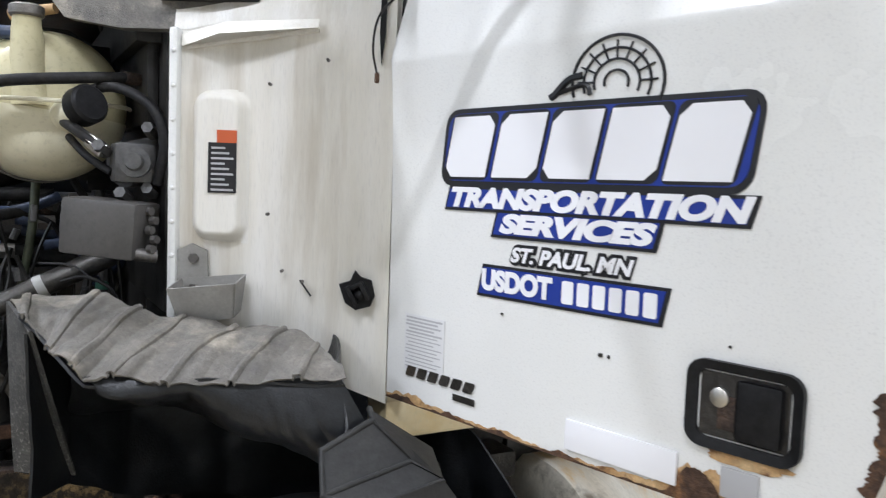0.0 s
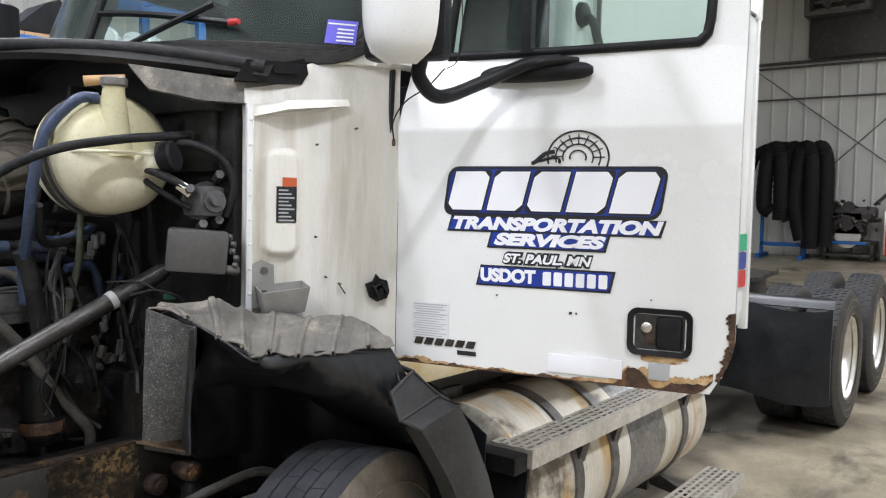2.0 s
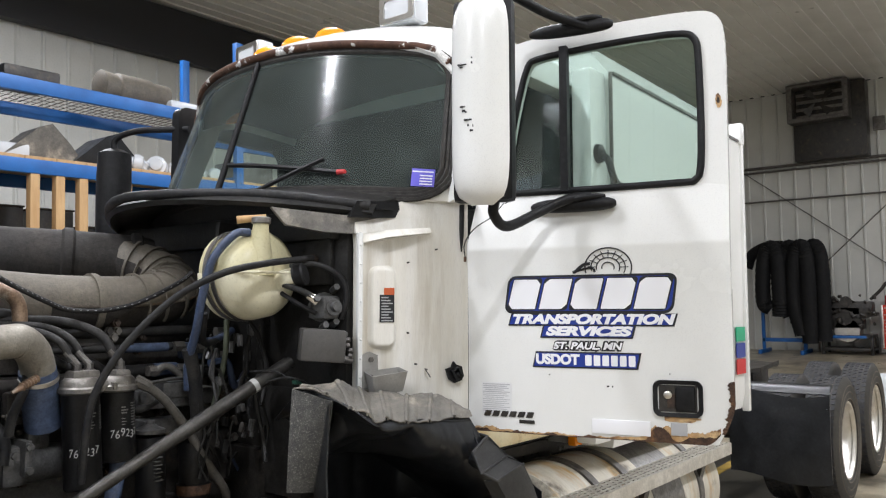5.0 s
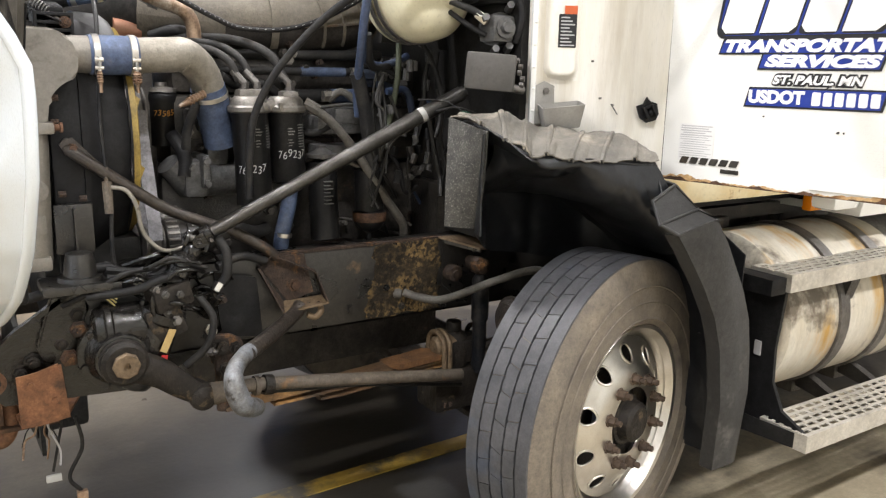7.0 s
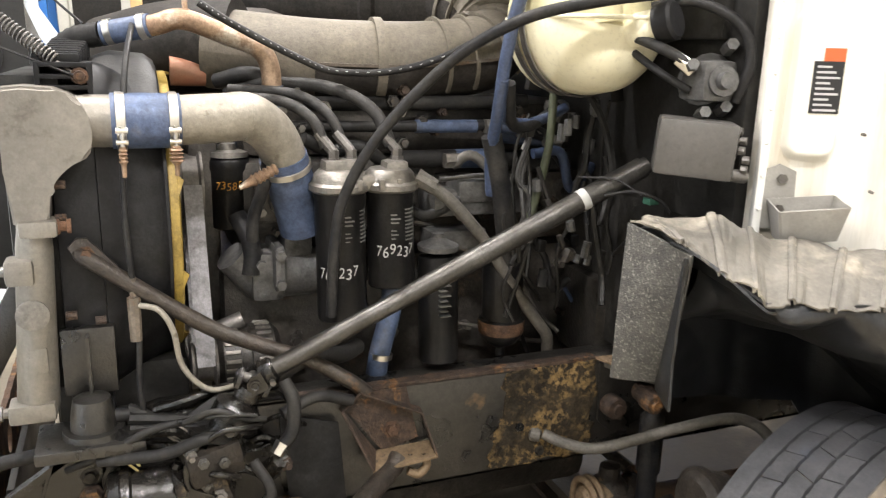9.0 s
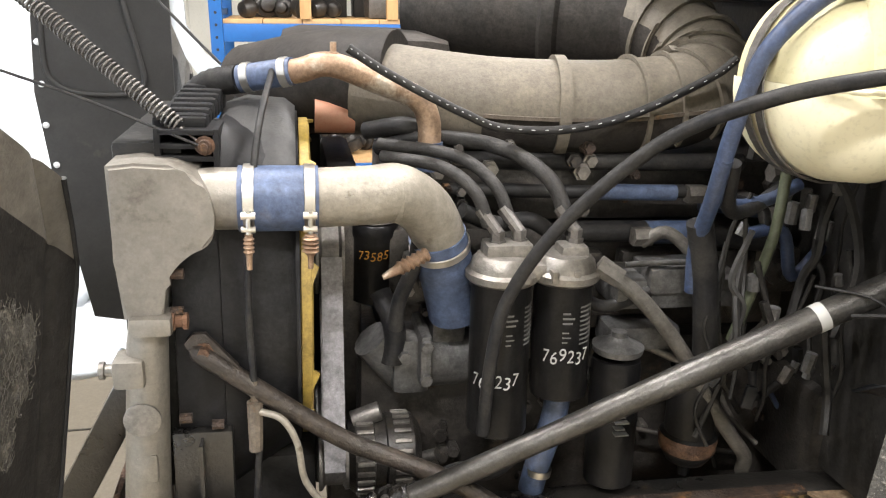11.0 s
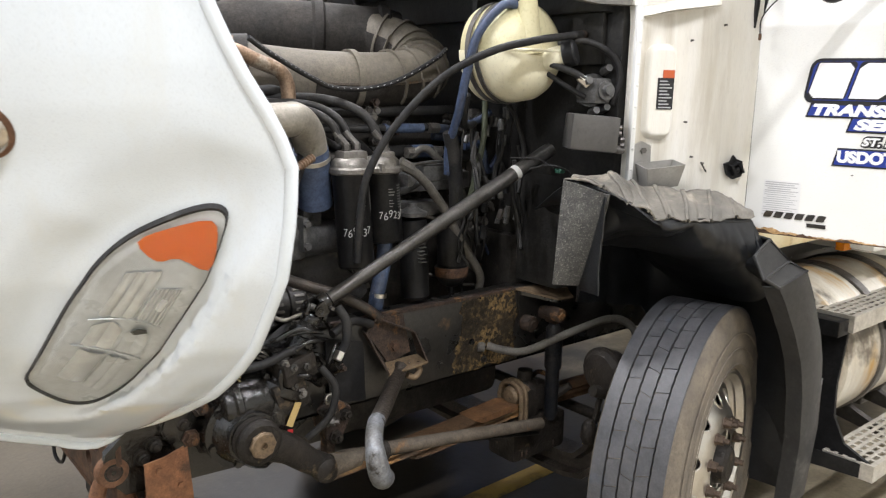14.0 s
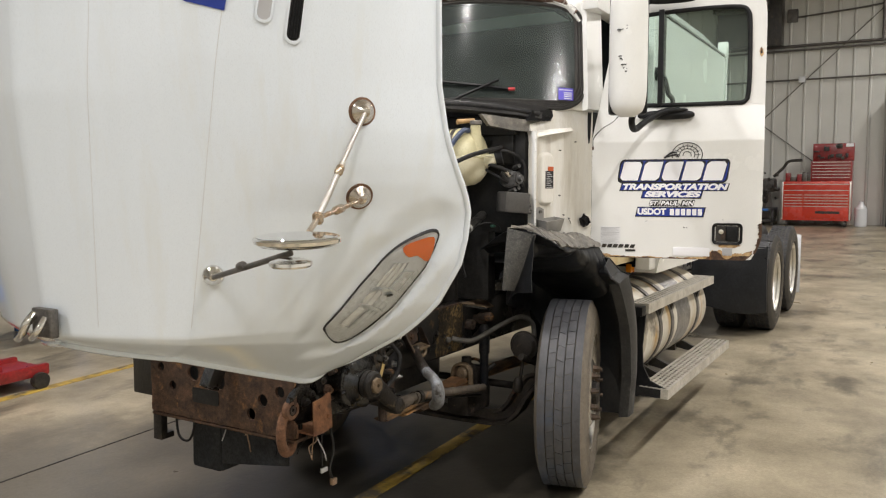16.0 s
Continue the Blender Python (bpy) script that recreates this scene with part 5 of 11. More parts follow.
# headlight: lens on the nose corner, in a dark seal
def bilinear(quad, a, b):
    (u0, v0), (u1, v1), (u2, v2), (u3, v3) = quad
    u = (1 - a) * ((1 - b) * u0 + b * u3) + a * ((1 - b) * u1 + b * u2)
    v = (1 - a) * ((1 - b) * v0 + b * v3) + a * ((1 - b) * v1 + b * v2)
    return u, v


HL = [(0.25, 0.14), (0.15, 0.105), (0.062, 0.295), (0.15, 0.285)]
HL = [(u + 0.024, v) for u, v in HL]


def hl_loop(grow):
    """A leaf-like outline through the lamp's corners."""
    rim = RIM
    cu, cv = 0.155, 0.20
    return smooth2([(cu + 0.024 + (u - cu) * grow, cv + (v - cv) * grow) for u, v in rim])


def smooth2(pts, n=4):
    q = [Vector((a, b, 0)) for a, b in pts]
    q = smooth_path([q[-1]] + q + [q[0], q[1]], n)[n:-n]
    return [(p.x, p.y) for p in q[:-1]]


def loop_mesh(loop, out, depth):
    bm = B()
    ring_ = [hood_out(u, v, out) for u, v in loop]
    mid = (sum(u for u, v in loop) / len(loop), sum(v for u, v in loop) / len(loop))
    rings = []
    for k in (1.0, 0.75, 0.5, 0.25):
        rings.append([bm.verts.new(hood_out(mid[0] + (u - mid[0]) * k, mid[1] + (v - mid[1]) * k, out + depth * (1 - k))) for u, v in loop])
    c = bm.verts.new(hood_out(*mid, out + depth))
    n = len(loop)
    for p, q in zip(rings, rings[1:]):
        for i in range(n):
            bm.faces.new((p[i], p[(i + 1) % n], q[(i + 1) % n], q[i]))
    for i in range(n):
        bm.faces.new((rings[-1][i], rings[-1][(i + 1) % n], c))
    return bm


lens_loop = hl_loop(1.0)
bowl = material("headlight_bowl", (0.70, 0.73, 0.77), 0.3, 0.15, (0.56, 0.575, 0.59), 9, 0.3, 60, 0.1, mottle=0.1)
facet_mat = material("chamber_facet", (0.78, 0.80, 0.83), 0.18, 0.5, (0.58, 0.59, 0.60), 16, 0.3, 60, 0.1, mottle=0.1)
part("headlight_bowl", loop_mesh(lens_loop, 0.003, 0.001), bowl, hood, "hazed headlight reflector")


def chamber(a0, b0, a1, b1, ribs, depth, mat, bow=0.0):
    """A reflector chamber in the lamp with upright ribbed facets."""
    def f(u, v):
        b = b0 + (b1 - b0) * (v + bow * (1 - (2 * u - 1) ** 2) * v)
        return hood_out(*bilinear(HL, a0 + (a1 - a0) * u, b), 0.0055 + depth * abs(math.sin(math.pi * ribs * u)))
    part("headlight_chamber", sheet(B(), f, 8 * ribs, 8), mat, hood)


chamber(0.14, 0.08, 0.50, 0.30, 1, 0.004, facet_mat)
chamber(0.54, 0.06, 0.86, 0.30, 2, 0.003, bowl)
chamber(0.12, 0.33, 0.52, 0.46, 2, 0.003, facet_mat, 0.35)
chamber(0.58, 0.34, 0.92, 0.45, 2, 0.003, bowl, 0.25)
chamber(0.10, 0.54, 0.56, 0.82, 3, 0.003, facet_mat)
chamber(0.60, 0.52, 0.94, 0.72, 6, 0.0025, facet_mat)
for b, k in ((0.315, 0.02), (0.50, 0.035)):
    pts = [hood_out(*bilinear(HL, 0.02 + 0.96 * t, b + k * math.sin(3 * t)), 0.0075) for t in (0, 0.25, 0.5, 0.75, 1)]
    part("headlight_divider", tube(B(), pts, 0.0022, 6, 4), bowl, hood)
part("bulb_shield", slab(B(), [hood_out(*bilinear(HL, a, b), 0.0105) for a, b in ((0.62, 0.47), (0.70, 0.455), (0.84, 0.475), (0.80, 0.495), (0.68, 0.49))], (-0.001, -0.001, 0)), DARKSTEEL, hood)
part("bulb_glass", lathe(B(), hood_out(*bilinear(HL, 0.80, 0.60), 0.006), hood_out(*bilinear(HL, 0.80, 0.68), 0.006) - hood_out(*bilinear(HL, 0.80, 0.60), 0.006), [(0, 0.003), (0.002, 0.006), (0.026, 0.006), (0.03, 0.0)], 12), DECALWHITE, hood)
AMB = [(0.146, 0.288), (0.112, 0.300), (0.066, 0.306), (0.058, 0.285), (0.066, 0.26), (0.10, 0.272), (0.125, 0.27)]
AMB = [(u + 0.024, v) for u, v in AMB]
part("turn_lens", loop_mesh(smooth2(AMB, 3), 0.0095, 0.004), REDAMBER, hood, "amber corner of the headlight")
part("headlight_lens", loop_mesh(lens_loop, 0.013, 0.012), LENS, hood, "hazy clear headlight lens")
# the seal is wide along the lamp's upper edge and narrow below
bm = B()
ring_in, ring_mid, ring_out = [], [], []
for u, v in lens_loop:
    cu, cv = 0.179, 0.20
    upper = max(0.0, min(1.0, ((u - cu) * 1.42 * 0.6 + (v - cv) * 2.0 * 0.5) / 0.06))
    grow = 1 + (0.022 + 0.045 * upper)
    ring_in.append(bm.verts.new(hood_out(u, v, 0.004)))
    ring_mid.append(bm.verts.new(hood_out(cu + (u - cu) * (1 + (grow - 1) * 0.5), cv + (v - cv) * (1 + (grow - 1) * 0.5), 0.010)))
    ring_out.append(bm.verts.new(hood_out(cu + (u - cu) * grow, cv + (v - cv) * grow, 0.002)))
for k in range(len(lens_loop)):
    j = (k + 1) % len(lens_loop)
    bm.faces.new((ring_in[k], ring_in[j], ring_mid[j], ring_mid[k]))
    bm.faces.new((ring_mid[k], ring_mid[j], ring_out[j], ring_out[k]))
part("headlight_seal", bm, material("dark_lamp_seal", (0.045, 0.045, 0.048), 0.5, 0, (0.08, 0.08, 0.08), 14, 0.3, 160, 0.1), hood, "dark headlight seal")
# mirrors and their tripod on the fender
feet = [Vector((-2.009, -0.881, 1.837)), Vector((-1.991, -0.873, 1.556)), Vector((-2.34, -0.55, 1.284))]
knot = Vector((-2.282, -0.937, 1.497))
head = Vector((-2.53, -1.07, 1.437))
for i, p in enumerate(feet):
    uv = uv_of(p)
    s0, s1 = hood_out(*uv, 0.0), hood_out(*uv, 0.03)
    n = (s1 - s0).normalized()
    bm = B()
    k = 0.84 if i < 2 else 0.76
    lathe(bm, s0, n, [(0, 0.047 * k), (0.006, 0.047 * k), (0.014, 0.040 * k), (0.022, 0.026 * k), (0.030, 0.022 * k), (0.036, 0.010), (0.037, 0)], 28)
    part("mirror_boss", bm, WORNCHROME if i < 2 else CHROME, hood, "chrome mirror-arm boss, ringed with rust")
    if i < 2:
        part("rust_ring", lathe(B(), s0 - n * 0.001, n, [(0, 0.048), (0.003, 0.0462), (0.004, 0.037)], 28, False), ORANGERUST, hood)
    feet[i] = s1 - n * 0.002
bm = B()
rod(bm, feet[0], feet[0].lerp(knot, 0.55), 0.0075)
rod(bm, feet[0].lerp(knot, 0.50), knot, 0.010)
part("mirror_strut", bm, ALU, hood, "slim chrome mirror strut")
bm = B()
rod(bm, feet[1], knot, 0.008)
rod(bm, knot, head + Vector((0.03, 0.02, -0.01)), 0.009)
lathe(bm, feet[1].lerp(knot, 0.45), knot - feet[1], [(0, 0.009), (0.01, 0.014), (0.05, 0.014), (0.06, 0.009)], 14)
lathe(bm, feet[0].lerp(knot, 0.52), knot - feet[0], [(0, 0.009), (0.008, 0.014), (0.03, 0.014), (0.04, 0.009)], 14)
lathe(bm, knot - Vector((0, 0, 0.02)), (0, 0, 1), [(0, 0.010), (0.01, 0.018), (0.03, 0.018), (0.04, 0.010)], 12)
part("mirror_strut", bm, OLDCHROME, hood, "rust-browned chrome mirror strut")
bm = B()
rod(bm, feet[2], head + Vector((0.04, 0.06, -0.03)), 0.009)
lathe(bm, feet[2].lerp(head, 0.35), head - feet[2], [(0, 0.010), (0.008, 0.015), (0.03, 0.015), (0.04, 0.010)], 12)
part("mirror_strut", bm, STEEL, hood)
bm = B()
lathe(bm, head + Vector((0, 0, 0.022)), (0.05, 0.02, -1), [(0, 0.0), (0.001, 0.115), (0.006, 0.120), (0.016, 0.118), (0.026, 0.10), (0.032, 0.05), (0.033, 0.0)], 40)
part("fender_mirror", bm, CHROME, hood, "round chrome fender mirror seen edge on")
part("fender_mirror_glass", lathe(B(), head + Vector((0, 0, 0.0235)), (0.05, 0.02, -1), [(0, 0.0), (0.0005, 0.108), (0.002, 0.110)], 40, False), MIRROR, hood)
bm = B()
lathe(bm, head + Vector((-0.005, 0.02, -0.042)), (0.05, 0.02, -1), [(0, 0.04), (0.006, 0.058), (0.014, 0.060), (0.020, 0.055), (0.022, 0.0)], 28)
part("mirror_bracket", bm, CHROME, hood)
# hood vents high on the side
for place, w, louvred in (((-2.32, -0.75, 2.10), 0.027, False), ((-2.24, -0.80, 2.05), 0.027, True)):
    u_, v_ = uv_of(place)
    c0, c1 = hood_out(u_, v_, 0.002), hood_out(u_ - 0.015, 0.93, 0.002)
    d = (c1 - c0).normalized()
    nrm = (hood_out(u_, v_ + 0.05, 0.02) - hood_out(u_, v_ + 0.05, 0.0)).normalized()
    t = d.cross(nrm).normalized()
    L = (c1 - c0).length
    loop = [c0 + d * (b + L / 2) + t * a for a, b in rounded(-w, -L / 2, w, L / 2, w * 0.95, 8)]
    inner = [c0 + d * (b + L / 2) + t * a + nrm * 0.001 for a, b in rounded(-w * 0.75, -L / 2 + 0.01, w * 0.75, L / 2 - 0.01, w * 0.7, 8)]
    part("vent_frame", frame_ring(B(), loop, inner, nrm * 0.004), HOODWHITE, hood)
    bm = B()
    slab(bm, inner, nrm * 0.0015)
    part("vent_pocket", bm, BLACKPLAS if louvred else DECALGREY, hood, "recessed hood vent")
    bm = B()
    for k in range(5):
        a = t * (w * (-0.6 + 0.3 * k))
        rod(bm, c0 + d * 0.02 + a + nrm * 0.004, c1 - d * 0.02 + a + nrm * 0.004, 0.003, seg=6)
    if louvred:
        pieces("vent_slat", bm, BLACKPLAS, hood)
    else:
        bm.free()
# blue badge corner and the chrome hood catch
ub, vb = uv_of((-2.50, -0.73, 2.12))
part("nose_badge", slab(B(), [hood_out(ub + 0.06, vb + 0.012, 0.004), hood_out(ub - 0.005, vb - 0.004, 0.004), hood_out(ub - 0.010, vb + 0.06, 0.004), hood_out(ub + 0.055, vb + 0.07, 0.004)], (-0.001, -0.001, 0)), DECALBLUE, hood, "blue hood badge, plain")
bm = B()
cp = hood_out(0.985, 0.165, 0.01)
bx(bm, (-0.03, -0.06, -0.05), (0.0, 0.05, 0.05), 0.006, Matrix.Translation(cp))
part("catch_plate", bm, STEEL, hood)
bm = B()
tube(bm, [cp + Vector((-0.03, 0.03, 0.03)), cp + Vector((-0.06, 0.03, 0.0)), cp + Vector((-0.06, 0.06, -0.04)), cp + Vector((-0.05, 0.10, -0.06))], 0.014, 10)
tube(bm, [cp + Vector((-0.03, -0.03, 0.02)), cp + Vector((-0.06, -0.03, -0.02)), cp + Vector((-0.05, 0.02, -0.05))], 0.012, 10)
pieces("hood_catch", bm, CHROME, hood, "chrome hood catch")

# inner fender wall: an upright panel, creased, with a dusty flange leaning over it
IN_Z, IN_Y, IN_X = (0.95, 1.17, 1.524, 1.642), (-0.58, -0.575, -0.511, -0.564), (-1.58, -1.575, -1.534, -1.525)


def lining(u, v):
    zi = 0.95 + 0.574 * v
    z = zi + (0.28 * v) * (1 - u)
    yi, xi = lerp_table(zi, IN_Z, IN_Y), lerp_table(zi, IN_Z, IN_X)
    y = yi + (max(-0.88, min(yi - 0.02, lerp_table(z, EDGE_Z, EDGE_Y) + 0.12)) - yi) * (1 - u)
    back = max(0.0, -0.70 - y)                  # swings in behind the hood edge
    return (xi + 0.22 * (y - yi) - 0.55 * back - 0.006 * math.exp(-((u - 0.86) / 0.02) ** 2), y, z)


def lining_flange(u, v):
    a = Vector(lining(u, 1.0))
    return a + Vector((0.009, -0.053, 0.118)) * v * (1 - 0.25 * (1 - u))


# dusty flange; its paler colour also holds the light on its upward face
LINERFLANGE = material("dusty_lining_flange", (0.11, 0.10, 0.085), 0.6, 0, (0.07, 0.063, 0.053), 9, 0.3, 160, 0.3, stain=(0.17, 0.155, 0.125), stain_scale=6, stain_at=0.56, stain_soft=0.2, mottle=0.25)
for sgn in (-1, 1):
    mirror = (lambda f: f) if sgn < 0 else (lambda f: lambda u, v: (f(u, v)[0], side(f(u, v)[1]), f(u, v)[2]))
    part("fender_lining", sheet(B(), mirror(lining), 60, 18, 0.006), HOODLINER, hood, "dusty grey inner fender lining")
    part("lining_flange", sheet(B(), mirror(lining_flange), 30, 4, 0.006), LINERFLANGE, hood, "dusty tan-grey lining flange, paler for the light from above")
    part("lining_edge", tube(B(), [mirror(lining)(1.0, k / 10) for k in range(11)] + [mirror(lining_flange)(1.0, 1.0)], 0.004, 8, 2), BLACKPLAS, hood)
# far splash wall: a riveted grey panel with a pressed bead
part("arch_flange", slab(B(), [(-1.565, 0.63, 1.98), (-1.56, 0.63, 1.77), (-1.53, 0.63, 1.69), (-1.47, 0.63, 1.60), (-1.415, 0.63, 1.645), (-1.485, 0.63, 1.705), (-1.525, 0.63, 1.77), (-1.535, 0.63, 1.98)], (0, 0.01, 0)), HOODWHITE, hood, "white wheel-arch flange")
FARPANEL = material("smooth_grey_splash_panel", (0.055, 0.054, 0.053), 0.45, 0, (0.04, 0.039, 0.038), 5, 0.3, 160, 0.1, stain=(0.12, 0.11, 0.085), stain_scale=3.5, stain_at=0.60, stain_soft=0.2, mottle=0.12)
slabm = B()
slab(slabm, [(-1.56, 0.62, 0.95), (-1.80, 0.60, 1.0), (-1.865, 0.59, 1.40), (-1.885, 0.585, 1.60), (-1.875, 0.58, 1.76), (-1.86, 0.58, 1.98), (-1.56, 0.61, 1.98)], (0, 0.006, 0))
splash = part("splash_wall", slabm, FARPANEL, hood, "riveted grey splash panel")
part("pressed_bead", tube(B(), [(-1.845, 0.583, 1.97), (-1.855, 0.582, 1.70), (-1.84, 0.583, 1.63), (-1.78, 0.588, 1.60), (-1.66, 0.595, 1.60), (-1.63, 0.597, 1.63), (-1.64, 0.596, 1.70), (-1.70, 0.592, 1.97)], 0.007, 8, 6), FARPANEL, splash)
for z in (1.92, 1.82, 1.72, 1.62, 1.52, 1.42):
    x = -1.865 if z > 1.5 else -1.85
    part("rivet", lathe(B(), (x, 0.583, z), (0, -1, 0), [(0, 0.008), (0.003, 0.008), (0.006, 0.004), (0.007, 0)], 10), CARDWHITE, splash)

# matted pad on the near lining, frayed into short fibres
random.seed(3)


def pad_bulge(u, v):
    r, a = u, 2 * math.pi * v
    k = 1 + 0.22 * math.sin(3 * a + 1.0) + 0.12 * math.sin(7 * a) + 0.07 * math.sin(13 * a + 2)
    y, z = -0.670 + 0.056 * r * k * math.cos(a), 1.445 + 0.095 * r * k * math.sin(a)
    x = lerp_table(z - 0.08, IN_Z, IN_X) + 0.22 * (y - lerp_table(z - 0.08, IN_Z, IN_Y))
    return (x + 0.002 + 0.008 * (1 - r ** 2) + 0.0015 * math.sin(40 * r * math.cos(a)) * math.sin(33 * r * math.sin(a)), y, z)


part("lining_pad", sheet(B(), pad_bulge, 14, 60), PAD, hood, "matted grey fibre pad")
bm = B()
for k in range(420):
    r, a = math.sqrt(random.random()) * 1.05, random.uniform(0, 2 * math.pi)
    p = Vector(pad_bulge(r, a / (2 * math.pi))) + Vector((0.001, 0, 0))
    a = random.gauss(1.3, 0.9)
    q = p + Vector((random.uniform(0.001, 0.004), 0.006 * math.cos(a), 0.010 * math.sin(a)))
    r_ = q + Vector((random.uniform(-0.003, 0.002), 0.005 * math.cos(a + 0.8), 0.007 * math.sin(a + 0.8)))
    tube(bm, [p, q, r_], 0.0003, 3, 1)
tagged(part("loose_fibre", bm, FIBRE, hood, "frayed grey fibre"), kind="stuff")


# ---- frame rails and front end ----
for y0, y1, nm in ((-0.30, -0.22, "near"), (side(-0.30), side(-0.22), "far")):
    bm = B()
    yo, yi = y0, y1
    for z0, z1, a, b in ((0.66, 0.935, yo, yo + (0.012 if nm == "near" else -0.012)), (0.923, 0.935, yo, yi), (0.66, 0.672, yo, yi)):
        bx(bm, (-1.42, min(a, b), z0), (7.2, max(a, b), z1), 0.003)
    part("frame_rail", bm, RAIL, truck, "black steel frame rail")
# flaking stretch of the near rail and its doubler
bm = B()
random.seed(17)
edge_ = []
for (xa, za), (xb, zb) in (((-0.545, 0.672), (-0.245, 0.672)), ((-0.245, 0.672), (-0.245, 0.928)), ((-0.245, 0.928), (-0.50, 0.928)), ((-0.50, 0.928), (-0.545, 0.672))):
    for k in range(14):
        edge_.append((xa + (xb - xa) * k / 14 + random.uniform(-0.014, 0.014), -0.3035, min(0.931, za + (zb - za) * k / 14 + random.uniform(-0.008, 0.008))))
slab(bm, edge_, (0, 0.003, 0))
part("rail_doubler", bm, RAILRUST, truck, "flaking black rail with orange rust scale")
for x, z, r in ((-0.535, 0.80, 0.014), (-0.46, 0.775, 0.009), (-0.40, 0.70, 0.010), (-0.60, 0.72, 0.012)):
    part("rail_bolt", lathe(B(), (x, -0.3035, z), (0, -1, 0), [(0, r * 1.4), (0.003, r * 1.4), (0.003, r), (0.010, r * 0.9), (0.010, 0)], 6), RAIL, truck)
part("rail_edge_scale", slab(B(), [(-1.02, -0.3025, 0.929), (-0.30, -0.3025, 0.929), (-0.25, -0.3025, 0.931), (-0.25, -0.3025, 0.937), (-0.62, -0.3025, 0.938), (-1.02, -0.3025, 0.936)], (0, 0.03, 0)), RUST, truck, "rust scale along the rail's top edge")
# shock gusset: a flat top plate with a bright worn edge over a dark web
bm = B()
slab(bm, [(-0.252, -0.303, 0.938), (-0.15, -0.42, 0.908), (-0.06, -0.41, 0.902), (0.0, -0.303, 0.93)], (0, 0, -0.007))
part("rail_gusset", bm, TANRUST, truck, "rusty shock gusset on the rail")
bm = B()
slab(bm, [(-0.235, -0.318, 0.925), (-0.14, -0.405, 0.90), (-0.07, -0.40, 0.895), (-0.02, -0.318, 0.915)], (0, 0, -0.012))
slab(bm, [(-0.24, -0.312, 0.92), (-0.03, -0.312, 0.92), (-0.03, -0.312, 0.70), (-0.18, -0.312, 0.71), (-0.235, -0.312, 0.76)], (0, 0.009, 0))
part("gusset_web", bm, RAIL, truck)
for p, q, r in (((-0.1155, -0.40, 0.83), (-0.1155, -0.31, 0.83), 0.032), ((-0.162, -0.455, 0.8525), (-0.155, -0.33, 0.8525), 0.026), ((-0.205, -0.36, 0.805), (-0.205, -0.31, 0.805), 0.03)):
    d = (Vector(q) - Vector(p)).normalized()
    part("shock_bush", lathe(B(), p, d, [(0, 0), (0, r * 0.45), (0.006, r * 0.5), (0.008, r * 0.9), (0.014, r), (0.05, r), (0.055, r * 0.8), (0.09, r * 0.75)], 20), RUST, truck)
bm = B()
lathe(bm, (-0.112, -0.375, 0.80), (0.01, 0.01, -1), [(0, 0.018), (0.02, 0.032), (0.17, 0.032), (0.18, 0.026), (0.36, 0.026), (0.38, 0.015)], 18)
part("shock_absorber", bm, material("blue_black_shock", (0.02, 0.023, 0.03), 0.45, 0.1, (0.05, 0.045, 0.04), 12, 0.3, 120, 0.3), truck, "blue-black shock absorber")
# front crossmember plate with holes
bm = B()


def plate_with_holes(bm, y0, y1, z0, z1, x, th, holes):
    """A plate across the truck with round holes, its edge chipped by rust."""
    random.seed(23)
    loops = [[]]
    for (ya, za), (yb, zb) in (((y0, z0), (y1, z0)), ((y1, z0), (y1, z1)), ((y1, z1), (y0, z1)), ((y0, z1), (y0, z0))):
        n = max(3, int(abs(yb - ya) / 0.03 + abs(zb - za) / 0.03))
        for k in range(n):
            t = k / n
            loops[0].append((ya + (yb - ya) * t + random.uniform(-0.003, 0.003), za + (zb - za) * t + random.uniform(-0.004, 0.004)))
    for hy, hz, hr, hh in holes:
        loops.append([(hy + hr * math.cos(2 * math.pi * k / 20), hz + hh * math.sin(2 * math.pi * k / 20)) for k in range(20)])
    edges = []
    for loop in loops:
        vs = [bm.verts.new((x, y, z)) for y, z in loop]
        edges += [bm.edges.new((vs[k], vs[(k + 1) % len(vs)])) for k in range(len(vs))]
    fs = [f for f in bmesh.ops.triangle_fill(bm, edges=edges, use_beauty=True)["geom"] if isinstance(f, bmesh.types.BMFace)]
    ext = bmesh.ops.extrude_face_region(bm, geom=fs)["geom"]
    for v in ext:
        if isinstance(v, bmesh.types.BMVert):
            v.co.x += th


plate_with_holes(bm, -0.28, 0.62, 0.52, 0.80, -1.66, 0.014,
                 [(0.55, 0.74, 0.022, 0.022), (0.47, 0.66, 0.022, 0.022), (0.33, 0.735, 0.036, 0.036), (0.165, 0.715, 0.038, 0.038), (-0.20, 0.715, 0.026, 0.026), (-0.10, 0.665, 0.028, 0.028), (-0.03, 0.595, 0.026, 0.026)])
part("crossmember_flange", bx(B(), (-1.66, -0.28, 0.50), (-1.50, 0.62, 0.514), 0.004), RUSTPLATE, truck)
part("crossmember", bm, RUSTPLATE, truck, "rusty front crossmember plate with round holes")
# dark plate added behind, so that the holes stay dark
part("crossmember_back", bx(B(), (-1.60, -0.26, 0.52), (-1.585, 0.60, 0.80), 0.003), FIREWALL, truck)
part("crossmember_slot", slab(B(), [(-1.663, a + 0.25, b + 0.635) for a, b in rounded(-0.085, -0.035, 0.085, 0.035, 0.012)], (0.002, 0, 0)), FIREWALL, truck)
bm = B()
bx(bm, (-1.64, 0.62, 0.58), (-1.45, 0.78, 0.80), 0.01)
bx(bm, (-1.58, 0.655, 0.36), (-1.54, 0.715, 0.60), 0.008)
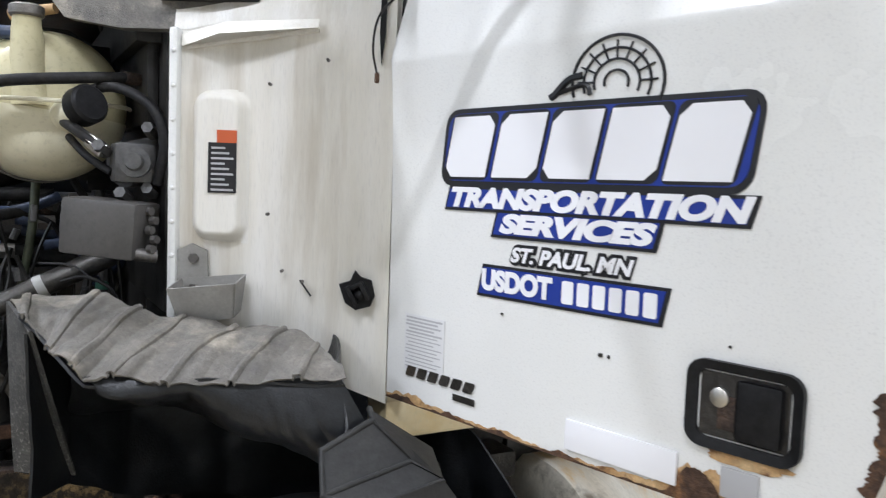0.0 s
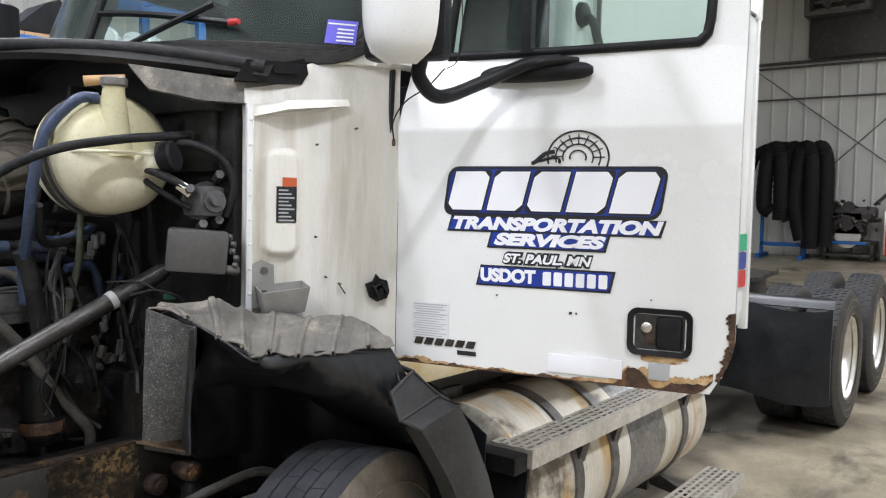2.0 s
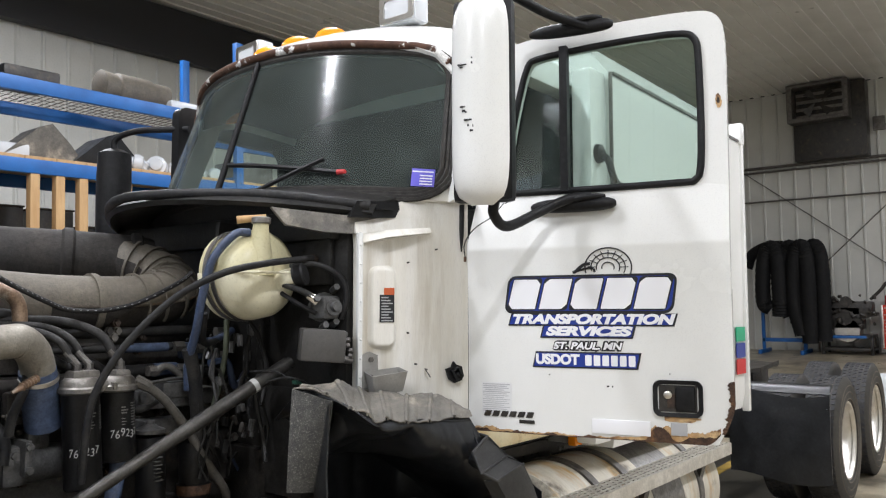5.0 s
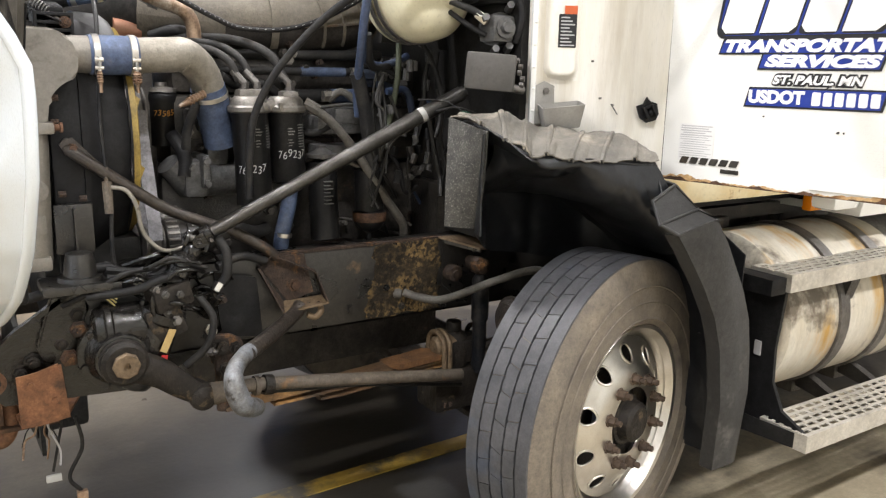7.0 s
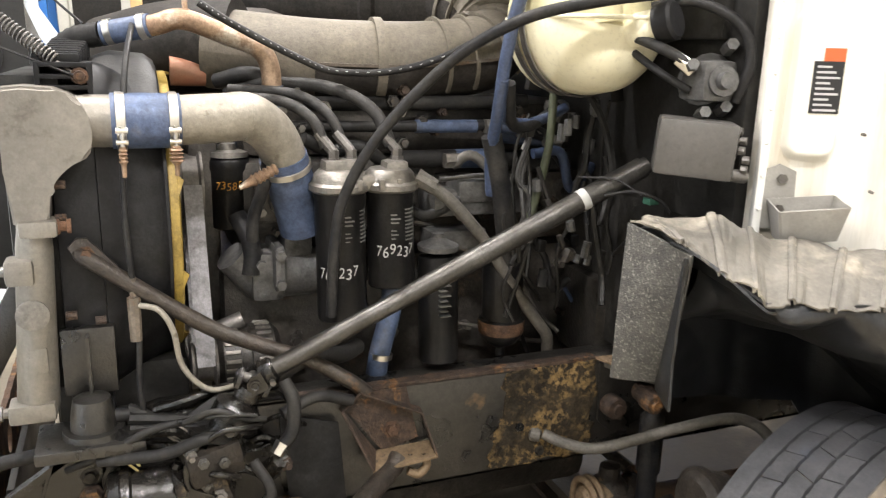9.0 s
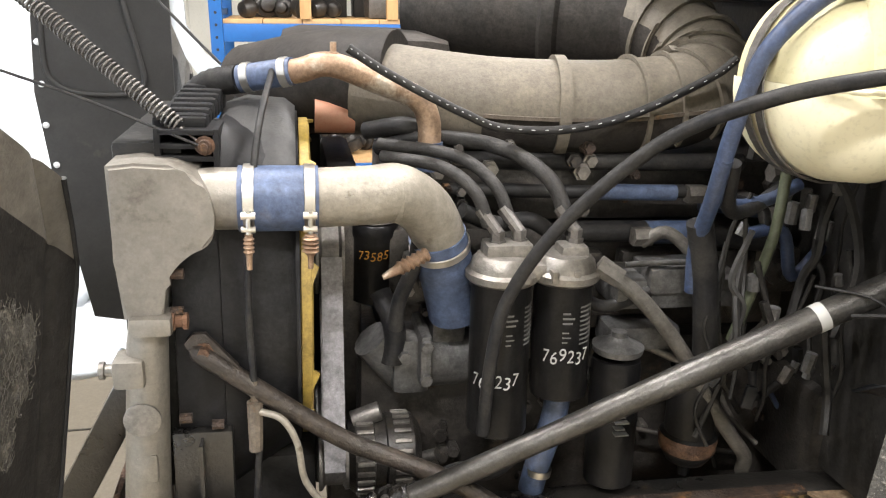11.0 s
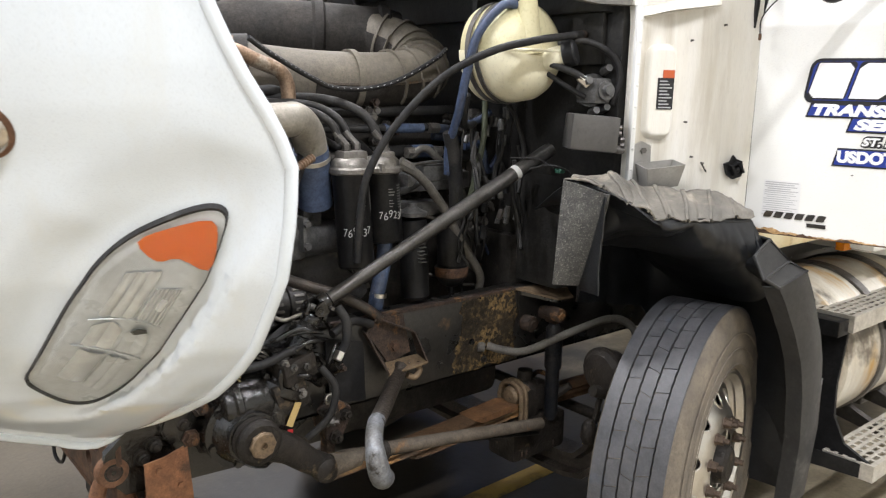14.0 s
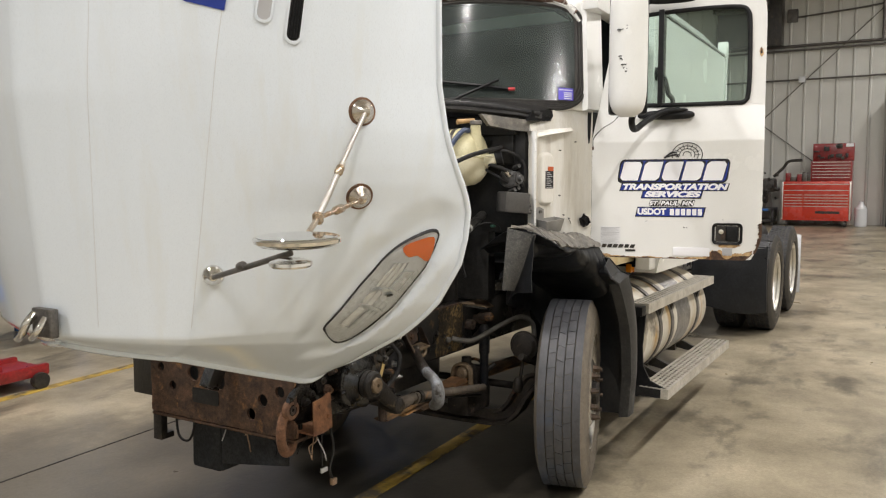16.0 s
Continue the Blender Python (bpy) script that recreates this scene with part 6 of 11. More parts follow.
bx(bm, (-1.58, 0.655, 0.34), (-1.50, 0.715, 0.37), 0.006)
pieces("bumper_bracket", bm, DARKSTEEL, truck, "black bumper bracket")
bm = B()
bx(bm, (-1.55, 0.28, 0.235), (-1.36, 0.475, 0.46), 0.02)
slab(bm, [(-1.55, 0.27, 0.285), (-1.55, -0.14, 0.345), (-1.55, -0.145, 0.48), (-1.55, 0.27, 0.48)], (0.012, 0, 0))
lathe(bm, (-1.555, -0.03, 0.41), (1, 0, 0), [(0, 0.05), (0.03, 0.05), (0.03, 0.03)], 14)
pieces("air_dam", bm, material("torn_black_panel", (0.03, 0.033, 0.038), 0.6, 0, (0.06, 0.062, 0.066), 6, 0.3, 60, 0.3), truck, "torn black rubber air dam under the nose")
# tow eye: a pivot ring on a forged arm
bm = B()
lathe(bm, (-1.667, -0.255, 0.65), (0, -1, 0), [(0, 0.043), (0.020, 0.043), (0.026, 0.038), (0.026, 0.024), (0.016, 0.022), (0.016, 0.0)], 24)
tube(bm, [(-1.675, -0.245, 0.64), (-1.70, -0.245, 0.59), (-1.705, -0.245, 0.53), (-1.685, -0.245, 0.47), (-1.645, -0.245, 0.47), (-1.625, -0.245, 0.53), (-1.64, -0.245, 0.62)], 0.021, 12, 6)
part("tow_hook", bm, ORANGERUST, truck, "rusty tow hook on its pivot")
part("tow_pin", lathe(B(), (-1.667, -0.27, 0.65), (0, -1, 0), [(0, 0.020), (0.012, 0.019), (0.012, 0.010), (0.006, 0.0)], 12), RUST, truck)
bm = B()
slab(bm, [(-1.61, -0.345, 0.68), (-1.56, -0.350, 0.688), (-1.505, -0.345, 0.702), (-1.497, -0.343, 0.62), (-1.491, -0.345, 0.54), (-1.55, -0.350, 0.534), (-1.607, -0.345, 0.531)], (0, 0.007, 0))
slab(bm, [(-1.607, -0.345, 0.531), (-1.491, -0.345, 0.54), (-1.44, -0.20, 0.54), (-1.62, -0.20, 0.54)], (0, 0, 0.008))
slab(bm, [(-1.497, -0.345, 0.70), (-1.497, -0.30, 0.66), (-1.484, -0.30, 0.55), (-1.484, -0.345, 0.54)], (-0.007, 0, 0))
for x, z in ((-1.575, 0.655), (-1.52, 0.60)):
    lathe(bm, (x, -0.349, z), (0, -1, 0), [(0, 0.009), (0.006, 0.009), (0.006, 0)], 6)
part("bumper_tab", bm, material("bright_rusty_tab", (0.27, 0.12, 0.055), 0.75, 0, (0.17, 0.075, 0.038), 14, 0.4, 120, 0.5, stain=(0.07, 0.035, 0.02), stain_scale=12, stain_at=0.56, stain_soft=0.1), truck, "bent orange-rusted bumper tab")
bm = B()
slab(bm, [(-1.64, -0.28, 0.58), (-1.70, -0.28, 0.65), (-1.684, -0.28, 0.705), (-1.596, -0.28, 0.787), (-1.478, -0.28, 0.867), (-1.40, -0.28, 0.93), (-1.30, -0.28, 0.96), (-1.16, -0.28, 0.96), (-1.08, -0.28, 0.88), (-1.08, -0.28, 0.66), (-1.25, -0.28, 0.56)], (0, 0.02, 0))
slab(bm, [(-1.684, -0.30, 0.700), (-1.596, -0.30, 0.782), (-1.478, -0.30, 0.862), (-1.484, -0.30, 0.874), (-1.603, -0.30, 0.794), (-1.692, -0.30, 0.712)], (0, 0.025, 0))
part("spring_hanger", bm, OILBLACK, truck, "black cast spring hanger with bolts")
for x, z, r in ((-1.442, 0.824, 0.020), (-1.488, 0.742, 0.019), (-1.562, 0.70, 0.018), (-1.595, 0.673, 0.017), (-1.40, 0.905, 0.018), (-1.42, 0.66, 0.020), (-1.32, 0.60, 0.018)):
    part("hanger_bolt", lathe(B(), (x, -0.28, z), (0, -1, 0), [(0, r * 1.35), (0.005, r * 1.35), (0.005, r), (0.020, r * 0.95), (0.022, r * 0.6), (0.030, r * 0.55), (0.031, 0)], 8), GRIME, truck)
bm = B()
slab(bm, [(-1.50, -0.30, 0.90), (-1.44, -0.30, 0.92), (-1.40, -0.30, 0.84), (-1.47, -0.30, 0.70), (-1.53, -0.30, 0.69), (-1.55, -0.30, 0.74)], (0, 0.02, 0))
bmesh.ops.bevel(bm, geom=bm.edges[:], offset=0.006, segments=2, affect="EDGES")
part("hanger_rib", bm, OILBLACK, truck)
# steering gear, pitman arm and drag link
g0, g1 = Vector((-1.325, -0.35, 0.60)), Vector((-1.150, -0.378, 0.985))
gl = (g1 - g0).length
bm = B()
lathe(bm, g0, g1 - g0, [(0, 0.03), (0.01, 0.05), (0.03, 0.060), (0.10, 0.062), (0.14, 0.066), (0.21, 0.060), (0.22, 0.070), (0.245, 0.070), (0.25, 0.052), (0.30, 0.048), (0.305, 0.060), (0.325, 0.060), (0.33, 0.040), (gl - 0.04, 0.036), (gl - 0.035, 0.044), (gl - 0.01, 0.042), (gl, 0.02)], 28)
lathe(bm, (-1.415, -0.345, 0.78), (1, -0.04, 0.02), [(0, 0.0), (0.002, 0.045), (0.010, 0.062), (0.03, 0.070), (0.035, 0.080), (0.05, 0.080), (0.055, 0.072), (0.13, 0.070), (0.165, 0.055), (0.175, 0.0)], 28)
gear = part("steering_gear", bm, OILBLACK, truck, "oily black cast steering gear")
bm = B()
for k in range(8):
    a = 2 * math.pi * k / 8
    u, v, d = axis_frame(g1 - g0)
    lathe(bm, g0 + d * 0.246 + (u * math.cos(a) + v * math.sin(a)) * 0.060, d, [(0, 0.010), (0.012, 0.009), (0.012, 0)], 6)
pieces("gear_bolt", bm, DARKSTEEL, gear)
bm = B()
lathe(bm, (-1.352, -0.27, 0.716), (0, -1, 0), [(0, 0.095), (0.06, 0.098), (0.075, 0.106), (0.10, 0.106), (0.105, 0.090), (0.12, 0.085), (0.14, 0.072), (0.165, 0.070), (0.17, 0.05)], 32)
part("sector_boss", bm, OILBLACK, gear)
bm = B()
for k in range(6):
    a = 2 * math.pi * (k + 0.3) / 6
    lathe(bm, (-1.352 + 0.094 * math.cos(a), -0.37, 0.716 + 0.094 * math.sin(a)), (0, -1, 0), [(0, 0.012), (0.014, 0.011), (0.014, 0)], 6)
pieces("gear_bolt", bm, OILBLACK, gear)
bm = B()
bx(bm, (-0.06, -0.05, -0.035), (0.05, 0.05, 0.035), 0.012, pose(-1.205, -0.385, 0.875, 0, -12, 8))
bx(bm, (-0.05, -0.04, -0.05), (0.05, 0.03, 0.05), 0.014, pose(-1.225, -0.385, 0.80, 0, -18, 0))
part("gear_bracket", bm, GRIME, gear, "grimy valve block on the steering gear")
part("hose_port", rod(B(), (-1.10, -0.36, 0.80), (-1.075, -0.42, 0.86), 0.022, 0.018, 8), OILBLACK, gear)
for pts, r in (([(-1.225, -0.42, 0.92), (-1.19, -0.44, 0.95), (-1.14, -0.43, 0.945), (-1.11, -0.40, 0.93)], 0.006), ([(-1.27, -0.38, 0.955), (-1.20, -0.42, 0.975), (-1.12, -0.41, 0.96)], 0.005), ([(-1.235, -0.41, 0.855), (-1.20, -0.445, 0.86), (-1.16, -0.43, 0.84)], 0.007), ([(-1.215, -0.40, 0.93), (-1.25, -0.42, 0.90), (-1.26, -0.42, 0.84), (-1.24, -0.41, 0.79)], 0.009)):
    part("gear_line", tube(B(), pts, r, 8), OILBLACK, gear)
for x, y, z in ((-1.23, -0.44, 0.885), (-1.19, -0.44, 0.88), (-1.225, -0.43, 0.83), (-1.175, -0.42, 0.935), (-1.26, -0.40, 0.91)):
    part("gear_bolt", lathe(B(), (x, y + 0.008, z), (0.1, -1, 0.2), [(0, 0.012), (0.010, 0.012), (0.012, 0.006), (0.018, 0.006), (0.018, 0)], 6), SHAFTSTEEL, gear)
bm = B()
lathe(bm, (-1.352, -0.435, 0.716), (0, -1, 0), [(0, 0.060), (0.008, 0.064), (0.022, 0.063), (0.024, 0.058), (0.030, 0.058), (0.032, 0.063), (0.042, 0.062), (0.050, 0.052), (0.050, 0.0)], 28)
part("pitman_eye", bm, GRIME, gear)
part("gear_cap", lathe(B(), (-1.352, -0.480, 0.716), (0, -1, 0), [(0, 0.037), (0.014, 0.037), (0.018, 0.033), (0.018, 0.010), (0.008, 0.008), (0.008, 0)], 8), TANRUST, gear, "tan rusty gear shaft nut")
for pts, r, mt in (([(-1.16, -0.40, 0.90), (-1.22, -0.42, 0.93), (-1.30, -0.40, 0.90), (-1.42, -0.36, 0.885)], 0.012, HOSE),
                   ([(-1.13, -0.41, 0.86), (-1.10, -0.44, 0.80), (-1.12, -0.44, 0.72), (-1.18, -0.42, 0.66)], 0.011, HOSE),
                   ([(-1.48, -0.33, 0.86), (-1.40, -0.36, 0.90), (-1.32, -0.38, 0.945), (-1.24, -0.37, 0.95)], 0.008, HOSE),
                   ([(-1.26, -0.40, 0.96), (-1.20, -0.42, 0.985), (-1.14, -0.41, 0.955), (-1.10, -0.39, 0.94)], 0.006, HOSE),
                   ([(-1.06, -0.36, 0.93), (-0.98, -0.34, 0.95), (-0.90, -0.33, 0.925)], 0.013, HOSE)):
    part("gear_hose", tube(B(), pts, r, 8), mt, truck)
for p, d, r, mt in (((-1.20, -0.41, 0.80), (0, -1, 0.2), 0.016, STEEL), ((-1.10, -0.40, 0.755), (0.2, -1, 0), 0.014, ALU), ((-1.12, -0.43, 0.70), (0.6, -0.6, 0), 0.013, STEEL), ((-1.07, -0.40, 0.845), (0.3, -1, 0), 0.015, RUST),
                    ((-1.25, -0.41, 0.90), (0, -1, 0), 0.012, STEEL), ((-1.44, -0.30, 0.78), (0, -1, 0), 0.020, RUST), ((-1.47, -0.30, 0.70), (0, -1, 0), 0.020, RUSTPLATE), ((-1.28, -0.30, 0.62), (0, -1, 0), 0.018, RUST)):
    part("gear_fitting", lathe(B(), p, d, [(0, r * 1.3), (0.006, r * 1.3), (0.006, r), (0.022, r * 0.95), (0.022, r * 0.5), (0.034, r * 0.5), (0.034, 0)], 6), mt, truck)
part("reservoir_tag", slab(B(), [(-1.222, -0.43, 0.783), (-1.203, -0.43, 0.777), (-1.233, -0.43, 0.712), (-1.251, -0.43, 0.722)], (0, 0.003, 0)), material("cream_yellow_tag", (0.52, 0.38, 0.16), 0.5, 0, (0.36, 0.24, 0.09), 20, 0.3, 90, 0.1), truck, "creamy yellow hanging tag")
part("red_tag", slab(B(), [(-1.247, -0.43, 0.708), (-1.230, -0.43, 0.706), (-1.235, -0.43, 0.662), (-1.252, -0.43, 0.668)], (0, 0.003, 0)), REDST, truck)
bm = B()
tube(bm, [(-1.33, -0.455, 0.700), (-1.26, -0.45, 0.665), (-1.20, -0.45, 0.615), (-1.15, -0.45, 0.578)], 0.05, 16, 8, lambda t: 0.048 - 0.016 * t)
for v in bm.verts:
    v.co.y = -0.45 + (v.co.y + 0.45) * 0.62
lathe(bm, (-1.145, -0.37, 0.572), (0, -1, 0), [(0, 0.02), (0.005, 0.03), (0.05, 0.038), (0.09, 0.040), (0.105, 0.036), (0.115, 0.02), (0.118, 0)], 20)
part("pitman_arm", bm, GRIME, truck, "pitman arm caked in brown grime")
bm = B()
tube(bm, [(-1.13, -0.45, 0.572), (-1.039, -0.45, 0.576), (-0.90, -0.45, 0.565), (-0.225, -0.43, 0.455)], 0.021, 14)
rod(bm, (-1.12, -0.45, 0.573), (-1.03, -0.45, 0.574), 0.034, 0.028, 18)
rod(bm, (-0.99, -0.45, 0.572), (-0.975, -0.45, 0.571), 0.030, 0.030, 16)
part("drag_link", bm, LINKSTEEL, truck, "grimy drag link")
part("link_clamp", lathe(B(), (-0.96, -0.45, 0.570), (1, 0, -0.13), [(0, 0.024), (0.001, 0.031), (0.028, 0.031), (0.029, 0.024)], 16, False), GRIME, truck)
part("air_line", tube(B(), [(-0.98, -0.40, 0.53), (-0.6, -0.40, 0.48), (-0.2, -0.40, 0.40)], 0.007, 8), HOSE, truck)
bm = B()
slab(bm, [(-1.10, -0.345, 0.695), (-1.075, -0.345, 0.715), (-1.02, -0.345, 0.71), (-0.985, -0.345, 0.685), (-0.985, -0.345, 0.645), (-1.01, -0.345, 0.60), (-1.044, -0.345, 0.566), (-1.075, -0.345, 0.60), (-1.07, -0.345, 0.65)], (0, 0.018, 0))
slab(bm, [(-1.09, -0.28, 0.695), (-1.02, -0.28, 0.71), (-0.985, -0.28, 0.65), (-1.044, -0.28, 0.57), (-1.07, -0.28, 0.62)], (0, 0.018, 0))
bx(bm, (-1.07, -0.335, 0.60), (-1.01, -0.27, 0.70), 0.012)
bmesh.ops.bevel(bm, geom=bm.edges[:], offset=0.004, segments=1, affect="EDGES")
part("spring_shackle", bm, RUST, truck, "rusty cast spring shackle")
for x, z, r in ((-1.055, 0.675, 0.022), (-1.01, 0.665, 0.016), (-1.042, 0.60, 0.018), (-1.085, 0.69, 0.012)):
    part("shackle_bolt", lathe(B(), (x, -0.345, z), (0.1, -1, 0.1), [(0, r * 1.3), (0.006, r * 1.3), (0.006, r), (0.022, r * 0.9), (0.022, r * 0.5), (0.03, r * 0.5), (0.03, 0)], 7), GRIME, truck)
part("rubber_flap", sheet(B(), lambda u, v: (-1.06 + 0.13 * u + 0.02 * v, -0.318 + 0.006 * math.sin(5 * u + 3 * v), 0.905 - 0.20 * v - 0.03 * u), 8, 8, 0.004), BLACKPLAS, truck, "black rubber flap")
# open channel bracket on the rail, with a drilled foot
bm = B()
slab(bm, [(-0.905, -0.306, 0.89), (-0.875, -0.306, 0.93), (-0.765, -0.306, 0.93), (-0.735, -0.306, 0.80), (-0.82, -0.306, 0.775)], (0, -0.006, 0))
slab(bm, [(-0.925, -0.33, 0.90), (-0.88, -0.33, 0.942), (-0.875, -0.31, 0.935), (-0.905, -0.31, 0.89)], (0.004, 0, -0.004))
slab(bm, [(-0.88, -0.335, 0.942), (-0.88, -0.31, 0.942), (-0.73, -0.31, 0.875), (-0.73, -0.335, 0.868)], (0.002, 0, -0.005))
slab(bm, [(-0.925, -0.335, 0.90), (-0.925, -0.31, 0.90), (-0.84, -0.31, 0.775), (-0.862, -0.37, 0.762)], (0.005, 0, 0.003))
slab(bm, [(-0.73, -0.335, 0.868), (-0.705, -0.37, 0.775), (-0.700, -0.31, 0.785), (-0.728, -0.31, 0.868)], (-0.005, 0, 0))
part("rail_bracket", bm, RUST, truck, "rusty channel bracket on the rail")
bm = B()
slab(bm, [(-0.862, -0.37, 0.762), (-0.705, -0.37, 0.775), (-0.700, -0.31, 0.785), (-0.835, -0.31, 0.782)], (0, 0, -0.006))
part("bracket_foot", bm, TANRUST, truck, "tan-rusted bracket foot")
for x, y in ((-0.80, -0.352), (-0.765, -0.345), (-0.735, -0.352)):
    part("foot_hole", lathe(B(), (x, y, 0.7725), (0, 0, 1), [(0, 0.006), (0.0045, 0.006), (0.0045, 0)], 10), OILBLACK, truck)
part("bracket_bolt", lathe(B(), (-0.80, -0.31, 0.83), (0, -1, 0), [(0, 0.022), (0.004, 0.022), (0.004, 0.015), (0.016, 0.014), (0.016, 0)], 6), RUSTPLATE, truck)
part("bracket_hook", tube(B(), [(-0.735, -0.345, 0.77), (-0.725, -0.35, 0.745), (-0.745, -0.35, 0.725), (-0.77, -0.345, 0.735)], 0.010, 8), TANRUST, truck)
# sway bar
bar = part("sway_bar", tube(B(), [(-0.79, -0.335, 0.765), (-0.83, -0.365, 0.745), (-0.95, -0.475, 0.726), (-1.05, -0.567, 0.720)], 0.024, 14, 8), BRACE, truck, "grimy sway bar with a bent, worn end")
bm = B()
tube(bm, [(-1.03, -0.549, 0.7213), (-1.05, -0.567, 0.720), (-1.095, -0.625, 0.712), (-1.112, -0.654, 0.692), (-1.108, -0.660, 0.655), (-1.085, -0.645, 0.605), (-1.04, -0.60, 0.572), (-1.022, -0.578, 0.564)], 0.0243, 14, 8, lambda t: 0.0243 + 0.006 * math.sin(math.pi * min(1, max(0, t - 0.35) * 1.6)) - 0.010 * max(0.0, t - 0.93) / 0.07)
part("worn_end", bm, material("worn_grey_bar", (0.23, 0.245, 0.27), 0.45, 0.3, (0.13, 0.122, 0.11), 14, 0.3, 120, 0.3, stain=(0.05, 0.045, 0.04), stain_scale=16, stain_at=0.55), bar, "worn grey bent end")
bm = B()
for k in range(3):
    e = 0.16 * k
    tube(bm, [(-1.04 + e, -0.29, 0.452 - 0.020 * k + 0.04 * e), (-0.73 + 0.4 * e, -0.29, 0.466 - 0.020 * k), (-0.25, -0.29, 0.494 - 0.020 * k), (0.0, -0.29, 0.494 - 0.020 * k), (0.55 - 0.4 * e, -0.29, 0.475 - 0.020 * k), (1.0 - e, -0.29, 0.45 - 0.020 * k)], 0.010, 6, 5)
for v in bm.verts:
    v.co.y = -0.29 + (v.co.y + 0.29) * 4.5
part("leaf_spring", bm, LEAF, truck, "rusty leaf spring pack")
part("leaf_rust", slab(B(), [(-0.46, -0.336, 0.492), (-0.28, -0.336, 0.505), (-0.25, -0.336, 0.500), (-0.25, -0.336, 0.482), (-0.33, -0.336, 0.478), (-0.42, -0.336, 0.474)], (0, 0.09, 0)), material("orange_spring_rust", (0.24, 0.115, 0.045), 0.75, 0, (0.11, 0.058, 0.03), 12, 0.3, 120, 0.5, stain=(0.08, 0.045, 0.025), stain_scale=9, stain_at=0.56), truck, "orange rust on the spring by its clamp")
part("spring_link", rod(B(), (-1.04, -0.30, 0.60), (-1.04, -0.30, 0.45), 0.022, 0.022, 10), RUST, truck)
for x in (-0.245, -0.222, -0.075):
    part("u_bolt", tube(B(), [(x, -0.235, 0.44), (x, -0.238, 0.53), (x, -0.262, 0.567), (x, -0.30, 0.575), (x, -0.335, 0.56), (x, -0.35, 0.52), (x, -0.352, 0.42), (x, -0.352, 0.29)], 0.0095, 10), TANRUST if x < -0.1 else RUST, truck, "tan-rusted spring u-bolt")
    part("u_bolt_nut", lathe(B(), (x, -0.352, 0.325), (0, 0, -1), [(0, 0.017), (0.02, 0.017), (0.02, 0)], 6), RUST, truck)
part("spring_pad", lathe(B(), (-0.262, -0.30, 0.525), (1, 0, 0), [(0, 0.0), (0.0, 0.026), (0.008, 0.036), (0.06, 0.040), (0.10, 0.040)], 24), TANRUST, truck, "round spring clamp pad")
bm = B()
lathe(bm, (-0.165, -0.285, 0.44), (0, 0, 1), [(0, 0.06), (0.05, 0.066), (0.09, 0.062), (0.12, 0.045), (0.13, 0.03), (0.135, 0.03), (0.165, 0.028), (0.17, 0.0)], 14)
bx(bm, (-0.21, -0.345, 0.45), (-0.05, -0.235, 0.545), 0.02)
rod(bm, (-0.10, -0.36, 0.50), (-0.06, -0.42, 0.56), 0.018, 0.014, 8)
part("spring_clamp", bm, GRIME, truck, "grimy cast spring clamp")
part("spring_seat", bx(B(), (-0.29, -0.365, 0.285), (-0.01, -0.225, 0.435), 0.02), GRIME, truck)
# front axle beam and knuckle
bm = B()
prof = [(-0.05, 0.05), (0.05, 0.05), (0.05, 0.03), (0.02, 0.02), (0.02, -0.02), (0.05, -0.03), (0.05, -0.05), (-0.05, -0.05), (-0.05, -0.03), (-0.02, -0.02), (-0.02, 0.02), (-0.05, 0.03)]
half = [(-0.72, 0.50), (-0.64, 0.475), (-0.58, 0.40), (-0.53, 0.31), (-0.47, 0.25), (-0.40, 0.232), (-0.20, 0.225)]
line = half + [(side(y), z) for y, z in half[::-1]]
rings = []
for k, (y, z) in enumerate(line):
    (ya, za), (yb, zb) = line[max(0, k - 1)], line[min(len(line) - 1, k + 1)]
    lean = math.atan2(zb - za, yb - ya)          # the section stays square to the beam
    rings.append([bm.verts.new((a * 1.1, y - b * math.sin(lean), z + b * math.cos(lean))) for a, b in prof])
for p, q in zip(rings, rings[1:]):
    for k in range(len(prof)):
        bm.faces.new((p[k], p[(k + 1) % len(prof)], q[(k + 1) % len(prof)], q[k]))
bm.faces.new(rings[0])
bm.faces.new(rings[-1][::-1])
part("front_axle", bm, BRACE, truck, "grimy forged front axle beam")
for y in (-0.70, side(-0.70)):
    bm = B()
    rod(bm, (0, y, 0.30), (0, y, 0.62), 0.05, 0.05, 16)
    rod(bm, (-0.05, y, 0.60), (-0.24, y + 0.03, 0.66), 0.03, 0.02)
    part("knuckle", bm, GRIME, truck, "grimy steering knuckle")
    bm = B()
    lathe(bm, (-0.215, y + 0.04, 0.713), (1, 0, 0), [(0, 0.0), (0.0, 0.03), (0.008, 0.062), (0.028, 0.074), (0.03, 0.082), (0.044, 0.082), (0.046, 0.074), (0.10, 0.060), (0.12, 0.03), (0.16, 0.02)], 24)
    rod(bm, (-0.17, y + 0.045, 0.65), (-0.19, y + 0.06, 0.50), 0.010, 0.010, 8)
    lathe(bm, (-0.205, y + 0.064, 0.535), (0, 0, -1), [(0, 0.012), (0.02, 0.026), (0.06, 0.030), (0.085, 0.02), (0.09, 0)], 14)
    part("brake_chamber", bm, GRIME, truck, "black brake chamber")
bm = B()
rod(bm, (0.10, -0.62, 0.40), (0.10, side(-0.62), 0.40), 0.022)
part("tie_rod", bm, GRIME, truck)
bm = B()
tube(bm, [(-0.40, -0.32, 0.755), (-0.36, -0.36, 0.742), (-0.28, -0.40, 0.735), (-0.12, -0.48, 0.80), (0.0, -0.55, 0.84), (0.06, -0.60, 0.80), (0.05, -0.62, 0.72)], 0.014, 10)
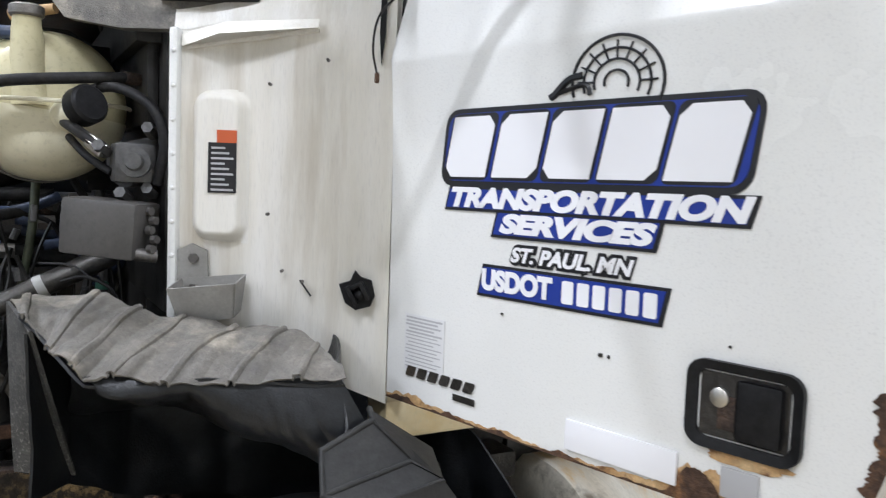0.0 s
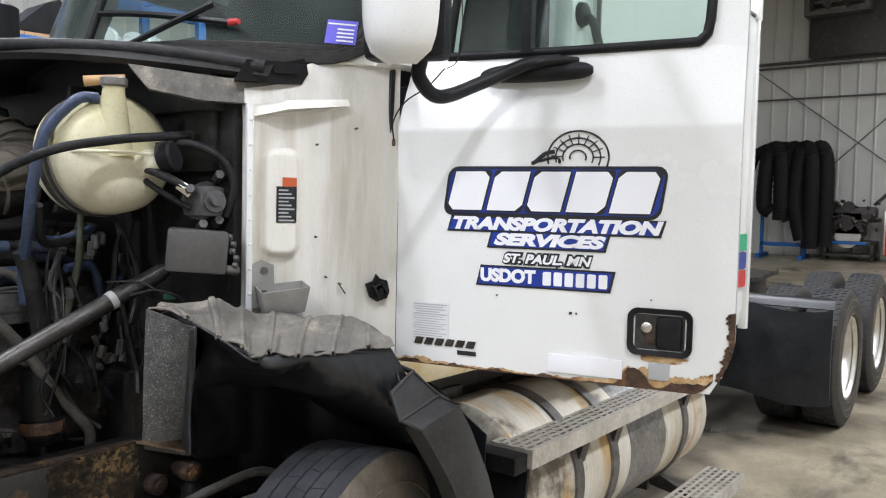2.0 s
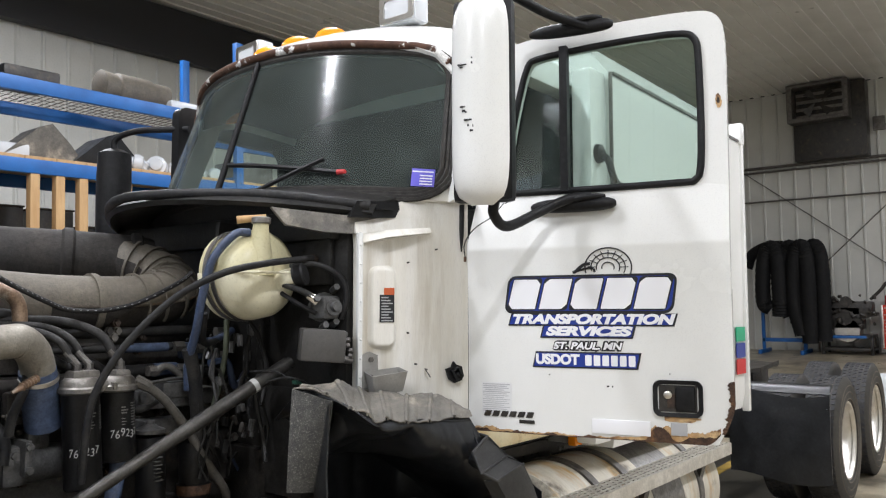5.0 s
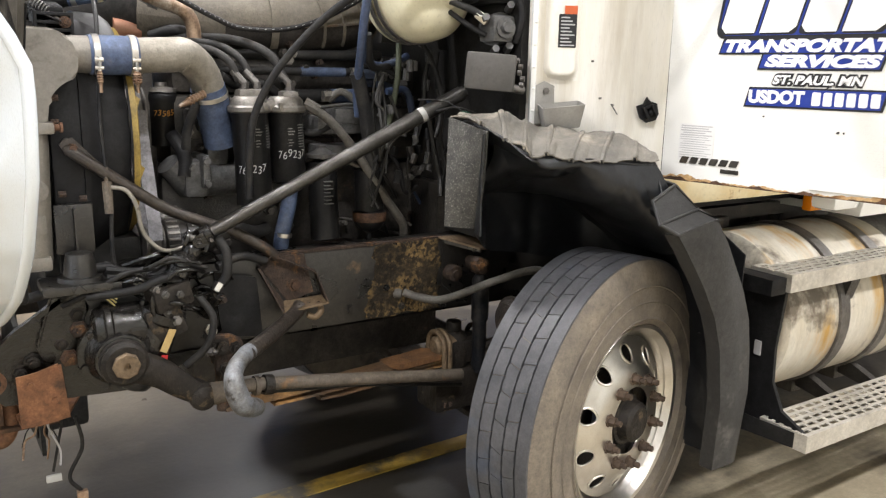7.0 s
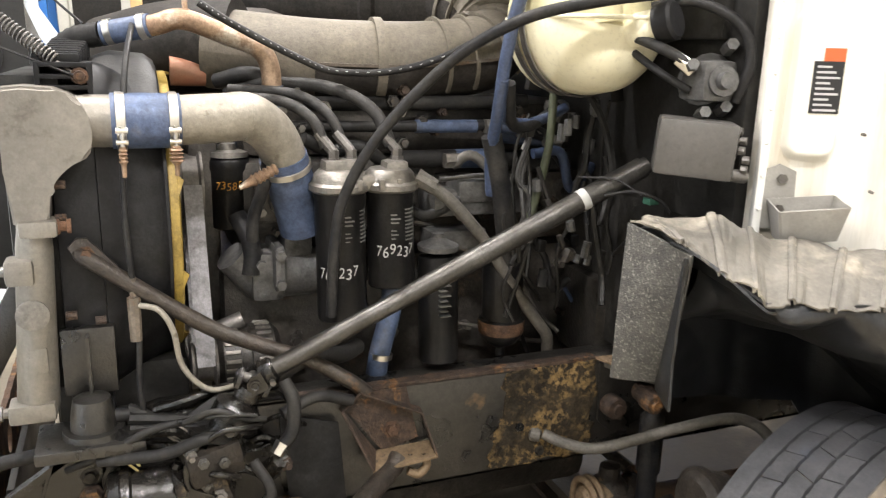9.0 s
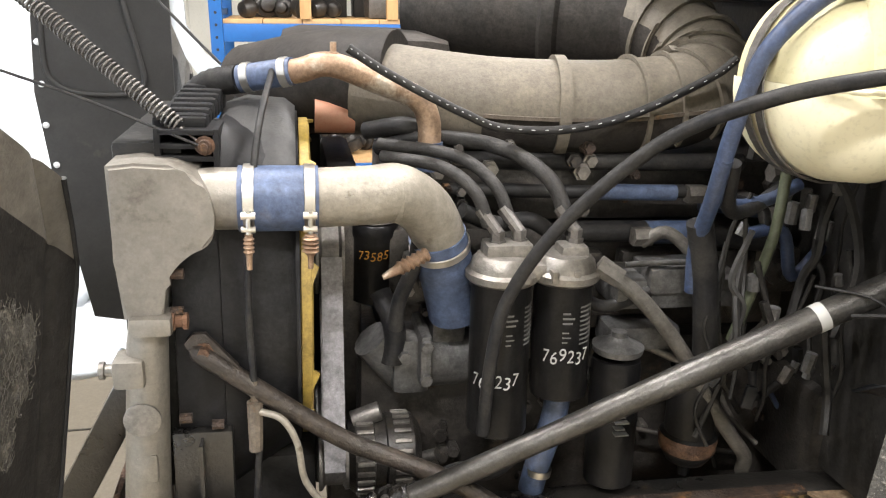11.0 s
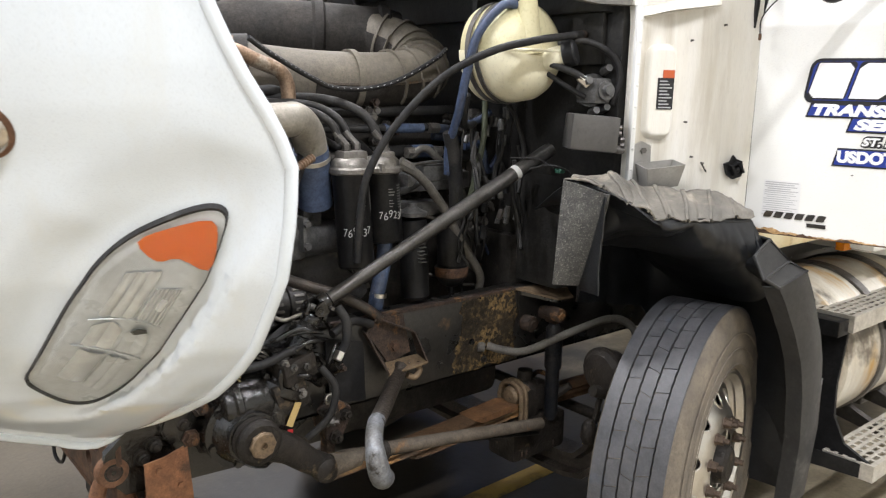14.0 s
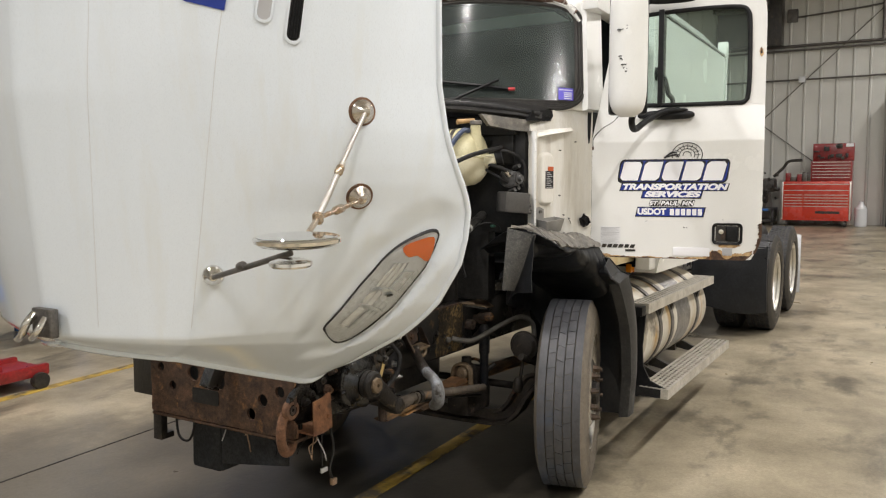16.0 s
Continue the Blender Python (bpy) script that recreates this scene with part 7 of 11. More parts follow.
lathe(bm, (-0.405, -0.315, 0.747), (-0.7, 0.6, 0.1), [(0, 0.014), (0.01, 0.018), (0.025, 0.018), (0.03, 0.008)], 10)
part("brake_hose", bm, GREYHOSE, truck, "grey brake hose")


# ---- wheels ----
def tyre_profile(r, w, rim, grooves):
    h = w / 2
    pts = [(-h * 0.80, rim), (-h * 0.98, rim + 0.04), (-h, rim + (r - rim) * 0.5), (-h * 0.96, r - 0.045), (-h * 0.84, r - 0.012), (-h * 0.80, r - 0.004)]
    xs = np.linspace(-h * 0.80, h * 0.80, 2 * grooves + 2)
    gw = 0.006
    for k in range(grooves):
        c = -h * 0.80 + h * 1.6 * (k + 1) / (grooves + 1)
        zr = r - 0.004 * abs(c / h) ** 2
        pts += [(c - gw, zr), (c - gw * 0.6, zr - 0.012), (c + gw * 0.6, zr - 0.012), (c + gw, zr)]
    pts += [(h * 0.80, r - 0.004), (h * 0.84, r - 0.012), (h * 0.96, r - 0.045), (h, rim + (r - rim) * 0.5), (h * 0.98, rim + 0.04), (h * 0.80, rim)]
    return pts


def wheel(name, m, r, w, dish, parent, label, drive):
    """A tyre on an aluminium disc wheel; local -y is the outer face."""
    wh = part(name, lathe(B(), (0, 0, 0), (0, 1, 0), tyre_profile(r, w, 0.295, 0 if drive else 4), 96, False), DRIVESIDE if drive else SIDEWALL, parent, label, m, 25)
    # tread ribs or blocks laid on the carcass
    bm = B()
    h = w / 2
    random.seed(7)
    if drive:
        rows = 5
        n = 62
        for k in range(rows):
            c = -h * 0.82 + h * 1.64 * (k + 0.5) / rows
            bw = h * 1.64 / rows * 0.40
            for i in range(n):
                a0 = 2 * math.pi * (i + (0.5 if k % 2 else 0)) / n
                ha = math.pi / n * 0.80
                quad = []
                for da, dy in ((-ha, -bw * 0.55), (-ha * 0.4, -bw), (ha * 0.6, -bw), (ha, bw * 0.55), (ha * 0.4, bw), (-ha * 0.6, bw)):
                    quad.append((a0 + da, c + dy))
                top = [bm.verts.new(((r + 0.001) * math.cos(a), y, (r + 0.001) * math.sin(a))) for a, y in quad]
                bot = [bm.verts.new(((r - 0.016) * math.cos(a), y, (r - 0.016) * math.sin(a))) for a, y in quad]
                bm.faces.new(top)
                for q in range(6):
                    bm.faces.new((top[q], top[(q + 1) % 6], bot[(q + 1) % 6], bot[q]))
    else:
        edges = [-h * 0.82 + h * 1.64 * k / 5 for k in range(6)]
        for k in range(5):
            n = 40 if 0 < k < 4 else 96
            gap = 0.035 if 0 < k < 4 else 0.0
            slant = (0, 0.10, -0.16, 0.10, 0)[k] * 2 * math.pi / n
            for i in range(n):
                sh = 0.33 * (k % 3)
                a0, a1 = 2 * math.pi * (i + gap / 2 + sh) / n, 2 * math.pi * (i + 1 - gap / 2 + sh) / n
                y0, y1 = edges[k] + 0.003, edges[k + 1] - 0.003
                zig = 0.001 if 0 < k < 4 else 0.0
                mids = 4
                prev = None
                for s in range(mids + 1):
                    a = a0 + (a1 - a0) * s / mids
                    dz = zig * (1 if s % 2 else -1)
                    cur = [bm.verts.new((q * math.cos(a + b), y + dz, q * math.sin(a + b))) for q, y, b in ((r - 0.012, y0, 0), (r + 0.003, y0, 0), (r + 0.003, y1, slant), (r - 0.012, y1, slant))]
                    if prev:
                        for q in range(3):
                            bm.faces.new((prev[q], prev[q + 1], cur[q + 1], cur[q]))
                    else:
                        bm.faces.new(cur)
                    prev = cur
                bm.faces.new(prev[::-1])
    tagged(part("tread", bm, TREAD if not drive else RUBBER, wh, "worn ribbed tread" if not drive else "blocky drive tread"), kind="stuff")
    # sidewall rings
    bm = B()
    for rr in (0.335, 0.39, 0.44):
        lathe(bm, (0, -h * (0.99 if rr < 0.36 else 1.0) - 0.0005, 0), (0, -1, 0), [(0, rr - 0.004), (0.0025, rr), (0, rr + 0.004)], 72, False)
    pieces("sidewall_ring", bm, SIDEWALL, wh)
    # rim, disc with hand holes, hub and nuts
    d = dish
    bm = B()
    lathe(bm, (0, -h * 0.80, 0), (0, 1, 0), [(0.012, 0.285), (-0.012, 0.300), (-0.016, 0.312), (-0.006, 0.318), (0.0, 0.306), (0.02, 0.288), (0.05, 0.268), (w * 0.8, 0.262)], 72, False)
    part("rim", bm, ALU, wh, "polished aluminium rim")
    bm = B()
    N, holes = 240, 10
    rad = [0.268, 0.246, 0.2415, 0.237, 0.2325, 0.228, 0.2235, 0.219, 0.2145, 0.210, 0.2055, 0.201, 0.1965, 0.192, 0.170, 0.110]
    key = ((0.0, -0.004, -0.010, -0.018, -0.026, -0.036, -0.05, -0.05) if d < 0 else (0.10, 0.13, 0.14, 0.145, 0.15, 0.155, 0.16, 0.16))
    off = [-h * 0.80 + 0.03 + lerp_table(-rr, (-0.268, -0.245, -0.232, -0.219, -0.206, -0.193, -0.170, -0.110), key) for rr in rad]
    grid_ = [[(rr, oo, 2 * math.pi * k / N) for k in range(N)] for rr, oo in zip(rad, off)]
    vv = [[bm.verts.new((rr * math.cos(a), oo, rr * math.sin(a))) for rr, oo, a in row] for row in grid_]
    for i in range(len(rad) - 1):
        for k in range(N):
            ph = (k + 0.5) / N * holes % 1.0
            da = (ph - 0.5) * 2 * math.pi / holes * 0.219
            rm = (rad[i] + rad[i + 1]) / 2 - 0.2195
            if da * da / 0.026 ** 2 + rm * rm / 0.027 ** 2 < 1:
                continue
            bm.faces.new((vv[i][k], vv[i][(k + 1) % N], vv[i + 1][(k + 1) % N], vv[i + 1][k]))
    part("disc", bm, ALU, wh, "aluminium disc with round hand holes")
    bm = B()
    for k in range(holes):
        ring_ = []
        for q in range(25):
            b_ = 2 * math.pi * q / 24
            rr = 0.2195 + 0.0275 * math.sin(b_)
            a = 2 * math.pi * (k + 0.5) / holes + 0.0268 * math.cos(b_) / 0.219
            yy_ = -h * 0.80 + 0.03 + lerp_table(-rr, (-0.268, -0.245, -0.232, -0.219, -0.206, -0.193, -0.170, -0.110), key)
            ring_.append((rr * math.cos(a), yy_, rr * math.sin(a)))
        tube(bm, ring_, 0.0042, 6, 1)
    pieces("hole_rim", bm, ALU, wh)
    bm = B()
    lathe(bm, (0, off[7] + 0.05, 0), (0, 1, 0), [(0, 0.262), (0.01, 0.262), (0.01, 0.10), (0, 0.10)], 40, False)
    part("drum", bm, DARKSTEEL, wh)
    y0 = off[-1]
    bm = B()
    if d < 0:
        lathe(bm, (0, y0, 0), (0, -1, 0), [(-0.05, 0.100), (-0.045, 0.086), (-0.012, 0.082), (-0.008, 0.070), (0.022, 0.064), (0.032, 0.052), (0.034, 0.0)], 30)
        lathe(bm, (0, y0, 0), (0, -1, 0), [(-0.06, 0.112), (-0.05, 0.112), (-0.05, 0.05), (-0.06, 0.05)], 30, False)
    else:
        lathe(bm, (0, y0, 0), (0, -1, 0), [(-0.02, 0.14), (0.0, 0.112), (0.06, 0.105), (0.07, 0.09), (0.09, 0.085), (0.095, 0.0)], 30)
    part("hub", bm, GRIME if d < 0 else ALUDULL, wh, "oily hub")
    bm = B()
    for k in range(10):
        a = 2 * math.pi * (k + 0.5) / 10
        p = (0.1425 * math.cos(a), y0, 0.1425 * math.sin(a))
        lathe(bm, p, (0, -1, 0), [(0, 0.021), (0.005, 0.021), (0.005, 0.0165), (0.026, 0.0155), (0.026, 0.0095), (0.043, 0.0095), (0.043, 0)], 6)
    pieces("wheel_nut", bm, NUT if d < 0 else STEEL, wh, "rusty wheel nut on its stud")
    return wh


FR = 0.522
FW = pose(0.03, -0.855, FR - 0.089, 0, 0, 15)
wheel("front_wheel", FW, FR, 0.275, -1, truck, "worn steer tyre on an aluminium wheel, turned outward", False)
m2 = pose(0.03, side(-0.855), FR - 0.089, 0, 0, 15) @ pose(0, 0, 0, 0, 0, 180)
wheel("front_wheel", m2, FR, 0.275, -1, truck, "far steer tyre on an aluminium wheel", False)
REAR_Y, RR = -1.13, 0.516


def rear_z(x):
    return RR - 0.09 + 0.0306 * x


proto = wheel("drive_wheel", pose(5.02, REAR_Y, rear_z(5.02)), RR, 0.27, 1, truck, "drive tyre on a deep-dish aluminium wheel", True)


def copy_part(ob, m):
    made = {}
    for o in (ob, *ob.children_recursive):
        made[o] = o.copy()
        scene.collection.objects.link(made[o])
        made[o].parent = made.get(o.parent, o.parent)
    made[ob].matrix_basis = m
    return made[ob]


for x in (5.02, 6.32):
    for y, turn in ((REAR_Y, 0), (REAR_Y + 0.33, 180), (side(REAR_Y), 180), (side(REAR_Y) - 0.33, 0)):
        if (x, y) != (5.02, REAR_Y):
            copy_part(proto, pose(x, y, rear_z(x), 0, 0, turn))
bm = B()
for x in (5.02, 6.32):
    rod(bm, (x, REAR_Y + 0.1, rear_z(x)), (x, side(REAR_Y) - 0.1, rear_z(x)), 0.07, 0.07, 18)
    lathe(bm, (x - 0.2, YC, rear_z(x)), (1, 0, 0), [(0, 0.08), (0.05, 0.18), (0.2, 0.22), (0.32, 0.18), (0.38, 0.05)], 20)
pieces("drive_axle", bm, DARKSTEEL, truck)
for x in (3.4, 4.4, 5.6, 6.9):
    part("crossmember", bx(B(), (x, -0.22, 0.66), (x + 0.08, side(-0.22), 0.88), 0.01), RAIL, truck)
# coupling plate and air lines behind the cab
bm = B()
slab(bm, [(5.1, -0.35, 1.06), (5.3, -0.50, 1.08), (5.9, -0.50, 1.12), (6.15, -0.42, 1.08), (6.15, -0.1, 1.06), (5.9, -0.02, 1.12), (5.9, 0.14, 1.12), (6.15, 0.22, 1.06), (6.15, 0.54, 1.08), (5.9, 0.62, 1.12), (5.3, 0.62, 1.08), (5.1, 0.47, 1.06)], (0, 0, 0.04))
bx(bm, (5.4, -0.40, 0.9), (5.9, -0.25, 1.1), 0.01)
bx(bm, (5.4, 0.37, 0.9), (5.9, 0.52, 1.1), 0.01)
part("fifth_wheel", bm, DARKSTEEL, truck, "greasy fifth wheel plate")
bm = B()
tube(bm, [(3.1, -0.3, 1.5), (3.6, -0.35, 1.15), (4.3, -0.40, 1.12), (4.7, -0.42, 1.05)], 0.016, 8)
tube(bm, [(3.1, -0.15, 1.4), (3.7, -0.45, 1.05), (4.2, -0.5, 1.14), (4.9, -0.3, 0.95)], 0.014, 8)
tube(bm, [(3.1, 0.1, 1.4), (3.7, -0.2, 1.08), (4.4, -0.3, 1.15), (4.9, -0.1, 0.95)], 0.014, 8)
pieces("air_line", bm, HOSE, truck)
# quarter fender ahead of the drive wheels, rear flap
bm = B()
YF0, YF1 = -1.25, -0.50
sheet(bm, lambda u, v: (4.40 - 0.02 * math.sin(math.pi * v), YF0 + (YF1 - YF0) * u, 0.33 + 0.66 * v - 0.03 * math.sin(5 * u)), 12, 14, 0.012)
sheet(bm, lambda u, v: (4.40 + 0.10 * v ** 1.3, YF0 + (YF1 - YF0) * u, 0.99 + 0.06 * math.sin(math.pi / 2 * v)), 12, 6, 0.012)
part("quarter_fender", bm, LINER, truck, "black rubber quarter fender with a ragged lower edge")
part("rear_flap", bx(B(), (6.95, -1.27, 0.25), (6.962, -0.62, 1.0), 0.003), CARDWHITE, truck, "pale mud flap")

# ---- fender liner over the front wheel ----
def along(u, pts):
    """A point on a polyline of places, by u 0..1 over equal steps."""
    ts = [k / (len(pts) - 1) for k in range(len(pts))]
    return Vector([float(np.interp(u, ts, [p[c] for p in pts])) for c in range(3)])


def crumple(a, b, depth):
    """Sharp dents and ridges of creased plastic."""
    r = 1 - abs(noise.noise(Vector((a, b, 0.7)))) * 2.4
    q = 1 - abs(noise.noise(Vector((a * 2.1 + 4, b * 2.3 - 2, 3.1)))) * 2.4
    return depth * (max(-0.6, r) * 0.7 + max(-0.6, q) * 0.3 - 0.45)


BACK = [Vector(p) for p in ((-0.46, -0.69, 1.381), (-0.306, -0.755, 1.395), (-0.217, -0.79, 1.355), (-0.10, -0.85, 1.345), (0.014, -0.91, 1.335), (0.055, -0.985, 1.292))]
OUTER = [Vector(p) for p in ((-0.448, -0.80, 1.376), (-0.405, -0.90, 1.328), (-0.36, -0.955, 1.296), (-0.25, -0.97, 1.280), (-0.10, -0.985, 1.272), (0.062, -1.01, 1.272))]
bm = B()


def strip(u, v):
    b, o = along(u, BACK), along(u, OUTER)
    p = b.lerp(o, v)
    f = abs((u * 7.0 + 0.25) % 1.0 - 0.5)
    rib = 0.006 if f < 0.045 else (-0.003 if f < 0.085 else 0.0)
    p.z += rib + 0.006 * math.sin(math.pi * v) - 0.004 * v * min(1.0, f / 0.3)
    p.z += 0.012 * noise.noise(Vector((9 * u, 2.2 * v, 5.0))) + 0.004 * noise.noise(Vector((30 * u, 6 * v, 9.0)))
    p.y += (0.010 * noise.noise(Vector((22 * u, 0, 2.0))) - 0.012 * (0.5 - f)) * v
    return p


sheet(bm, strip, 300, 10, 0.004)
part("liner_top", bm, LINERTOP, truck, "scuffed grey ribbed top of the fender liner")
bm = B()


def facet(u, v):
    top = Vector((-0.46, -0.69, 1.381)).lerp(Vector((-0.43, -0.84, 1.352)), u)
    low = Vector((-0.452, -0.655, 1.055)).lerp(Vector((-0.35, -0.685, 1.045)), u)
    p = top.lerp(low, v)
    return p + Vector((-0.008 * math.sin(math.pi * u) * math.sin(2.4 * v), -0.01 * math.sin(math.pi * v) * u, 0))


sheet(bm, facet, 8, 16, 0.006)
part("liner_front", bm, material("grained_fender_plastic", (0.06, 0.06, 0.058), 0.55, 0, (0.11, 0.108, 0.10), 30, 0.3, 260, 0.9, stain=(0.26, 0.25, 0.23), stain_scale=190, stain_at=0.54, stain_soft=0.1, mottle=0.3), truck, "grained front edge of the fender liner")
ARCH = [Vector(p) for p in ((0.055, -0.985, 1.292), (0.05, -1.03, 1.20), (0.03, -1.09, 1.11), (0.20, -1.085, 1.02), (0.32, -1.08, 0.86), (0.39, -1.075, 0.66), (0.43, -1.07, 0.45), (0.45, -1.06, 0.22))]
bm = B()


def bowl_rear(u, v):
    p = along(u, ARCH)
    p.y += (-0.46 - p.y) * v
    p.x += 0.06 * math.sin(math.pi * v) * (1 - u) + 0.012 * math.sin(9 * v + 7 * u)
    p.z += 0.03 * math.sin(math.pi * v) * (1 - u)
    return p


sheet(bm, bowl_rear, 44, 14, 0.005)


def bowl_roof(u, v):
    o = along(u, OUTER)
    q = Vector((o.x * 0.8 + 0.02, -0.46, 1.27 - 0.05 * u))
    p = o.lerp(q, v)
    p.z += 0.03 * math.sin(math.pi * v) + 0.010 * math.sin(11 * u + 5 * v) - 0.006
    return p


sheet(bm, bowl_roof, 40, 12, 0.005)


WALL_XY = [Vector(p) for p in ((-0.435, -0.83, 0), (-0.36, -0.69, 0), (-0.24, -0.575, 0), (-0.02, -0.53, 0), (0.20, -0.56, 0), (0.35, -0.68, 0), (0.43, -0.88, 0), (0.45, -1.06, 0))]


def bowl_wall(u, v):
    a = along(u, WALL_XY)
    z0 = lerp_table(u, (0, 0.14, 0.3, 0.55, 0.7, 1), (1.05, 1.03, 0.94, 0.86, 0.55, 0.22))
    z1 = lerp_table(u, (0, 0.14, 0.4, 0.7, 0.85, 1), (1.345, 1.33, 1.29, 1.20, 1.08, 0.95))
    fold = crumple(4.5 * u, 1.6 * v, 0.026) + 0.006 * math.sin(11 * u + 4 * v)
    return (a.x + fold * 0.5, a.y + fold, z0 + (z1 - z0) * v)


sheet(bm, bowl_wall, 120, 40, 0.005)
SK_TOP = [Vector(p) for p in ((-0.43, -0.83, 1.36), (-0.36, -0.945, 1.292), (-0.187, -0.966, 1.272), (-0.06, -0.978, 1.268), (0.055, -0.998, 1.268))]
SK_LOW = [Vector(p) for p in ((-0.36, -0.78, 1.27), (-0.27, -0.86, 1.23), (-0.148, -0.90, 1.187), (0.026, -0.95, 1.095), (0.215, -1.01, 0.961))]
SK_IN = [Vector(p) for p in ((-0.38, -0.60, 1.10), (-0.20, -0.52, 1.12), (-0.02, -0.49, 1.13), (0.14, -0.49, 1.10), (0.30, -0.49, 0.98))]


def skirt(u, v):
    a, b, c = along(u, SK_TOP), along(u, SK_LOW), along(u, SK_IN)
    p = a * (1 - v) ** 2 + b * 2 * v * (1 - v) + c * v * v
    p = p + (b - (a * 0.25 + b * 0.5 + c * 0.25)) * (4 * v * (1 - v)) * 0.8
    fold = crumple(3.6 * u, 1.4 * v, 0.026) + 0.008 * math.sin(13 * u + 6 * v)
    return p + Vector((0.3, 0.8, 0.5)) * fold * min(1.0, 2.2 * math.sin(math.pi * v))


sheet(bm, skirt, 110, 50, 0.004)
part("liner_bowl", bm, LINER, truck, "black crumpled wheel-house liner")
# grey knee and outer lip of the fender's rear leg
LIPGREY = material("grey_fender_lip", (0.05, 0.05, 0.05), 0.5, 0, (0.075, 0.074, 0.071), 7, 0.3, 160, 0.2, stain=(0.19, 0.18, 0.165), stain_scale=5, stain_at=0.62, stain_soft=0.2, mottle=0.25)
LIP_IN = [Vector(p) for p in ((0.045, -1.125, 1.066), (0.085, -1.13, 1.012), (0.173, -1.13, 0.894), (0.235, -1.13, 0.79), (0.283, -1.125, 0.671), (0.318, -1.12, 0.484), (0.335, -1.10, 0.24))]
LIP_OUT = [Vector(p) for p in ((0.204, -1.13, 1.10), (0.263, -1.13, 1.023), (0.364, -1.125, 0.865), (0.415, -1.12, 0.76), (0.445, -1.115, 0.64), (0.465, -1.11, 0.50), (0.455, -1.095, 0.24))]


def lip(u, v):
    """v 0..0.15 turned-in edge, 0.15..0.85 the face, 0.85..1 the rear return."""
    a, b = along(u, LIP_IN), along(u, LIP_OUT)
    if v < 0.15:
        return a + Vector((0.01, 0.06, -0.01)) * (1 - v / 0.15)
    if v > 0.85:
        return b + Vector((0.02, 0.10, 0.0)) * ((v - 0.85) / 0.15)
    t = (v - 0.15) / 0.7
    return a.lerp(b, t) + Vector((0, -0.012 * math.sin(math.pi * t), 0.008 * math.sin(math.pi * t)))


bm = B()
sheet(bm, lip, 44, 20, 0.006)
part("fender_lip", bm, LIPGREY, truck, "grey outer lip of the fender leg", angle=28)
bm = B()
K = [Vector(p) for p in ((0.0, -1.06, 1.158), (0.10, -1.05, 1.198), (0.16, -1.09, 1.128), (-0.035, -1.12, 1.115), (0.204, -1.13, 1.10), (0.04, -1.0, 1.27), (0.12, -0.99, 1.20), (0.24, -1.02, 1.12))]
KC, KF = Vector((-0.012, -1.105, 1.098)), Vector((0.045, -1.125, 1.066))
for quad in ((K[0], K[1], K[2], KC), (KC, K[2], K[4], KF), (K[1], K[6], K[7], K[4], K[2])):
    slab(bm, quad, (0.006, 0.010, -0.004))
tube(bm, [K[6], K[1], K[0], KC, KF], 0.006, 8, 1)
tube(bm, [K[1], K[2], KC], 0.005, 8, 1)
tube(bm, [K[2], K[4], KF], 0.005, 8, 1)
part("fender_knee", bm, LIPGREY, truck, "scuffed grey folded knee of the fender")
# ---- fuel tank, straps and steps ----
bm = B()
lathe(bm, (0.64, -0.80, 0.66), (1, 0, 0), [(0, 0.0), (0.0, 0.20), (0.012, 0.285), (0.03, 0.305), (1.66, 0.305), (1.70, 0.29), (1.74, 0.20), (1.755, 0.0)], 64, False)
part("fuel_tank", bm, FUELTANK, truck, "round fuel tank in stained off-white paint")
part("bare_band", lathe(B(), (1.42, -0.80, 0.66), (1, 0, 0), [(0, 0.3055), (0.001, 0.3065), (0.36, 0.3065), (0.361, 0.3055)], 64, False), BAREALU, truck, "bare dark band of the tank")
for x in (0.95, 1.24, 1.98):
    part("tank_strap", lathe(B(), (x, -0.80, 0.66), (1, 0, 0), [(0, 0.306), (0.003, 0.315), (0.055, 0.315), (0.058, 0.306)], 64, False), STEEL, truck, "grey steel tank strap")
for x in (0.98, 1.26, 2.00):
    bm = B()
    slab(bm, [(x, -1.00, 0.868), (x, -1.12, 0.868), (x, -1.118, 0.82), (x, -1.085, 0.70), (x, -1.05, 0.72)], (0.055, 0, 0))
    slab(bm, [(x, -0.98, 0.42), (x, -0.94, 0.36), (x, -1.14, 0.325), (x, -1.14, 0.352)], (0.035, 0, 0))
    bx(bm, (x - 0.02, -0.95, 0.33), (x + 0.08, -0.5, 0.42), 0.01)
    pieces("tank_bracket", bm, DARKSTEEL, truck, "black tank and step bracket")


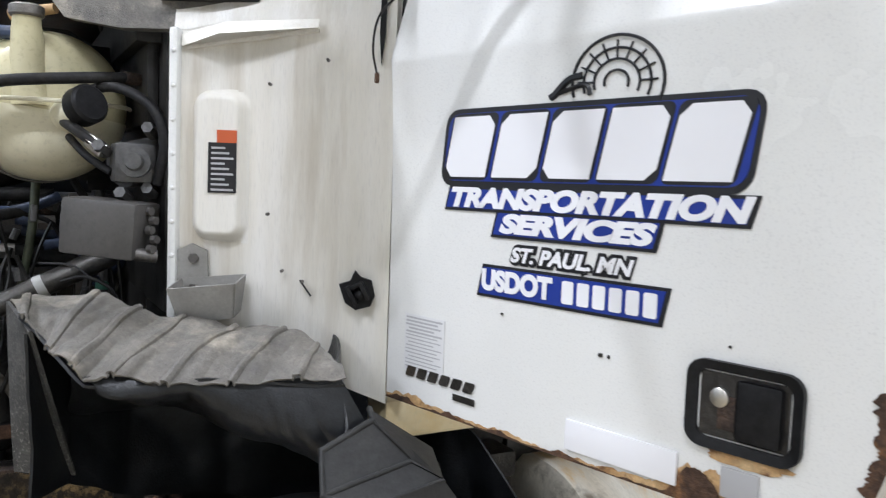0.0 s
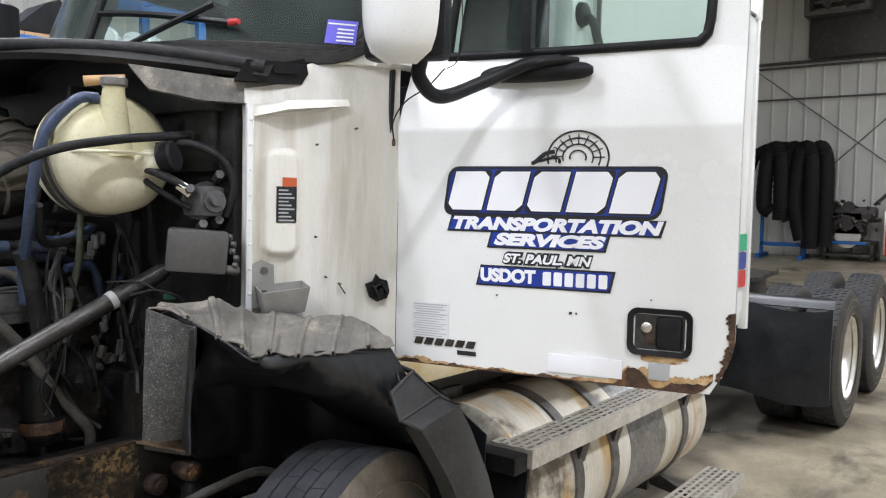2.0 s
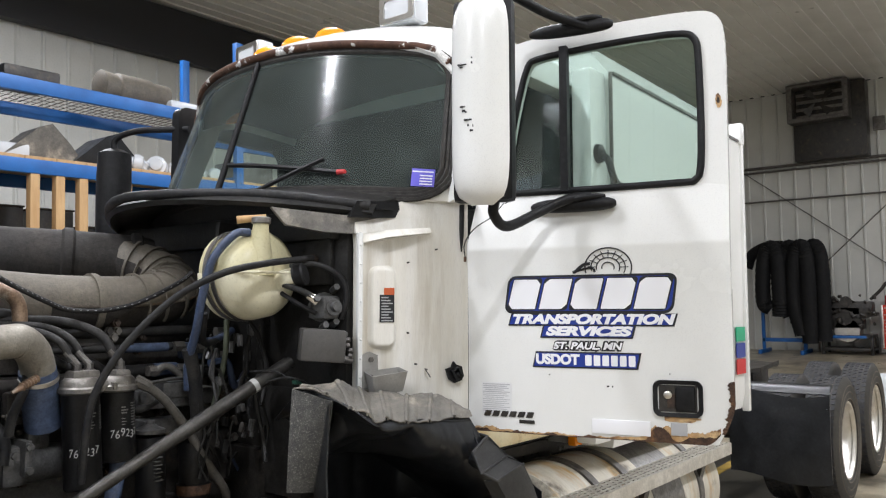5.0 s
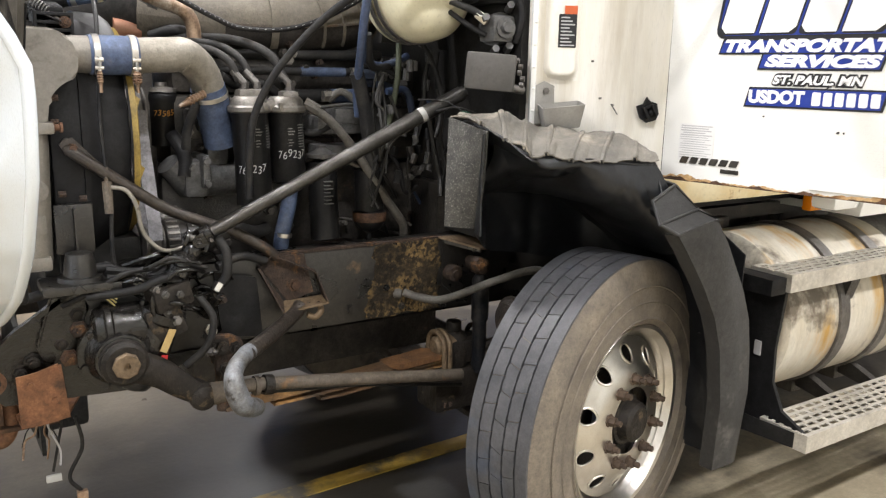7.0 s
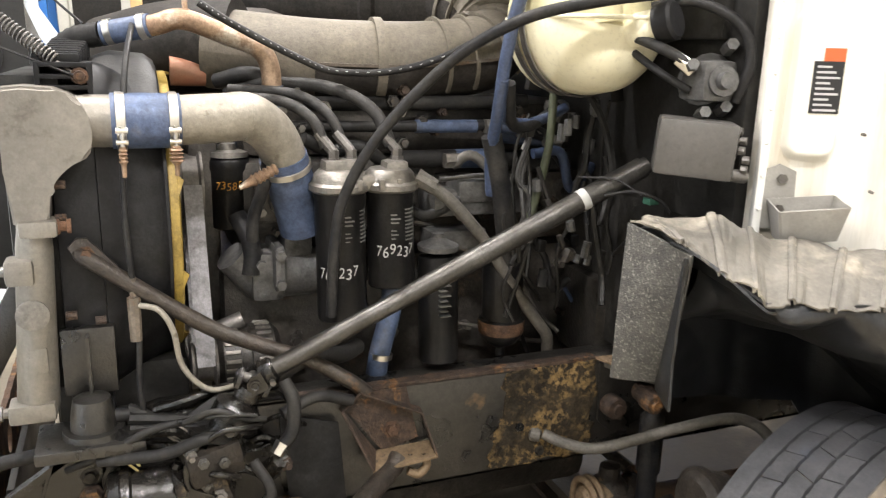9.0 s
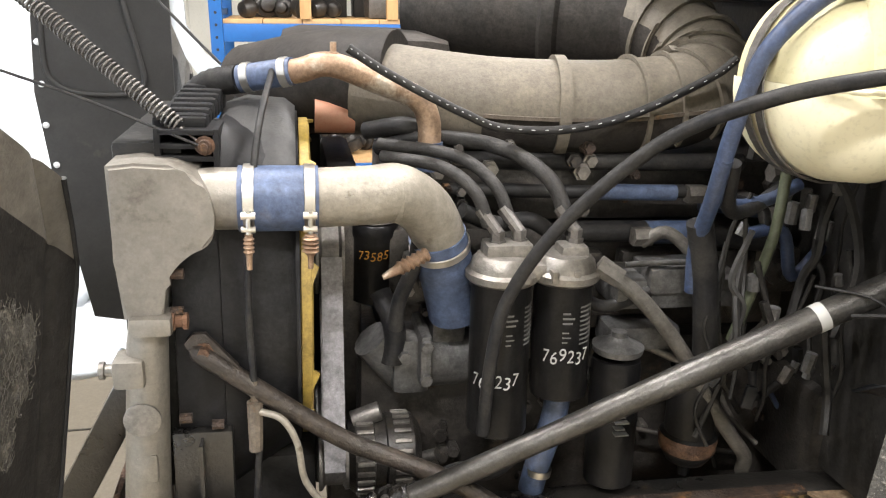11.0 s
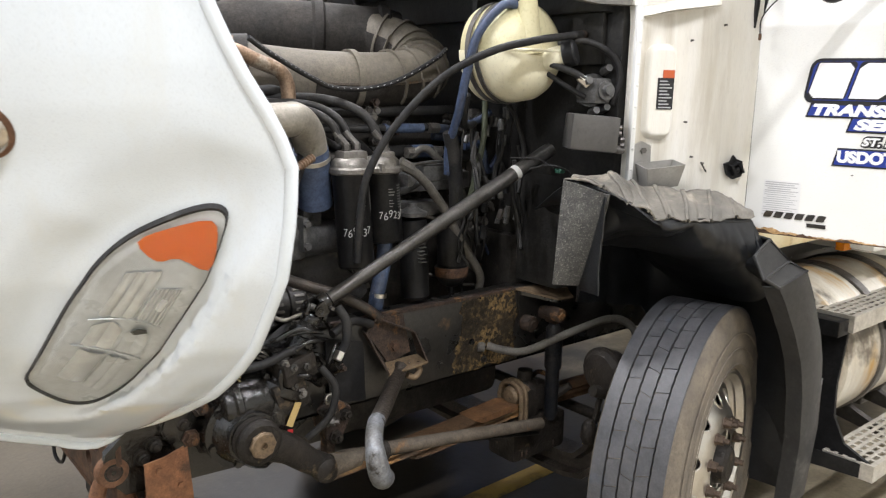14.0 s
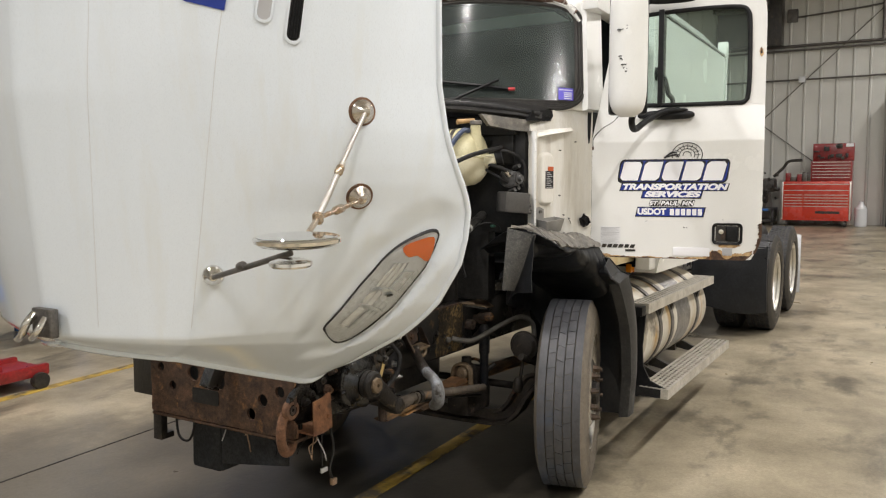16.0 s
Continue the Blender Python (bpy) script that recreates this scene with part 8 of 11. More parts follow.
def tread_board(name, x0, x1, y0, y1, z, label):
    """A step board: top with rows of slots, and a front lip."""
    bm = B()
    rows, cols = 5, int((x1 - x0) / 0.052)
    fw = 0.007
    dy, dx = (y1 - y0) / rows, (x1 - x0) / cols
    for r in range(rows + 1):
        y = y0 + dy * r
        bx(bm, (x0, y - fw, z - 0.004), (x1, y + fw, z))
    for r in range(rows):
        for c in range(cols + 1):
            x = x0 + dx * (c + (0.5 if r % 2 else 0))
            if x < x1:
                bx(bm, (x - 0.008, y0 + dy * r + fw, z - 0.004), (min(x + 0.008, x1), y0 + dy * (r + 1) - fw, z - 0.0005))
    bx(bm, (x0, y0 - 0.010, z - 0.062), (x1, y0 - fw, z))
    bx(bm, (x0, y1 + fw, z - 0.05), (x1, y1 + 0.010, z))
    bx(bm, (x0 - 0.004, y0 - 0.010, z - 0.062), (x0, y1 + 0.010, z))
    bx(bm, (x1, y0 - 0.010, z - 0.062), (x1 + 0.004, y1 + 0.010, z))
    bx(bm, (x0, y0, z - 0.055), (x1, y0 + 0.004, z - 0.05))
    return part(name, bm, TREADPLATE, truck, label)


tread_board("step_board", 0.60, 2.42, -1.125, -0.99, 0.885, "perforated aluminium upper step board")
tread_board("step_board", 0.58, 2.40, -1.26, -1.10, 0.375, "perforated aluminium lower step board")
bm = B()
bx(bm, (0.52, -1.118, 0.815), (0.598, -0.86, 0.872), 0.006)
slab(bm, [(0.60, -1.118, 0.83), (0.60, -1.10, 0.62), (0.60, -1.105, 0.50), (0.60, -1.15, 0.41), (0.585, -1.25, 0.372), (0.585, -1.25, 0.312), (0.60, -1.0, 0.30), (0.60, -0.80, 0.34), (0.60, -0.72, 0.55), (0.60, -0.74, 0.83)], (0.014, 0, 0))
slab(bm, [(0.52, -1.06, 0.33), (0.585, -1.25, 0.312), (0.585, -1.25, 0.365), (0.52, -1.06, 0.39)], (0, 0.02, 0))
part("step_panel", bm, BLACKPLAS, truck, "black step end panel")
part("reflector", bx(B(), (0.593, -1.05, 0.58), (0.599, -1.025, 0.63)), DECALGREY, truck)
part("clearance_lamp", bx(B(), (1.05, -0.88, 1.02), (1.17, -0.84, 1.08), 0.01), AMBER, truck, "orange side lamp under the sill")
bm = B()
bx(bm, (0.30, -0.80, 0.93), (0.60, -0.45, 1.0), 0.02)
bx(bm, (0.62, -0.72, 0.93), (0.80, -0.5, 1.0), 0.02)
bx(bm, (0.5, -0.7, 0.98), (3.0, 0.8, 1.03))
part("cab_underside", bm, DARKSTEEL, truck)


# ---- engine bay ----
# radiator, charge-air cooler with cast side tanks
bm = B()
bx(bm, (-1.55, -0.20, 0.98), (-1.44, side(-0.20), 1.62), 0.01)
part("radiator_core", bm, FIREWALL, truck, "black radiator core")
bm = B()
bow = smooth_path([(-1.40, -0.292, 1.470), (-1.425, -0.292, 1.458), (-1.448, -0.292, 1.437), (-1.463, -0.292, 1.412), (-1.469, -0.292, 1.375)], 3)
arch_ = smooth_path([(-1.45, -0.292, 1.600), (-1.415, -0.292, 1.585), (-1.393, -0.292, 1.555), (-1.386, -0.292, 1.515), (-1.392, -0.292, 1.48)], 3)
slab(bm, [(-1.542, -0.292, 1.598), (-1.50, -0.292, 1.603)] + arch_ + bow + [(-1.472, -0.292, 1.35), (-1.532, -0.292, 1.35), (-1.540, -0.292, 1.45)], (0, 0.12, 0))
bmesh.ops.bevel(bm, geom=[e for e in bm.edges if max(e.verts[0].co.y, e.verts[1].co.y) < -0.29], offset=0.006, segments=3, affect="EDGES")
lathe(bm, (-1.43, -0.235, 1.535), (1, 0, 0), [(0, 0.046), (0.01, 0.048), (0.04, 0.0505), (0.085, 0.0505)], 32)
lathe(bm, (-1.498, -0.262, 1.40), (-0.026, 0, -0.43), [(0, 0.02), (0.01, 0.030), (0.07, 0.030), (0.10, 0.033), (0.42, 0.039), (0.44, 0.034), (0.445, 0)], 24)
tank_body = part("side_tank", bm, TANKALU, truck, "cast aluminium charge-air cooler tank")
for lo, hi in (((-1.525, -0.308, 1.325), (-1.458, -0.25, 1.358)), ((-1.555, -0.308, 1.235), (-1.505, -0.25, 1.285)), ((-1.575, -0.305, 0.955), (-1.49, -0.245, 0.995)), ((-1.53, -0.30, 1.055), (-1.495, -0.28, 1.11))):
    part("tank_boss", bx(B(), lo, hi, 0.009), TANKALU, tank_body)
part("tank_plug", lathe(B(), (-1.515, -0.293, 1.175), (0, -1, 0), [(0, 0.030), (0.006, 0.030), (0.007, 0.026), (0.005, 0.0)], 24), ALUDULL, tank_body)
for x, z, mt in ((-1.452, 1.342, ORANGERUST), (-1.566, 1.26, ALUDULL), (-1.582, 0.975, ALUDULL)):
    part("tank_stud", lathe(B(), (x - 0.014, -0.28, z), (1, 0, 0), [(0, 0.008), (0.002, 0.015), (0.010, 0.015), (0.011, 0.010), (0.022, 0.010), (0.023, 0.014), (0.030, 0.014), (0.030, 0)], 10), mt, tank_body)
bm = B()
for x, z in ((-1.455, 1.355), (-1.452, 1.16), (-1.40, 1.145), (-1.452, 1.42)):
    rod(bm, (x - 0.008, -0.27, z), (x + 0.012, -0.27, z), 0.009, 0.009, 8)
pieces("tank_bolt", bm, RUST, truck)
# black side channel and fan shroud
# black block added under the shroud to shut out the bright floor
part("radiator_foot", bx(B(), (-1.50, -0.15, 0.72), (-1.23, 0.52, 1.0), 0.01), FIREWALL, truck)
bm = B()
bx(bm, (-1.465, -0.245, 0.92), (-1.385, -0.20, 1.50), 0.006)
part("side_channel", bm, BLACKPLAS, truck)
bm = B()


def shroud(u, v):
    a = 2 * math.pi * u
    k = v
    sq = 1 / max(abs(math.cos(a)), abs(math.sin(a)))
    R = 0.335 * ((1 - k) * min(sq, 1.25) + k)
    return (-1.385 + 0.125 * k, YC + R * math.cos(a) * 0.92, 1.30 + R * math.sin(a) * 1.02)


sheet(bm, shroud, 64, 6, 0.006)
lathe(bm, (-1.262, YC, 1.30), (1, 0, 0), [(0, 0.335), (0.006, 0.335), (0.006, 0.32)], 64, False)
part("fan_shroud", bm, BLACKPLAS, truck, "black plastic fan shroud")
bm = B()
lathe(bm, (-1.40, YC, 1.30), (1, 0, 0), [(0, 0.33), (0.01, 0.35), (0.05, 0.365), (0.12, 0.36), (0.14, 0.345)], 72, False)
bmesh.ops.bisect_plane(bm, geom=bm.verts[:] + bm.edges[:] + bm.faces[:], plane_co=(0, 0, 1.50), plane_no=(0, 0, 1), clear_inner=True)
part("shroud_top", bm, LIPGREY, truck, "scuffed grey shroud top")
bm = B()
lathe(bm, (-1.254, YC, 1.30), (1, 0, 0), [(0, 0.322), (0.017, 0.322), (0.020, 0.316), (0.017, 0.308), (0, 0.308)], 64, False)
for k in range(10):
    a = 2 * math.pi * (k + 0.35) / 10
    c, q = math.cos(a), math.sin(a)
    slab(bm, [(-1.238, YC + 0.319 * c, 1.30 + 0.319 * q), (-1.224, YC + 0.319 * c - 0.012 * q, 1.30 + 0.319 * q + 0.012 * c), (-1.238, YC + 0.319 * c - 0.05 * q, 1.30 + 0.319 * q + 0.05 * c)], (0, -0.006 * c, -0.006 * q))
part("fan_ring", bm, YELLOW, truck, "thin yellow ring of the fan shroud")
bm = B()
for k in range(9):
    a = 2 * math.pi * k / 9
    c, s = math.cos(a), math.sin(a)
    slab(bm, [(-1.34, YC + 0.08 * c - 0.02 * s, 1.30 + 0.08 * s + 0.02 * c), (-1.34, YC + 0.30 * c - 0.05 * s, 1.30 + 0.30 * s + 0.05 * c), (-1.305, YC + 0.30 * c + 0.05 * s, 1.30 + 0.30 * s - 0.05 * c), (-1.31, YC + 0.08 * c + 0.02 * s, 1.30 + 0.08 * s - 0.02 * c)], (0.006, 0, 0))
pieces("fan_blade", bm, BLACKPLAS, truck, "black fan blade")
# belt drive
bm = B()
for y, z, r in ((0.02, 1.36, 0.085), (-0.165, 0.985, 0.05), (0.10, 0.90, 0.11)):
    lathe(bm, (-1.225, y, z), (1, 0, 0), [(0, r * 0.6), (0, r), (0.006, r), (0.012, r - 0.010), (0.045, r - 0.010), (0.05, r), (0.056, r), (0.056, r * 0.4)], 32)
pieces("pulley", bm, STEEL, truck, "grimy belt pulley")
bm = B()
for (y0, z0), (y1, z1) in (((-0.062, 1.375), (-0.212, 0.995)), ((0.09, 1.33), (-0.12, 0.96)), ((-0.15, 0.94), (0.12, 0.79))):
    d = Vector((0, y1 - y0, z1 - z0)).normalized()
    n = Vector((0, -d.z, d.y))
    a, b = Vector((-1.215, y0, z0)), Vector((-1.215, y1, z1))
    slab(bm, [a, b, b + Vector((0.04, 0, 0)), a + Vector((0.04, 0, 0))], n * 0.006)
pieces("drive_belt", bm, BELT, truck, "pale worn serpentine belt")
# alternator
bm = B()
lathe(bm, (-1.165, -0.10, 0.965), (1, 0, 0), [(0, 0.03), (0.0, 0.068), (0.012, 0.078), (0.05, 0.078), (0.052, 0.072), (0.075, 0.072), (0.077, 0.079), (0.13, 0.078), (0.145, 0.06), (0.15, 0.0)], 36)
alt = part("alternator", bm, DARKSTEEL, truck, "finned aluminium alternator")
bm = B()
for k in range(24):
    a = 2 * math.pi * k / 24
    for x in (-1.150, -1.075):
        bx(bm, (x, -0.0045, 0.060), (x + 0.034, 0.0045, 0.0835), 0.002, Matrix.Translation((0, -0.10, 0.965)) @ Matrix.Rotation(a, 4, "X"))
pieces("fin", bm, ALUDULL, alt)
rodm = B()
rod(rodm, (-1.155, -0.10, 1.04), (-1.10, -0.10, 1.06), 0.02)
rod(rodm, (-1.02, -0.14, 0.97), (-0.99, -0.16, 0.99), 0.012)
pieces("alternator_lug", rodm, STEEL, alt)
# charge pipe with blue hose couplings
bm = B()
tube(bm, [(-1.36, -0.235, 1.535), (-1.25, -0.235, 1.535), (-1.14, -0.235, 1.54), (-1.09, -0.222, 1.540), (-1.04, -0.195, 1.505), (-1.008, -0.165, 1.45), (-0.998, -0.150, 1.41)], 0.0495, 32, 8)
lathe(bm, (-1.095, -0.224, 1.5405), (1, 0.12, -0.05), [(-0.006, 0.0485), (-0.004, 0.051), (0.004, 0.051), (0.006, 0.0485)], 32, False)
part("charge_pipe", bm, PIPEALU, truck, "stained aluminium charge pipe")
part("hose_coupling", tube(B(), [(-1.352, -0.235, 1.535), (-1.29, -0.235, 1.535), (-1.225, -0.235, 1.535)], 0.054, 32), BLUEHOSE, truck, "blue silicone hose coupling")
bm = B()
tube(bm, [(-1.010, -0.165, 1.45), (-0.995, -0.148, 1.405), (-0.975, -0.12, 1.345), (-0.955, -0.10, 1.27)], 0.0535, 32)
part("hose_coupling", bm, BLUEHOSE, truck, "faded blue lower coupling")
bm = B()
for x in (-1.335, -1.239):
    lathe(bm, (x - 0.009, -0.235, 1.535), (1, 0, 0), [(0, 0.0545), (0.001, 0.057), (0.017, 0.057), (0.018, 0.0545)], 32, False)
    for z0, z1 in ((1.525, 1.50),):
        rod(bm, (x, -0.296, 1.53), (x, -0.296, 1.468), 0.0045, 0.0045, 8)
        rod(bm, (x - 0.011, -0.296, 1.522), (x + 0.011, -0.296, 1.522), 0.006, 0.006, 10)
        rod(bm, (x - 0.011, -0.296, 1.500), (x + 0.011, -0.296, 1.500), 0.005, 0.005, 10)
lathe(bm, (-1.004, -0.160, 1.432), (0.25, 0.33, -0.9), [(0, 0.054), (0.001, 0.057), (0.014, 0.057), (0.015, 0.054)], 28, False)
pieces("hose_clamp", bm, ALU, truck, "bright steel T-bolt hose clamp")
bm = B()
for x in (-1.335, -1.239):
    k = 0.65 if x < -1.3 else 1.0
    lathe(bm, (x, -0.296, 1.492), (0, 0, -1), [(0, 0.006), (0.002, 0.010 * k)] + [(0.004 + 0.0035 * j, (0.009 + 0.005 * (j % 2)) * k) for j in range(9)] + [(0.038, 0.005), (0.058, 0.0045), (0.058, 0)], 14)
lathe(bm, (-1.035, -0.222, 1.432), (-0.75, -0.15, -0.35), [(0.005 * k, 0.010 + 0.004 * (k % 2)) for k in range(13)] + [(0.09, 0.005)], 14)
pieces("clamp_spring", bm, COPPER, truck, "rusty clamp bolt and spring")
# coolant pipe with blue ends
bm = B()
tube(bm, [(-1.285, 0.0, 1.714), (-1.25, -0.02, 1.722), (-1.194, -0.03, 1.735), (-1.101, -0.03, 1.703), (-1.037, -0.03, 1.679), (-1.010, -0.03, 1.637), (-1.006, -0.03, 1.56)], 0.0225, 24)
lathe(bm, (-1.19, -0.03, 1.745), (0, 0, 1), [(0, 0.010), (0.012, 0.010), (0.013, 0.006), (0.03, 0.006), (0.03, 0)], 8)
part("coolant_pipe", bm, COPPER, truck, "brown tarnished coolant pipe")
bm = B()
tube(bm, [(-1.36, 0.02, 1.700), (-1.31, 0.005, 1.710), (-1.262, -0.015, 1.720)], 0.0255, 24)
tube(bm, [(-1.006, -0.03, 1.595), (-1.005, -0.03, 1.54)], 0.026, 24)
pieces("coolant_hose", bm, BLUEHOSE, truck)
bm = B()
tube(bm, [(-1.47, 0.08, 1.64), (-1.42, 0.05, 1.685), (-1.36, 0.02, 1.700)], 0.025, 18, 10, None, 0.002)
part("corrugated_hose", bm, HOSE, truck)
for x, y, z in ((-1.345, 0.016, 1.704), (-1.277, -0.010, 1.7175)):
    part("sleeve_clamp", lathe(B(), (x, y, z), (1, -0.33, 0.2), [(-0.008, 0.0255), (-0.007, 0.0275), (0.007, 0.0275), (0.008, 0.0255)], 24, False), ALU, truck)
# radiator top bracket with the hood spring
bm = B()
bx(bm, (-1.475, -0.12, 1.572), (-1.385, -0.10, 1.645), 0.004)
for z in (1.578, 1.598, 1.618, 1.640):
    bx(bm, (-1.475, -0.225, z - 0.005), (-1.385, -0.12, z + 0.004), 0.002)
for x in (-1.475, -1.385):
    bx(bm, (x - 0.005, -0.225, 1.572), (x + 0.005, -0.12, 1.645), 0.002)
for k in range(7):
    bx(bm, (-1.47 + 0.001 * k, -0.19 + 0.035 * k, 1.64), (-1.40 + 0.002 * k, -0.165 + 0.035 * k, 1.664 + 0.004 * k), 0.008)
bx(bm, (-1.485, -0.20, 1.64), (-1.40, 0.10, 1.66), 0.006)
pieces("top_bracket", bm, BLACKPLAS, truck)
part("spring_anchor", lathe(B(), (-1.402, -0.222, 1.619), (0, -1, 0), [(0, 0.016), (0.004, 0.016), (0.004, 0.011), (0.014, 0.010), (0.014, 0.006), (0.022, 0.006), (0.022, 0)], 12), RUSTPLATE, truck)
bm = B()
a, b = Vector((-1.44, -0.21, 1.645)), Vector((-1.80, -0.06, 1.93))
u, v, d = axis_frame(b - a)
L = (b - a).length
tube(bm, [a + d * (L * k / 540) + (u * math.cos(k * 2 * math.pi / 9) + v * math.sin(k * 2 * math.pi / 9)) * 0.013 for k in range(541)], 0.0021, 5, 1)
rod(bm, (-1.402, -0.22, 1.617), a, 0.003, seg=6)
part("hood_spring", bm, STEEL, truck, "coiled steel hood spring")
bm = B()
tube(bm, [(-1.402, -0.23, 1.617), (-1.62, -0.20, 1.70), (-1.95, -0.15, 1.80)], 0.0025, 6)
tube(bm, [(-1.40, 0.1, 1.72), (-1.65, 0.25, 1.95), (-1.9, 0.4, 2.15)], 0.003, 6)
pieces("hood_cable", bm, HOSE, truck)
# diagonal brace and steering shaft
bm = B()
tube(bm, [(-1.435, -0.262, 1.288), (-1.40, -0.27, 1.262), (-1.20, -0.275, 1.115), (-1.10, -0.28, 1.065), (-0.99, -0.30, 1.020), (-0.90, -0.315, 0.965), (-0.86, -0.315, 0.93)], 0.017, 14, 6, lambda t: 0.017 if t > 0.12 else 0.008 + 0.009 * t / 0.12)
slab(bm, [(-1.447, -0.267, 1.295), (-1.432, -0.267, 1.312), (-1.412, -0.267, 1.312), (-1.36, -0.275, 1.255), (-1.355, -0.285, 1.225), (-1.375, -0.28, 1.225), (-1.435, -0.267, 1.272)], (0, 0.012, 0))
part("radiator_brace", bm, BRACE, truck, "bent steel radiator brace")
part("brace_bolt", lathe(B(), (-1.415, -0.2675, 1.283), (0, -1, 0), [(0, 0.016), (0.004, 0.016), (0.004, 0.011), (0.016, 0.010), (0.016, 0)], 6), RUSTPLATE, truck)
bm = B()
p0, p1 = Vector((-1.085, -0.365, 1.033)), Vector((-0.245, -0.435, 1.447))
rod(bm, p0, p1, 0.0195, 0.0195, 24)
rod(bm, p0.lerp(p1, 0.30), p0.lerp(p1, 0.55), 0.0196, 0.0235, 24)
rod(bm, p0.lerp(p1, 0.55), p0.lerp(p1, 0.985), 0.0235, 0.0245, 24)
part("steering_shaft", bm, SHAFTSTEEL, truck, "grey sliding steering shaft")
part("shaft_band", rod(B(), p0.lerp(p1, 0.808), p0.lerp(p1, 0.828), 0.0250, 0.0250, 24), CHALK, truck)
sd = (p1 - p0).normalized()
jc = p0 - sd * 0.035
ld = (g1 - g0).normalized()


def fork(base, d, spread):
    """A yoke: a collar with two ears round the joint's cross."""
    bm = B()
    lathe(bm, base, d, [(0, 0.0), (0, 0.024), (0.006, 0.029), (0.026, 0.029), (0.032, 0.026)], 20)
    w = d.cross(spread).normalized()
    for k in (-1, 1):
        c = base + d * 0.026 + spread * (0.026 * k)
        ear = [c + w * 0.020, c + d * 0.022 + w * 0.019, c + d * 0.034 + w * 0.012, c + d * 0.040, c + d * 0.034 - w * 0.012, c + d * 0.022 - w * 0.019, c - w * 0.020]
        slab(bm, ear, spread * (0.009 * k))
        lathe(bm, c + d * 0.022 + spread * (0.008 * k), spread * k, [(0, 0.012), (0.004, 0.012), (0.004, 0.008), (0.002, 0.006), (0.002, 0)], 14)
    return bm


s1_ = sd.cross(Vector((0, 0, 1))).normalized()
joint = part("universal_joint", fork(jc + sd * 0.048, -sd, s1_), OILBLACK, truck, "black universal joint")
s2_ = ld.cross(s1_).normalized()
part("yoke", fork(jc - ld * 0.048, ld, s2_), OILBLACK, joint)
bm = B()
rod(bm, jc - s1_ * 0.03, jc + s1_ * 0.03, 0.010, 0.010, 12)
rod(bm, jc - s2_ * 0.03, jc + s2_ * 0.03, 0.010, 0.010, 12)
part("cross", bm, STEEL, joint)
part("pinch_bolt", rod(B(), jc + sd * 0.036 - Vector((0, 0.04, 0.012)), jc + sd * 0.036 + Vector((0, 0.03, -0.012)), 0.006, 0.006, 8), STEEL, joint)
for k, r in enumerate((0.038, 0.048, 0.040, 0.050)):
    part("dust_boot", lathe(B(), jc - ld * (0.062 + 0.013 * k), ld, [(-0.006, r * 0.8), (0, r), (0.006, r * 0.8)], 24, False), OILBLACK, joint)
# filter pair on a cast head
def wrap_text(name, text, size, mat, parent, at, up, r, turn, along, width):
    """A chalked figure bent round a can: at is on the axis, along the way round from the turned front."""
    th = math.radians(turn) + along / r
    out = Vector((math.sin(th), -math.cos(th), 0))
    out = (out - up * out.dot(up)).normalized()
    right = up.cross(out)
    m = Matrix((right, up, out)).transposed().to_4x4()
    m.translation = at + out * (r + 0.0004)
    return lettering(name, text, size, mat, parent, m, 0.0005, 0.12, width, bold=-0.0001)


for nm, top, bot, r in (("fuel_filter", (-0.893, -0.20, 1.385), (-0.897, -0.245, 1.085), 0.056), ("fuel_filter", (-0.775, -0.20, 1.385), (-0.778, -0.235, 1.150), 0.054)):
    a, b = Vector(top), Vector(bot)
    L = (b - a).length
    f = part(nm, lathe(B(), a, b - a, [(0, r * 0.9), (0.004, r), (0.012, r * 1.05), (0.022, r * 1.05), (0.026, r), (L - 0.012, r), (L - 0.004, r * 0.95), (L, r * 0.8), (L, 0)], 32), FILTER, truck, "black spin-on fuel filter with chalked figures")
    d = (b - a).normalized()
    for k, ch in enumerate("769237"):
        wrap_text("chalk_figure", ch, 0.034, CHALK, f, a + d * (L * 0.63 + 0.004 * math.sin(2.1 * k)), -d, r, -24 if L > 0.26 else -8, -0.037 + 0.0155 * k, 0.0125)
    bm = B()
    for k in range(9):
        ang = math.radians(58 if L > 0.26 else 42)
        y = 0.050 + 0.0085 * k
        w = (0.030, 0.034, 0.022, 0.034, 0.032, 0.034, 0.026, 0.034, 0.020)[k]
        for q in range(5):
            th = ang - 0.30 + 0.15 * q
            if q * 0.0085 < w:
                o = a + d * y + Vector((math.sin(th) * r, -math.cos(th) * r, 0))
                bx(bm, (-0.0046, -0.0008, -0.0016), (0.0046, 0.0006, 0.0016), 0, Matrix.Translation(o) @ pose(0, 0, 0, 0, 0, math.degrees(th)))
    part("fine_print", bm, FADEDPRINT, f)
    bm = B()
    for k, w in enumerate((0.014, 0.022, 0.018, 0.0, 0.012, 0.016, 0.010)):
        if w:
            th = math.radians(8 if L > 0.26 else -4)
            o = a + d * (0.060 + 0.009 * k) + Vector((math.sin(th) * r, -math.cos(th) * r, 0))
            bx(bm, (-0.011, -0.0012, -0.0012 - 0.001 * (k < 3)), (-0.011 + w, 0.0012, 0.0012), 0, Matrix.Translation(o) @ pose(0, 0, 0, 0, 0, math.degrees(th)))
    pieces("print_line", bm, FADEDPRINT, f)
bm = B()
